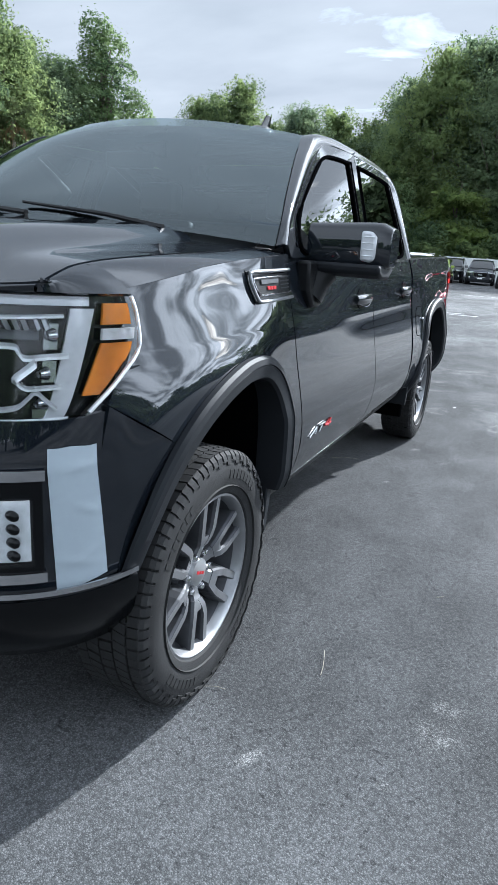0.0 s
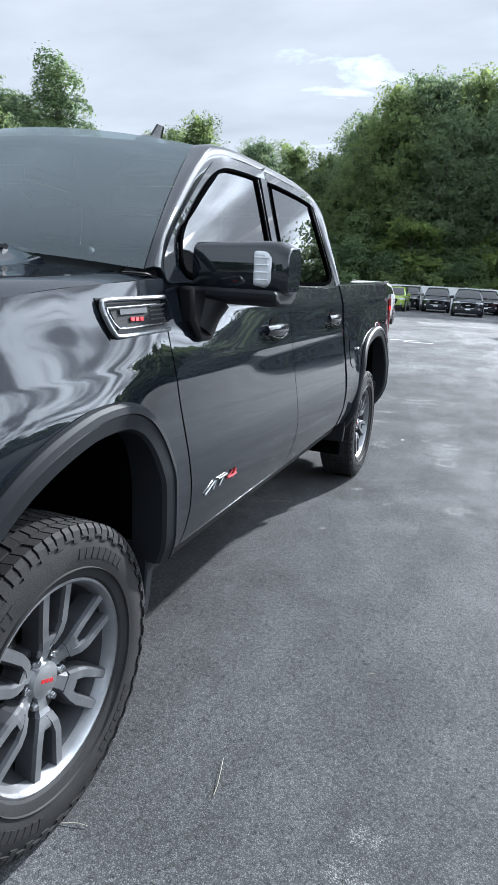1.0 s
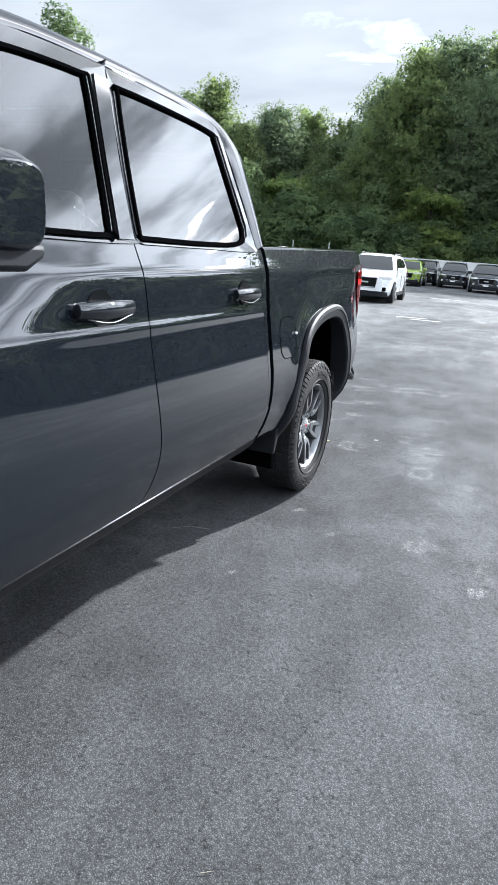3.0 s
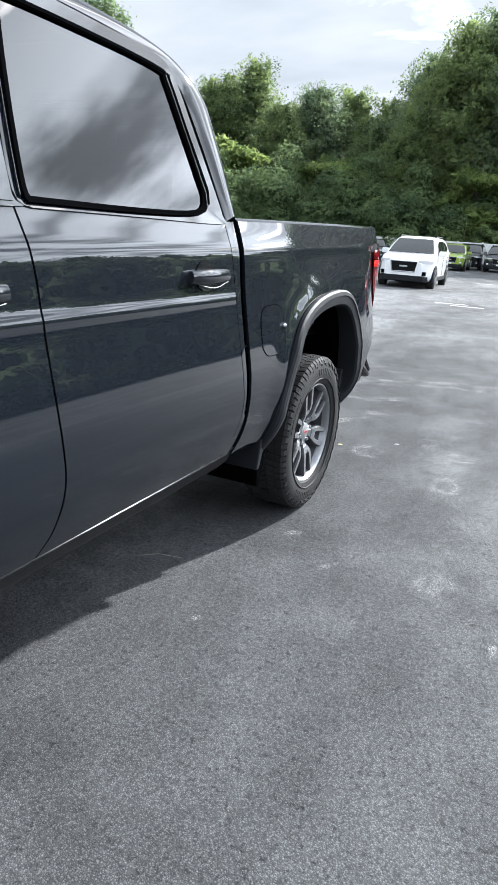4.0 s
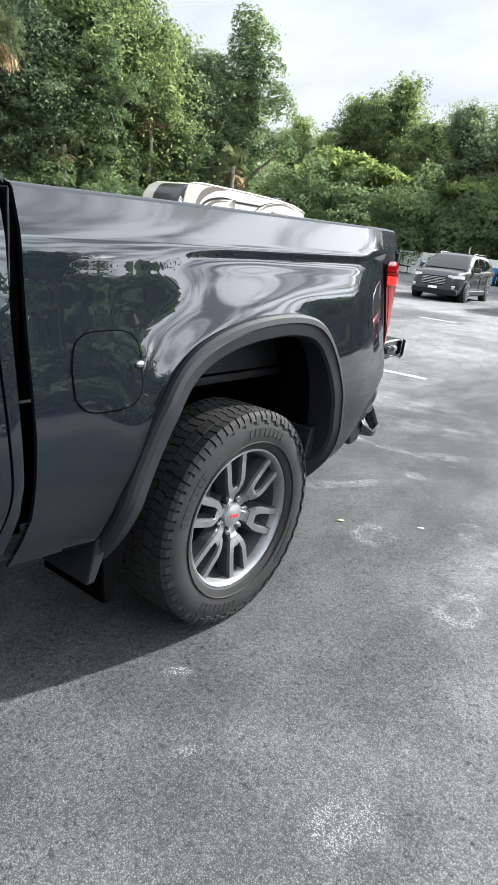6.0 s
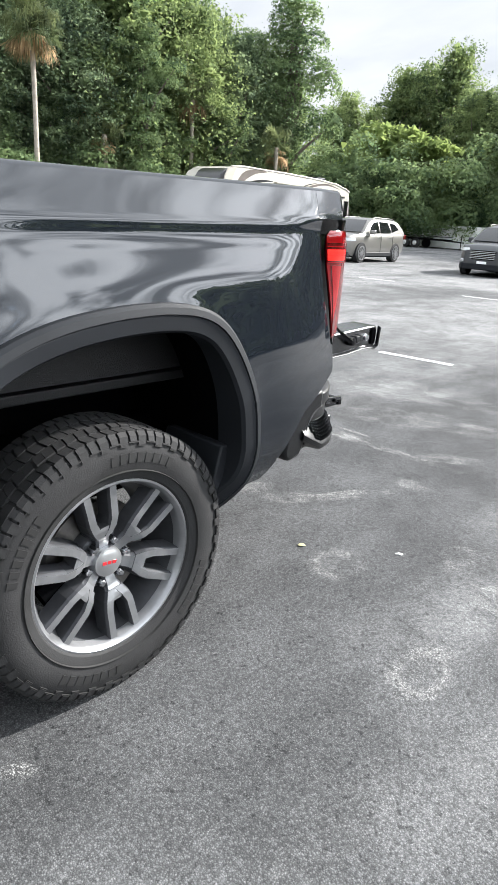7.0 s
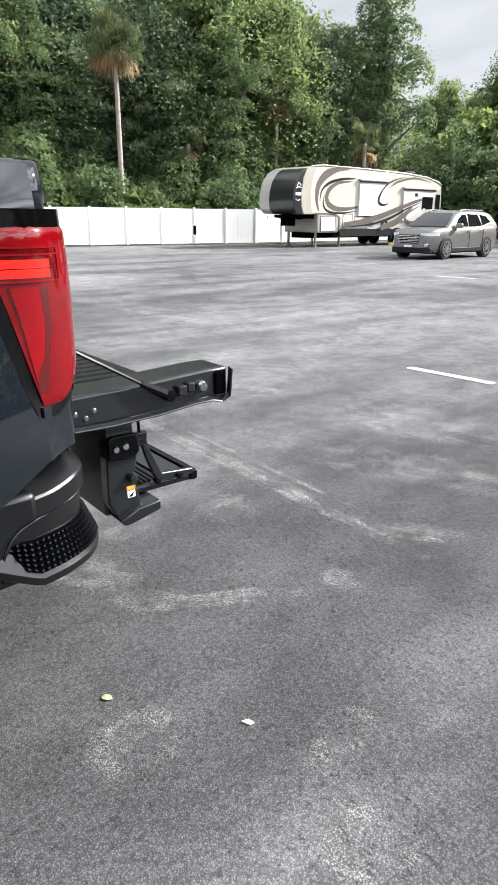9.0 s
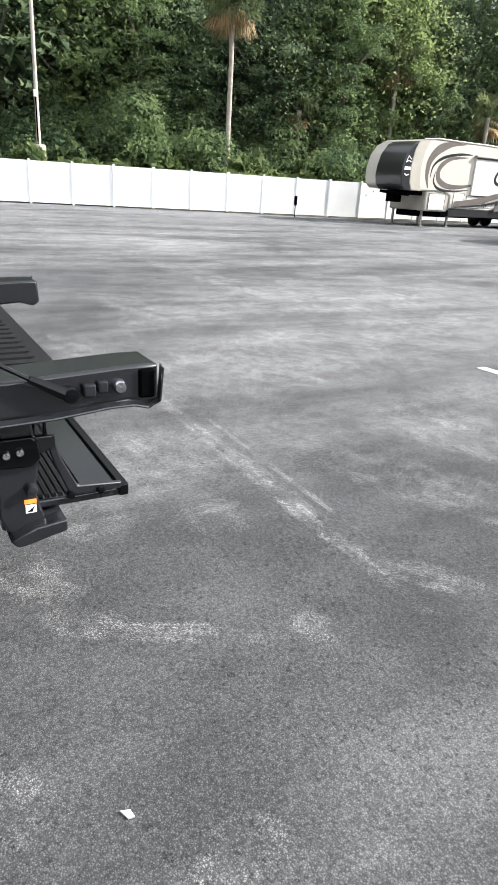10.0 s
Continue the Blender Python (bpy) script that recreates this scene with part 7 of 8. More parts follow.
BASE_H = {"oak_a": 18, "oak_b": 17, "oak_c": 16, "column": 17, "bright": 10, "mound": 6, "bush": 3, "bush_b": 3, "oak_far": 16, "bush_far": 5}
used = set()


def plant(kind, x, y, h, turn=None, wide=1.0):
    s = h / BASE_H[kind]
    m = pose(x, y, 0.0, 0, 0, rnd.uniform(0, 360) if turn is None else turn) @ Matrix.Diagonal((s * wide, s * wide, s, 1))
    if kind not in used:
        used.add(kind)
        KINDS[kind].matrix_basis = m
        return KINDS[kind]
    src = KINDS[kind]
    keep = src.matrix_basis.copy()
    src.matrix_basis = Matrix.Identity(4)
    c = copy_thing(src, m)
    src.matrix_basis = keep
    c.matrix_basis = m
    return c


def polar(az, d):
    return 1.2 - d * math.sin(radians(az)), 2.5 + d * math.cos(radians(az))


# tall woods at the rear, towards the right
for az, d, h, k in ((-6, 70, 16, "oak_b"), (-3, 64, 21, "oak_a"), (-0.5, 70, 23, "oak_b"), (2.0, 63, 17, "oak_a"), (4.5, 69, 21, "oak_b"),
                    (6.5, 63, 16.5, "oak_a"), (8.6, 67, 20.5, "oak_a"), (11, 64, 18.5, "oak_b"), (13, 68, 17.5, "oak_a"), (14.5, 62, 12, "oak_b"), (16.5, 78, 15.5, "oak_c"), (17.5, 70, 12.5, "oak_b"),
                    (19.5, 80, 16.5, "oak_b"), (22.5, 76, 16, "oak_a"), (24.5, 82, 15, "oak_c"), (25.5, 72, 13.5, "oak_b"), (27.6, 80, 19, "oak_c"), (29.5, 84, 18, "oak_c"), (31.0, 80, 16.5, "oak_b"), (33.5, 86, 14, "oak_c"), (35.5, 84, 15.0, "oak_c"), (36.5, 74, 12, "oak_b"),
                    (5, 84, 24, "oak_b"), (0, 86, 25, "oak_a"), (10, 84, 23, "oak_a"), (14, 84, 19, "oak_b"), (21, 92, 16, "oak_a")):
    x, y = polar(az, d)
    plant(k, x, y, h * 1.06, wide=1.04)
for az, d, h, wide in ((63.5, 41.5, 9.0, 1.5), (57.6, 43.0, 8.0, 1.2), (51.6, 43.5, 11.5, 1.15), (49.6, 45.0, 7.0, 1.3), (66.5, 41.0, 12.0, 1.2), (45.0, 47.5, 8.5, 1.1)):
    x, y = polar(az, d)
    plant("column", x, y, h, None, wide)
# lower, brighter growth in front of them
for az, d, h, k in ((16, 60, 7.0, "bright"), (18.5, 61, 9.5, "mound"), (20.5, 63, 10.5, "bright"), (22.5, 60, 6.0, "mound"), (24.5, 62, 10.0, "mound"), (26.5, 63, 8.5, "bright"), (28.4, 60, 6.0, "mound"), (29.8, 66, 12.0, "bright"), (31, 61, 8.8, "mound"), (32.6, 67, 12.5, "bright"),
                    (33.6, 60, 9.4, "mound"), (34.8, 58, 5.4, "mound"), (35.8, 61, 8.2, "mound"), (37.0, 64, 9.0, "mound"), (14, 59, 8.5, "mound"), (11.5, 60, 6.0, "mound"), (9, 59, 9.5, "bright"), (6, 60, 7.5, "mound"), (3.5, 59, 5.8, "mound"), (1, 60, 8.5, "bright"), (-2, 59, 6.0, "mound"), (-5, 60, 8.0, "mound"), (-9, 60, 7.0, "mound"), (-14, 61, 8, "mound")):
    x, y = polar(az, d)
    plant(k, x, y, h, wide=1.15)
# the vine-wrapped tree and the woods to the left
x, y = polar(40.3, 53.0)
plant("column", x, y, 16.9, 20, 1.35)
x, y = polar(34.6, 57.5)
plant("column", x, y, 7.2, 90, 0.62)
for az, d, h, k in ((40.5, 60, 12, "oak_b"), (42.5, 58, 14, "oak_a"), (44.5, 52, 13.5, "oak_a"), (46.5, 58, 16, "oak_b"), (48.0, 48, 14.0, "oak_b"), (50.5, 50, 17, "oak_b"), (53, 46, 16.0, "oak_b"), (55, 52, 19, "oak_a"), (57, 44, 12.5, "oak_a"), (59.5, 48, 15, "oak_a"),
                    (61.5, 52, 18, "oak_b"), (64, 44, 14.5, "oak_a"), (67.5, 45, 17, "oak_a"), (70.5, 42, 15, "oak_b"), (73.5, 44, 17, "oak_a"), (78, 43, 16, "oak_far"), (86, 43, 17, "oak_far"), (95, 43, 18, "oak_far"), (104, 45, 17, "oak_far"),
                    (58, 60, 20, "oak_b"), (66, 58, 21, "oak_a"), (49, 64, 19, "oak_a")):
    x, y = polar(az, d)
    plant(k, x, y, h, wide=1.12)
for az, d, h, k in ((47, 45.0, 5.0, "mound"), (50, 44.0, 5.5, "mound"), (53, 43.0, 6.5, "mound"), (56, 43.5, 5.5, "mound"), (59, 42.0, 5.0, "mound"), (62.5, 42.0, 6.5, "mound"), (66, 41.0, 7.5, "mound"), (69.5, 40.0, 6.0, "mound"), (73, 40.5, 6.5, "mound"), (43, 50.0, 6, "mound")):
    x, y = polar(az, d)
    plant(k, x, y, h, wide=1.1)
for k in range(17):
    y = 5 + 1.65 * k + rnd.uniform(-0.5, 0.5)
    x = lerp(-31.9, -28.0, max(0, min(1, (y - 4) / 24))) - rnd.uniform(2.3, 3.2)
    plant("bush_b" if k in (8, 9, 12, 3) else "bush", x, y, rnd.uniform(2.3, 3.3))
for k in range(13):
    plant("bush_b" if k % 4 == 1 else "bush", -27 + 3.0 * k + rnd.uniform(-0.8, 0.8), 56.2 + rnd.uniform(-0.5, 0.8), rnd.uniform(2.2, 3.2), wide=1.2)
# woods across the car park, mirrored in the glass and paint
for k in range(17):
    plant("oak_far", 37 + 4.0 * ((k * 7) % 3), -52 + 6.4 * k, 5.6 + 1.5 * ((k * 5) % 3), wide=2.0)
for k in range(15):
    plant("bush_far", 33 + 1.5 * (k % 3), -46 + 6.8 * k, 3.4 + 0.6 * (k % 4), wide=2.2)
for az, d, h in ((-8, 60, 17), (-11.5, 62, 14), (-15, 60, 17.0), (-19, 62, 13.0), (-23, 60, 8.6), (-27, 60, 7.2), (-32, 60, 8.2), (-37, 58, 7.0)):
    x, y = polar(az, d)
    plant("oak_far", x, y, h, wide=1.2)
for k in range(13):
    x, y = polar(-13 - 3.1 * k, 54 + 2 * (k % 2))
    plant("bush_far", x, y, 6.2 + 0.5 * (k % 3), wide=1.7)
for k in range(8):
    plant("oak_far", -30 + 9.0 * k, -58 - 4 * (k % 3), 12 + 2 * (k % 3), wide=1.6)


def palm(x, y, h, heads, seed, dry=0.3, spread=2.0):
    q = random.Random(seed)
    t = thing("cabbage_palm", "tall palm with a grey trunk and drooping fan fronds", "palm tree", (x, y, 0), group="palms")
    part("trunk", Geo().tube([(0, 0, 0), (0.05, 0.02, h * 0.4), (0.02, 0.05, h * 0.75), (0, 0, h)], [0.17, 0.13, 0.12, 0.15], 12), M["palmbark"], t, "slim grey palm trunk")
    for kind, mat, count in (("green_fronds", "frond", heads), ("dry_fronds", "frond_dry", int(heads * dry))):
        g = Geo()
        for k in range(count):
            a = q.uniform(0, 6.283)
            el = q.uniform(-0.55, 1.35) if kind == "green_fronds" else q.uniform(-1.1, -0.45)
            L = q.uniform(0.42, 0.8) * spread * (1.0 if kind == "green_fronds" else 0.85)
            droop = q.uniform(0.0, 0.32)
            d = Vector((math.cos(a) * math.cos(el), math.sin(a) * math.cos(el), math.sin(el)))
            c = Vector((0, 0, h)) + d * L * 0.55
            side = d.cross(Vector((0, 0, 1))).normalized()
            up = side.cross(d)
            g.tube([(0, 0, h), tuple(c)], [0.02, 0.012], 4)
            for j in range(17):
                f = (j - 8) / 8
                e = (d * math.cos(f * 1.05) + side * math.sin(f * 1.05) + up * q.uniform(-0.18, 0.18)).normalized()
                tip = c + e * L * q.uniform(0.45, 0.68) * (1 - 0.25 * abs(f)) + Vector((0, 0, -droop * L * (1 + abs(f))))
                mid = c + e * L * 0.36
                w = up.cross(e).normalized() * 0.024
                b = len(g.v)
                g.v += [tuple(c), tuple(mid + w), tuple(tip), tuple(mid - w)]
                g.f.append((b, b + 1, b + 2, b + 3))
        me = g.mesh(kind, False)
        me.materials.append(M[mat])
        part("crown", me, None, t, "green fan fronds" if kind == "green_fronds" else "dead brown fronds")
    return t


for az, d, h, heads, sp in ((59.8, 38.4, 9.5, 74, 2.5), (55.8, 43.0, 6.9, 34, 2.0), (54.6, 42.0, 5.4, 30, 2.0), (47.8, 46.0, 8.4, 40, 2.3), (40.9, 48.0, 6.0, 34, 2.1), (80.5, 39.5, 4.6, 40, 2.2), (53.0, 43.0, 4.0, 26, 1.8)):
    x, y = polar(az, d)
    palm(x, y, h, heads, int(az * 10), 0.55 if h > 9 else 0.25, sp)

# lamp pole behind the fence
pole = thing("lamp_pole", "weathered pole on a concrete footing with a conduit", "pole", (-33.2, 12.4, 0))
part("shaft", Geo().tube([(0, 0, 0), (0, 0, 9.5)], [0.11, 0.08], 12), M["pole"], pole)
part("footing", Geo().lathe([(0.0, 2.55), (0.28, 2.55), (0.30, 2.5), (0.30, 0)], 20, axis="z"), M["concrete"], pole, "round concrete footing")
part("conduit", Geo().tube([(0.13, -0.06, 2.5), (0.13, -0.06, 4.6)], 0.03, 8), M["dark"], pole)
part("junction_box", Geo().box(0.08, 0.26, -0.16, 0.0, 4.55, 4.85), M["white"], pole, bevel=0.02)
stand = thing("hydrant_marker", "thin black marker post by the fence", "marker post", (-27.2, 23.3, 0))
part("stem", Geo().tube([(0, 0, 0), (0, 0, 0.6)], 0.018, 8), M["dark"], stand)
part("head", Geo().box(-0.06, 0.06, -0.06, 0.06, 0.55, 0.98), M["dark"], stand, bevel=0.02)


# ---- parked cars ----
def make_suv(name, label, color, rz, x, y, L=4.75, W=1.86, H=1.66, grille="bars", clad=True, metal=0.6, lamp="led"):
    """A parked crossover: front at local y 0 towards -y, wheels on the ground."""
    car = thing(name, label, "car", (x, y, 0), rz, group="parked cars")
    paint = material(name + "_paint", color, 0.35, metal, 1.0, 0.03, rough_vary=0.05, scale=2)
    hw = W / 2
    k = H / 1.66
    ys = [0.0, 0.06, 0.22, 0.55, 0.95, 1.30, 1.9, 2.6, 3.4, 4.1, 4.45, 4.65, 4.75]
    ys = [v * L / 4.75 for v in ys]
    wid = curve(ys, [0.66, 0.74, 0.86, 0.95, 0.985, 1, 1, 1, 1, 0.985, 0.95, 0.90, 0.84])
    top = curve(ys, [0.82, 0.92, 0.99, 1.04, 1.07, 1.09, 1.09, 1.10, 1.12, 1.14, 1.13, 1.08, 0.98])
    low = curve(ys, [0.34, 0.27, 0.24, 0.24, 0.26, 0.26, 0.26, 0.26, 0.26, 0.26, 0.30, 0.36, 0.42])
    st = [lerp(0, L, i / 40) for i in range(41)]
    rows = []
    for v in st:
        w, t, b = hw * wid(v), top(v) * k, low(v)
        half = [(w * 0.90, b), (w * 0.985, b + 0.10), (w, lerp(b, t, 0.42)), (w * 0.985, lerp(b, t, 0.66)), (w * 0.975, t - 0.09), (w * 0.93, t - 0.025), (w * 0.80, t), (w * 0.4, t + 0.025), (0, t + 0.03)]
        rows.append([(a, v, z) for a, z in half] + [(-a, v, z) for a, z in half[-2::-1]])
    g = Geo().grid(rows)
    for r in (rows[0], rows[-1]):
        b = len(g.v)
        g.v += [tuple(p) for p in r]
        g.f.append(tuple(range(b, b + len(r))))
    part("body", g, paint, car, angle=45)
    gy = [1.02, 1.36, 1.76, 2.15, 2.8, 3.5, 4.1, 4.55]
    gy = [v * L / 4.75 for v in gy]
    roof = curve(gy, [1.07 * k, 1.30 * k, 1.54 * k, 1.64 * k, H, 1.65 * k, 1.60 * k, 1.22 * k])

    def gx(z):
        return hw * (0.93 - 0.40 * max(0, z - 1.06 * k) ** 1.15)
    rows = []
    for i in range(29):
        v = lerp(gy[0], gy[-1], i / 28)
        t = max(roof(v), 1.06 * k)
        half = [(gx(lerp(1.04 * k, t - 0.05, s)), lerp(1.04 * k, t - 0.05, s)) for s in (0, 0.5, 1)] + [(gx(t) * 0.90, t), (gx(t) * 0.5, t + 0.02), (0, t + 0.025)]
        rows.append([(a, v, z) for a, z in half] + [(-a, v, z) for a, z in half[-2::-1]])
    g = Geo().grid(rows)
    part("cabin", g, paint, car, angle=50)

    def pane(name_, poly, off, sgn):
        pts = [(sgn * (gx(z) + off), v, z) for v, z in poly]
        gg = Geo()
        gg.v = pts
        gg.f = [tuple(range(len(pts)))]
        part(name_, gg, M["rv_glass"], car, "dark side window", solid=0.004)
    f = L / 4.75
    for s in (1, -1):
        pane("side_window", [(1.62 * f, 1.12 * k), (1.80 * f, 1.36 * k), (2.05 * f, 1.50 * k), (2.42 * f, 1.54 * k), (2.42 * f, 1.12 * k)], 0.012, s)
        pane("side_window", [(2.50 * f, 1.12 * k), (2.50 * f, 1.54 * k), (3.25 * f, 1.54 * k), (3.40 * f, 1.14 * k)], 0.012, s)
        pane("side_window", [(3.48 * f, 1.16 * k), (3.36 * f, 1.53 * k), (3.85 * f, 1.48 * k), (4.1 * f, 1.28 * k)], 0.012, s)
        part("door_mirror", Geo().box(s * hw * 0.95, s * (hw + 0.19), 1.52 * f, 1.66 * f, 1.05 * k, 1.22 * k), paint, car, bevel=0.03)
        part("roof_rail", Geo().tube([(s * hw * 0.66, 2.1 * f, 1.63 * k), (s * hw * 0.68, 2.3 * f, 1.68 * k), (s * hw * 0.68, 3.7 * f, 1.675 * k), (s * hw * 0.66, 3.95 * f, 1.61 * k)], 0.018, 6), M["trim"], car)
        part("door_handle", Geo().box(s * hw * 0.985, s * (hw * 0.985 + 0.03), 2.28 * f, 2.46 * f, 0.93 * k, 0.96 * k).box(s * hw * 0.985, s * (hw * 0.985 + 0.03), 3.18 * f, 3.36 * f, 0.94 * k, 0.97 * k), paint, car)
        for v in (2.46 * f, 3.44 * f):
            part("door_gap", Geo().box(s * hw * 0.994, s * (hw * 1.004), v - 0.006, v + 0.006, 0.38, 1.03 * k), M["dark"], car)
        part("sill_cladding", Geo().box(s * hw * 0.955, s * (hw + 0.006), 1.25 * f, 3.5 * f, 0.24, 0.40), M["plastic"] if clad else paint, car, bevel=0.02)
        for v in (0.95 * f, 3.75 * f):
            arch = Geo()
            rws = []
            for r_, d_ in ((0.41, 0.80), (0.41, 1.004), (0.37, 1.012), (0.36, 0.80)):
                rws.append([(s * hw * d_ if d_ > 0.9 else s * hw * 0.6, v + r_ * math.cos(a), 0.35 + r_ * math.sin(a)) for a in [math.pi * (-0.08 + 1.16 * i / 18) for i in range(19)]])
            part("arch_trim", arch.grid(rws), M["plastic"] if clad else M["gloss"], car)
            part("arch_recess", Geo().lathe([(0.0, hw * 1.002 * s), (0.365, hw * 1.002 * s)], 24, (0, v, 0.35)), M["dark"], car)
            wh = part("wheel", Geo().lathe([(0.0, 0.02), (0.255, 0.02), (0.265, 0.0), (0.355, 0.0), (0.37, -0.02), (0.37, -0.22)][::-1], 28), M["rubber"], car, "alloy wheel with black tyre")
            wh.matrix_basis = pose(s * (hw + 0.008), v, 0.37) @ (Matrix.Identity(4) if s > 0 else pose(0, 0, 0, 0, 0, 180))
            rim = part("rim", Geo().lathe([(0.272, 0.012), (0.268, 0.03), (0.235, 0.032), (0.23, 0.02)], 28), M["rim"], wh)
            sp = Geo()
            for i in range(10):
                a = 2 * math.pi * i / 10
                c, sn = math.cos(a), math.sin(a)
                b = len(sp.v)
                for r_, w_ in ((0.04, 0.024), (0.245, 0.017)):
                    for xx, sg in ((0.03, -1), (0.042, -1), (0.042, 1), (0.03, 1)):
                        sp.v.append((xx, r_ * c - sg * w_ * sn, r_ * sn + sg * w_ * c))
                sp.f += [tuple(b + j for j in q) for q in ((0, 1, 5, 4), (1, 2, 6, 5), (2, 3, 7, 6))]
            part("spokes", sp.lathe([(0.0, 0.045), (0.05, 0.043), (0.06, 0.03)], 16), M["rim"], wh)
        # lamps
        g = Geo()
        lamp_p = [(hw * 0.50, 0.02), (hw * 0.72, 0.05), (hw * 0.88, 0.22), (hw * 0.955, 0.55)]
        rws = [[(s * (a + 0.004), v - 0.016, z * k) for a, v in lamp_p] for z in (0.80, 0.90)]
        part("headlamp", g.grid(rws), M["led"], car, "clear headlamp", solid=0.03)
        part("tail_lamp", Geo().box(s * hw * 0.70, s * hw * 0.93, L - 0.20, L - 0.02, 0.92 * k, 1.10 * k), M["red_lens"], car, bevel=0.03)
        part("fog_lamp", Geo().box(s * hw * 0.66, s * hw * 0.80, -0.02 + 0.03, 0.14, 0.43, 0.56), M["chrome"] if lamp == "led" else M["dark"], car, bevel=0.02)
    # windscreens
    ws_pts = []
    for v, z, q in ((1.08 * f, 1.10 * k, 0.90), (1.40 * f, 1.33 * k, 0.88), (1.77 * f, 1.55 * k, 0.84)):
        ws_pts.append([(gx(z) * q * (1 - 2 * i / 8), v - 0.02 - 0.03 * (1 - (1 - 2 * i / 8) ** 2), z + 0.03) for i in range(9)])
    part("windscreen", Geo().grid(ws_pts), M["rv_glass"], car, "dark reflective windscreen", solid=0.006)
    part("rear_window", Geo().grid([[(gx(z) * 0.82 * (1 - 2 * i / 6), v + 0.03, z) for i in range(7)] for v, z in ((4.47 * f, 1.28 * k), (4.25 * f, 1.50 * k))]), M["rv_glass"], car, solid=0.006)
    gr = part("grille", Geo().prism([(-hw * 0.46, 0.84 * k), (hw * 0.46, 0.84 * k), (hw * 0.40, 0.54 * k), (-hw * 0.40, 0.54 * k)], -0.03, 0.06, "y"), M["gloss"], car, "dark grille", bevel=0.02)
    if grille == "bars":
        for i in range(5):
            z = (0.58 + 0.052 * i) * k
            part("grille_bar", Geo().box(-hw * 0.44, hw * 0.44, -0.05, -0.02, z, z + 0.018), M["bright"], gr)
    else:
        part("grille_frame", Geo().tube([(-hw * 0.47, -0.03, 0.85 * k), (hw * 0.47, -0.03, 0.85 * k), (hw * 0.41, -0.03, 0.53 * k), (-hw * 0.41, -0.03, 0.53 * k), (-hw * 0.47, -0.03, 0.85 * k)], 0.018, 6), M["chrome"], gr)
        part("grille_badge", Geo().box(-0.13, 0.13, -0.045, -0.028, 0.67 * k, 0.72 * k), M["silver"], gr, bevel=0.01)
    part("lower_bumper", Geo().prism([(-hw * 0.86, 0.16), (-hw * 0.70, -0.02), (hw * 0.70, -0.02), (hw * 0.86, 0.16), (hw * 0.86, 0.4), (-hw * 0.86, 0.4)], 0.22, 0.42, "z"), M["plastic"] if clad else paint, car, "dark lower bumper", bevel=0.03)
    part("underbody", Geo().box(-hw * 0.85, hw * 0.85, 0.3, L - 0.3, 0.2, 0.5), M["dark"], car)
    part("plate_panel", Geo().box(-0.16, 0.16, -0.04, -0.025, 0.42, 0.50), M["white"], car)
    return car


make_suv("grey_crossover", "grey-beige metallic crossover with a chrome bar grille parked in the open", (0.17, 0.165, 0.152), 4, -14.05, 23.7, L=4.8, W=1.9, H=1.68)
make_suv("dark_crossover", "dark grey metallic crossover with a chrome bar grille", (0.035, 0.038, 0.042), 5, -8.1, 24.3, L=4.8, W=1.9, H=1.68)
make_suv("white_crossover", "white compact crossover with a black grille parked in the open", (0.80, 0.81, 0.82), 3, -4.2, 22.6, L=4.7, W=1.85, H=1.68, grille="frame", metal=0.0, lamp="dark")
make_suv("lime_crossover", "lime green small crossover parked near the fence", (0.26, 0.36, 0.05), 2, -6.3, 42.6, L=4.2, W=1.8, H=1.60, grille="frame", metal=0.2)
make_suv("black_crossover", "black crossover parked beside a lime green one", (0.015, 0.016, 0.018), 2, -6.0, 47.2, L=4.5, W=1.85, H=1.68, grille="frame")
make_suv("navy_crossover", "blue-black crossover parked near the fence", (0.018, 0.022, 0.032), 4, -3.7, 45.4, L=4.6, W=1.88, H=1.66, grille="frame")
make_suv("navy_crossover", "blue-black crossover in front of another one", (0.018, 0.022, 0.030), 4, -1.35, 41.2, L=4.6, W=1.88, H=1.66, grille="frame")
make_suv("black_crossover", "black crossover behind another one by the fence", (0.013, 0.014, 0.016), 4, -0.5, 47.6, L=4.6, W=1.88, H=1.66, grille="frame")
make_suv("red_crossover", "bright red compact crossover with a dark grille", (0.40, 0.012, 0.022), -8, 2.0, 22.6, L=4.3, W=1.8, H=1.64, grille="bars", metal=0.4)
make_suv("maroon_sedan", "maroon car parked near the fence", (0.14, 0.012, 0.02), 3, 1.5, 46.5, L=4.6, W=1.82, H=1.48, grille="frame")
make_suv("black_hatchback", "black car parked near the fence by a blue bin", (0.014, 0.015, 0.018), 10, -13.0, 48.8, L=4.6, W=1.85, H=1.6, grille="bars")
bin_ = thing("recycling_bin", "bright blue plastic bin near the fence", "bin", (-14.6, 49.4, 0))
part("body", Geo().prism([(-0.35, 0.05), (0.35, 0.05), (0.40, 1.15), (-0.40, 1.15)], -0.35, 0.35, "y"), M["blue"], bin_, bevel=0.03)
part("lid", Geo().box(-0.42, 0.42, -0.40, 0.40, 1.15, 1.22), M["blue"], bin_, bevel=0.02)
part("foot", Geo().box(-0.30, 0.30, -0.30, 0.30, 0.0, 0.05), M["dark"], bin_)


# ---- fifth-wheel caravan ----
rv = thing("travel_trailer", "long cream fifth-wheel caravan with brown and black swirl graphics", "caravan", (-22.4, 25.6, 0), 2.0)
rv.matrix_basis = rv.matrix_basis @ Matrix.Diagonal((1, 0.885, 0.965, 1))
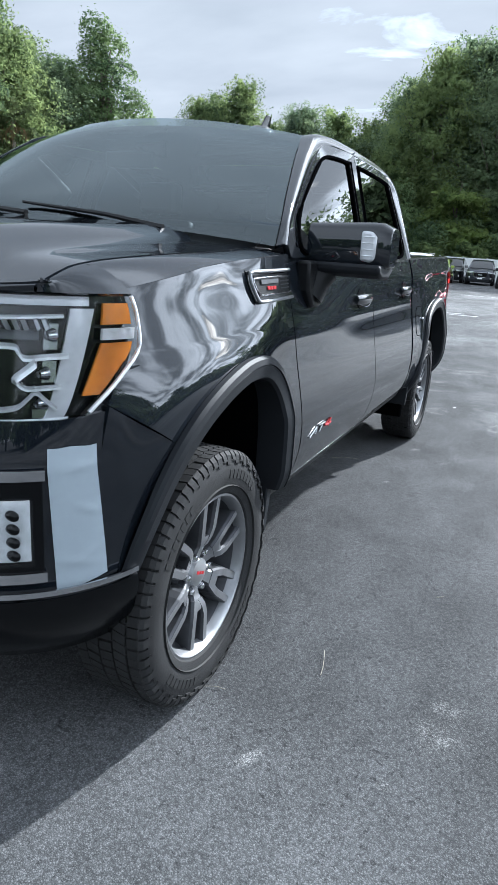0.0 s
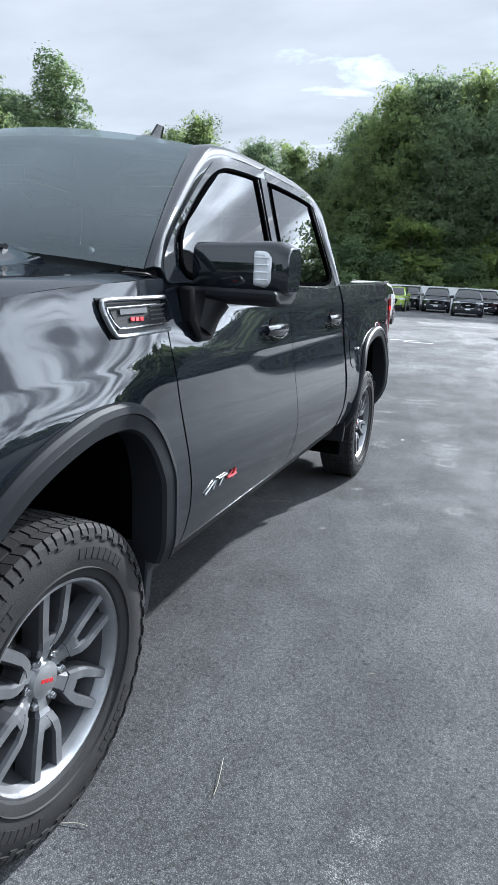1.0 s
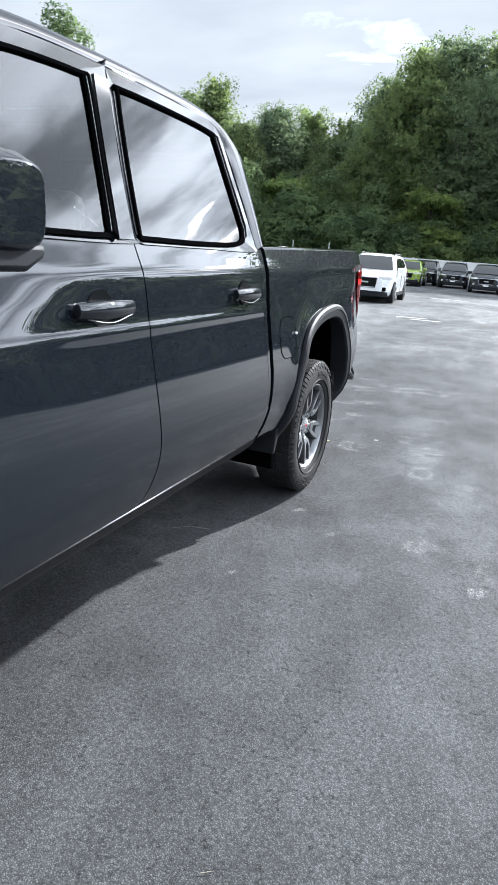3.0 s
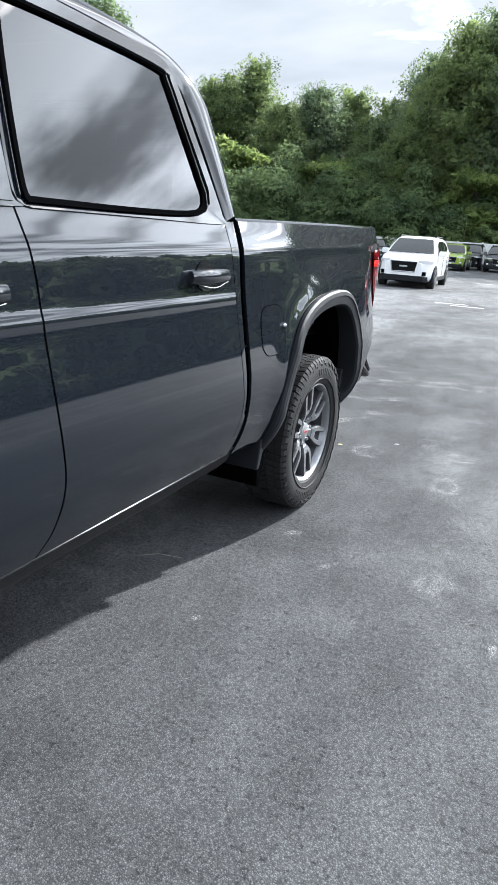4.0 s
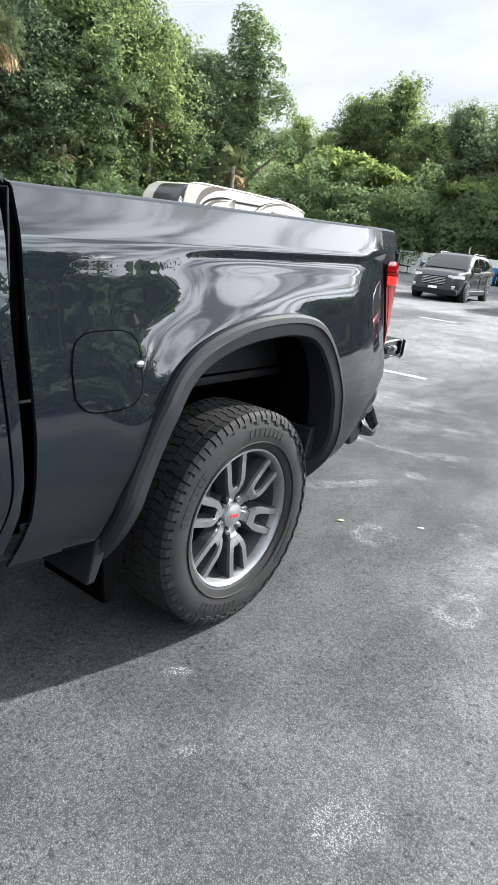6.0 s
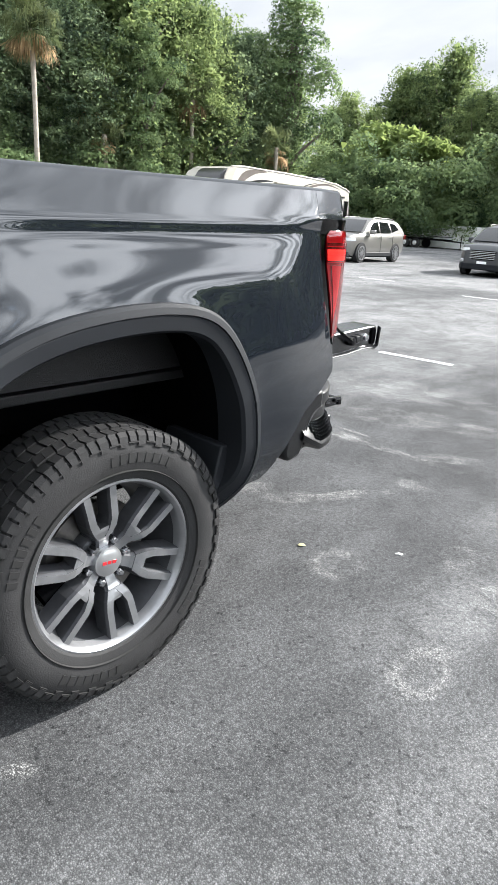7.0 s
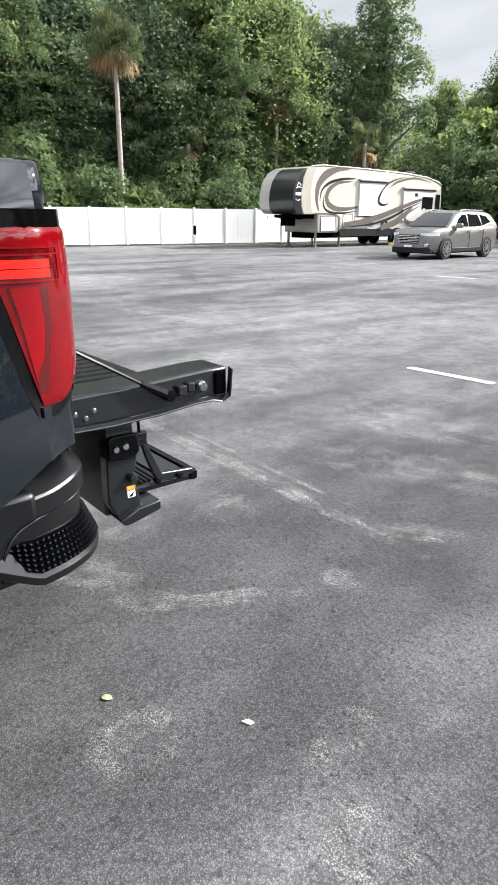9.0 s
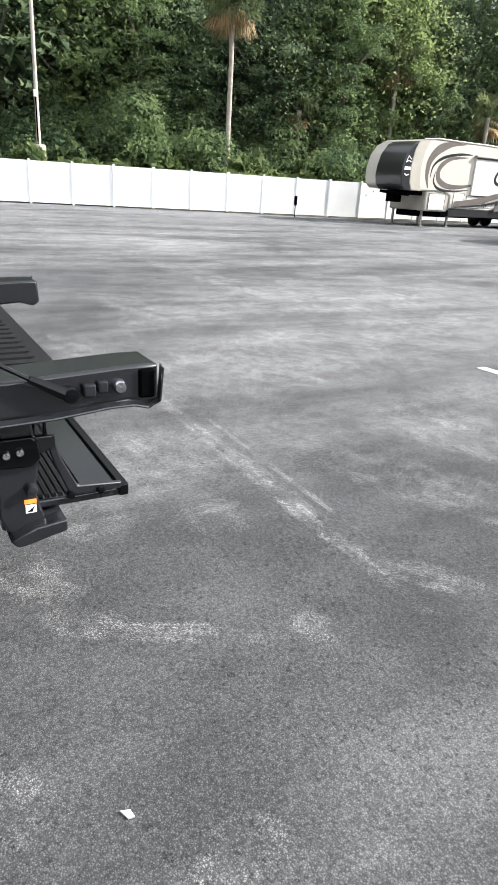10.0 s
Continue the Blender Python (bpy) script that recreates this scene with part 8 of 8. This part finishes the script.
# own space: side towards the car park at x 0, body to -x, y back from the nose
RV_TOP = [(0.02, 2.2), (0.05, 2.6), (0.22, 3.1), (0.62, 3.55), (1.25, 3.80), (2.2, 3.87), (6.0, 3.85), (9.5, 3.78), (11.6, 3.66), (12.8, 3.45), (13.25, 3.30)]
RV_LOW = [(13.45, 2.0), (13.45, 0.95), (9.5, 0.80), (3.75, 0.78), (3.68, 1.45), (3.3, 1.62), (0.35, 1.62), (0.10, 1.8)]
part("shell", Geo().prism(RV_TOP + RV_LOW, -2.45, 0.0), M["rv"], rv, bevel=0.06)
part("front_cap", Geo().prism([(-0.02, 2.2), (0.02, 2.62), (0.20, 3.12), (0.60, 3.57), (0.98, 3.72), (0.72, 3.3), (0.58, 2.6), (0.62, 1.95), (0.78, 1.60), (0.33, 1.59), (0.06, 1.8)], -1.7, 0.02), M["rv_black"], rv, "gloss black front cap", bevel=0.04)
part("cap_edge", Geo().prism([(0.98, 3.72), (1.75, 3.84), (1.42, 3.3), (1.30, 2.6), (1.36, 1.95), (1.55, 1.60), (0.80, 1.60), (0.62, 1.95), (0.58, 2.6), (0.72, 3.3)], -2.46, 0.012), M["rv_tan"], rv, "tan cap band", bevel=0.03)
# the maker's mark as plain pale shapes
for pts in (([(0.22, 2.85), (0.34, 3.06), (0.50, 2.92)]), ([(0.18, 2.78), (0.36, 2.86), (0.52, 2.80)]), ([(0.14, 2.30), (0.30, 2.22), (0.46, 2.28)])):
    part("cap_mark", Geo().tube([(0.026, a, b) for a, b in pts], 0.022, 6), M["white"], rv)
for k in range(5):
    part("cap_mark", Geo().box(0.015, 0.030, 0.14 + 0.085 * k, 0.20 + 0.085 * k, 2.46, 2.60), M["white"], rv)
part("front_locker", Geo().box(-2.40, -0.05, 1.95, 3.7, 0.72, 1.66), M["rv_tan"], rv, "tan front locker", bevel=0.08)
part("locker_door", Geo().box(-0.055, -0.03, 2.2, 3.35, 0.82, 1.50), M["rv_white"], rv, bevel=0.05)
part("locker_seal", Geo().tube([(-0.03, 2.18, 0.80), (-0.03, 3.37, 0.80), (-0.03, 3.37, 1.52), (-0.03, 2.18, 1.52), (-0.03, 2.18, 0.80)], 0.016, 6), M["rv_black"], rv)
part("skirt", Geo().box(-2.40, 0.008, 3.75, 13.3, 0.52, 0.92), M["rv_black"], rv, "black lower skirt", bevel=0.03)
part("chassis", Geo().box(-1.9, -0.5, 2.0, 13.0, 0.45, 0.75).box(-0.9, -0.3, 0.55, 2.0, 1.40, 1.60), M["dark"], rv, bevel=0.02)
part("hitch", Geo().box(-1.45, -1.0, 0.65, 1.3, 1.05, 1.6).prism([(0.2, 1.45), (1.2, 1.35), (1.2, 1.58), (0.2, 1.58)], -1.5, -0.4), M["dark"], rv, bevel=0.03)
for y in (2.05, 4.0):
    for x in (-0.25, -2.15):
        part("jack_leg", Geo().box(x - 0.05, x + 0.05, y - 0.05, y + 0.05, 0.04, 0.85).box(x - 0.14, x + 0.14, y - 0.14, y + 0.14, 0.0, 0.04), M["steel"], rv, "grey landing leg", bevel=0.008)
for y in (8.9, 9.95):
    for x, s in ((-0.03, 1), (-2.42, -1)):
        wh = part("wheel", Geo().lathe([(0.0, 0.02), (0.24, 0.02), (0.25, 0.0), (0.37, -0.01), (0.38, -0.04), (0.38, -0.22), (0.36, -0.25)], 28), M["rubber"], rv, "white steel wheel with black tyre")
        wh.matrix_basis = pose(x, y, 0.38) @ Matrix.Diagonal((1, 1 / 0.885, 1, 1)) @ (Matrix.Identity(4) if s > 0 else pose(0, 0, 0, 0, 0, 180))
        part("rim", Geo().lathe([(0.0, 0.055), (0.07, 0.05), (0.09, 0.03), (0.20, 0.028), (0.23, 0.04), (0.24, 0.01)], 24), M["silver"], wh)
    rows = [[(xx, y + r * math.cos(a), 0.40 + r * math.sin(a)) for a in [math.pi * i / 14 for i in range(15)]] for r, xx in ((0.56, -0.02), (0.56, 0.035), (0.45, 0.04), (0.44, -0.15))]
    part("wheel_arch", Geo().grid(rows), M["rv_black"], rv)
    part("wheel_recess", Geo().lathe([(0.0, 0.012), (0.46, 0.012)], 24, (0, y, 0.42)), M["dark"], rv)
# slide-outs, windows and doors on the near side
def slide(y0, y1, z0, z1):
    s = part("slide_out", Geo().box(-0.2, 0.10, y0, y1, z0, z1), M["rv_white"], rv, "shallow slide-out section", bevel=0.015)
    part("slide_awning", Geo().box(0.0, 0.17, y0 - 0.08, y1 + 0.08, z1 - 0.02, z1 + 0.07), M["rv_tan"], s, bevel=0.02)
    # black strip that stands in for the shadow line below the awning
    part("awning_shadow_rail", Geo().box(0.10, 0.15, y0 - 0.05, y1 + 0.05, z1 - 0.09, z1 - 0.03), M["rv_black"], s)
    return s


slide(5.15, 7.55, 1.55, 3.30)
s2 = slide(9.25, 12.45, 1.28, 3.02)
for y0, y1, z0, z1, x in ((11.15, 12.25, 1.95, 2.62, 0.10), (12.72, 13.14, 1.72, 2.78, 0.0)):
    w = part("window", Geo().box(x - 0.01, x + 0.022, y0, y1, z0, z1), M["rv_glass"], rv, "dark tinted window", bevel=0.03)
    part("window_rim", Geo().tube([(x + 0.015, y0, z0), (x + 0.015, y1, z0), (x + 0.015, y1, z1), (x + 0.015, y0, z1), (x + 0.015, y0, z0)], 0.022, 6), M["rv_black"], w)
for y0, y1, z0, z1 in ((3.95, 4.75, 0.95, 1.62), (4.95, 6.3, 0.95, 1.52), (6.45, 7.05, 1.0, 1.55)):
    d = part("locker_door", Geo().box(-0.01, 0.012, y0, y1, z0, z1), M["rv_white"], rv, bevel=0.04)
    part("door_seam", Geo().tube([(0.012, y0, z0), (0.012, y1, z0), (0.012, y1, z1), (0.012, y0, z1), (0.012, y0, z0)], 0.011, 6), M["rv_black"], d)
    part("door_lock", Geo().lathe([(0.0, 0.03), (0.03, 0.028), (0.035, 0.01)], 10, (0, lerp(y0, y1, 0.25), z0 + 0.1)), M["dark"], d)
part("vent_grille", Geo().box(0.10, 0.115, 10.35, 10.65, 2.62, 2.8), M["rv_black"], rv, bevel=0.02)
part("service_box", Geo().box(0.0, 0.02, 7.35, 7.6, 1.0, 1.25).box(0.0, 0.02, 7.75, 7.95, 1.05, 1.3), M["rv_black"], rv, bevel=0.015)
for y0, y1 in ((3.2, 4.3), (6.4, 7.3), (10.6, 11.6)):
    part("roof_unit", Geo().box(-1.7, -0.8, y0, y1, 3.80, 4.02), M["rv_white"] if y0 < 5 else M["plastic"], rv, "low roof unit", bevel=0.06)
part("roof_edge_rail", Geo().tube([(0.01, y, z + 0.015) for y, z in RV_TOP[4:]], 0.035, 6), M["rv_tan"], rv)


def swoosh(points, widths, mat, x=0.006):
    """A tapered ribbon graphic laid on the side."""
    pts = along([(0, y, z) for y, z in points], 8)
    n = len(pts)
    wf = curve(range(len(widths)), widths)
    rows = [[], []]
    for i, p in enumerate(pts):
        d = (pts[min(i + 1, n - 1)] - pts[max(i - 1, 0)]).normalized()
        nr = Vector((0, -d.z, d.y)) * wf(i / (n - 1) * (len(widths) - 1)) / 2
        rows[0].append((x, p.y + nr.y, p.z + nr.z))
        rows[1].append((x, p.y - nr.y, p.z - nr.z))
    return part("swirl_graphic", Geo().grid(rows), M[mat], rv, "dark curved graphic", solid=0.004)


swoosh([(1.95, 1.75), (1.75, 2.3), (1.85, 2.95), (2.4, 3.45), (3.3, 3.72), (4.3, 3.78)], [0.05, 0.22, 0.34, 0.40, 0.22, 0.02], "rv_brown")
swoosh([(2.0, 2.2), (2.15, 2.75), (2.8, 3.12), (3.9, 3.32), (4.9, 3.36)], [0.02, 0.10, 0.14, 0.12, 0.02], "rv_black")
swoosh([(4.6, 3.22), (3.3, 3.08), (2.6, 2.65), (2.65, 2.15), (3.4, 1.88), (4.6, 1.92), (5.9, 2.15)], [0.02, 0.16, 0.26, 0.28, 0.24, 0.14, 0.02], "rv_brown")
swoosh([(2.35, 2.5), (2.30, 2.05), (2.75, 1.74), (3.8, 1.68), (5.0, 1.78)], [0.02, 0.09, 0.12, 0.09, 0.02], "rv_black")
swoosh([(9.2, 3.58), (8.0, 3.35), (7.2, 2.9), (6.85, 2.35), (7.2, 2.12), (7.8, 2.2)], [0.02, 0.06, 0.10, 0.18, 0.14, 0.02], "rv_black", 0.106)
swoosh([(12.0, 3.42), (10.4, 3.58), (8.8, 3.36), (7.9, 3.0)], [0.02, 0.10, 0.12, 0.02], "rv_brown")
swoosh([(3.9, 1.10), (5.5, 1.25), (7.4, 1.62), (9.2, 2.05), (10.8, 2.42), (11.4, 2.5)], [0.26, 0.30, 0.26, 0.22, 0.16, 0.03], "rv_brown", 0.108)
swoosh([(4.4, 1.02), (6.2, 1.12), (8.0, 1.45), (9.6, 1.95), (11.0, 2.32)], [0.03, 0.10, 0.13, 0.10, 0.02], "rv_black", 0.112)
swoosh([(7.2, 0.95), (8.6, 1.25), (9.6, 1.75), (10.3, 2.15)], [0.30, 0.34, 0.22, 0.03], "rv_brown", 0.116)
swoosh([(10.9, 2.12), (9.8, 1.75), (9.5, 1.42), (10.1, 1.22), (11.3, 1.30), (12.4, 1.60), (13.3, 2.05)], [0.02, 0.12, 0.16, 0.16, 0.18, 0.20, 0.10], "rv_brown", 0.11)
swoosh([(10.0, 1.06), (11.4, 1.12), (12.6, 1.38), (13.4, 1.8)], [0.03, 0.12, 0.16, 0.10], "rv_black")
for x, y in ((0.10, 8.15), (0.10, 10.6)):
    ch = thing("wheel_chock", "yellow plastic wheel chock on asphalt", "wheel chock", (-22.4 + x - 0.15, 25.6 + 0.885 * y, 0), group="wheel chocks")
    part("wedge", Geo().prism([(-0.15, 0), (0.15, 0), (0.02, 0.16), (-0.06, 0.16)], -0.09, 0.09), M["yellow"], ch, bevel=0.01)


# ---- flat utility trailers by the rear fence ----
def flat_trailer(x, y, rz, L):
    t = thing("utility_trailer", "black steel flatbed utility trailer", "trailer", (x, y, 0), rz, group="trailers")
    g = Geo().box(-L / 2, L / 2, -1.0, 1.0, 0.62, 0.74)
    part("deck", g, M["dark"], t, bevel=0.01)
    part("rail", Geo().tube([(-L / 2, -1.0, 0.9), (L / 2, -1.0, 0.9)], 0.03, 6).tube([(-L / 2, 1.0, 0.9), (L / 2, 1.0, 0.9)], 0.03, 6), M["gloss"], t)
    for k in range(6):
        xx = lerp(-L / 2 + 0.05, L / 2 - 0.05, k / 5)
        part("stake", Geo().box(xx - 0.02, xx + 0.02, -1.02, -0.98, 0.7, 0.92), M["gloss"], t)
    part("drawbar", Geo().tube([(L / 2, -0.7, 0.64), (L / 2 + 1.3, 0, 0.58)], 0.05, 6).tube([(L / 2, 0.7, 0.64), (L / 2 + 1.3, 0, 0.58)], 0.05, 6), M["gloss"], t)
    part("jack", Geo().tube([(L / 2 + 1.1, 0, 0.02), (L / 2 + 1.1, 0, 1.15)], 0.035, 8), M["gloss"], t)
    for xx in (-0.45, 0.42):
        for s in (-1, 1):
            w = part("wheel", Geo().lathe([(0.0, 0.03), (0.18, 0.03), (0.2, 0.0), (0.34, 0.0), (0.36, -0.04), (0.36, -0.2)], 22, axis="y"), M["rubber"], t, "small trailer wheel")
            w.matrix_basis = pose(xx, s * 1.12, 0.36) @ (Matrix.Identity(4) if s > 0 else pose(0, 0, 0, 0, 0, 180))
            part("rim", Geo().lathe([(0.0, 0.05), (0.12, 0.045), (0.17, 0.035)], 16, axis="y"), M["silver"], w)
    part("mudguard", Geo().box(-0.95, 0.92, -1.28, -1.0, 0.74, 0.80).box(-0.95, 0.92, 1.0, 1.28, 0.74, 0.80), M["gloss"], t, bevel=0.02)
    return t


flat_trailer(-25.6, 51.2, 4, 5.2)
flat_trailer(-16.0, 51.6, 2, 5.0)
for x in (-17.6, -14.5):
    p = thing("marker_pole", "thin white pole by the rear fence", "pole", (x, 52.6, 0), group="marker poles")
    part("shaft", Geo().tube([(0, 0, 0), (0, 0, 2.5)], 0.045, 8), M["cap"], p)

# ---- litter on the asphalt ----
lf = part("fallen_leaf", Geo().grid([[(-0.035, 0, 0.004), (-0.02, 0.02, 0.012), (0.02, 0.022, 0.012), (0.04, 0.002, 0.006)], [(-0.035, -0.002, 0.004), (-0.015, -0.02, 0.008), (0.02, -0.018, 0.01), (0.04, 0, 0.006)]]), M["leafpiece"], None, solid=0.001)
lf.matrix_basis = pose(-0.2, 4.895, 0, 0, 0, 35) @ Matrix.Diagonal((0.5, 0.5, 0.6, 1))
tagged(lf, "small yellow fallen leaf on the asphalt", "leaf")
ch = part("paint_chip", Geo().prism([(-0.03, -0.012), (0.02, -0.018), (0.035, 0.004), (0.0, 0.016)], 0.001, 0.006, "z"), M["chip"], None)
ch.matrix_basis = pose(0.14, 5.175, 0, 0, 0, 30) @ Matrix.Diagonal((0.6, 0.6, 0.8, 1))
tagged(ch, "pale flake lying on the asphalt", "flake")
for pts in ([(0.30, 0.40, 0.006), (0.315, 0.35, 0.012), (0.33, 0.29, 0.008), (0.335, 0.25, 0.005)], [(0.0, -0.01, 0.004), (0.04, 0.005, 0.008), (0.07, 0.01, 0.005)], [(-0.42, 2.74, 0.004), (-0.34, 2.80, 0.009), (-0.24, 2.83, 0.005)], [(0.62, 1.05, 0.004), (0.65, 1.07, 0.006)]):
    tw = part("straw", Geo().tube(pts, 0.0011, 5), M["twig"], None)
    tagged(tw, "dry straw stem lying on the asphalt", "straw", group="straws")
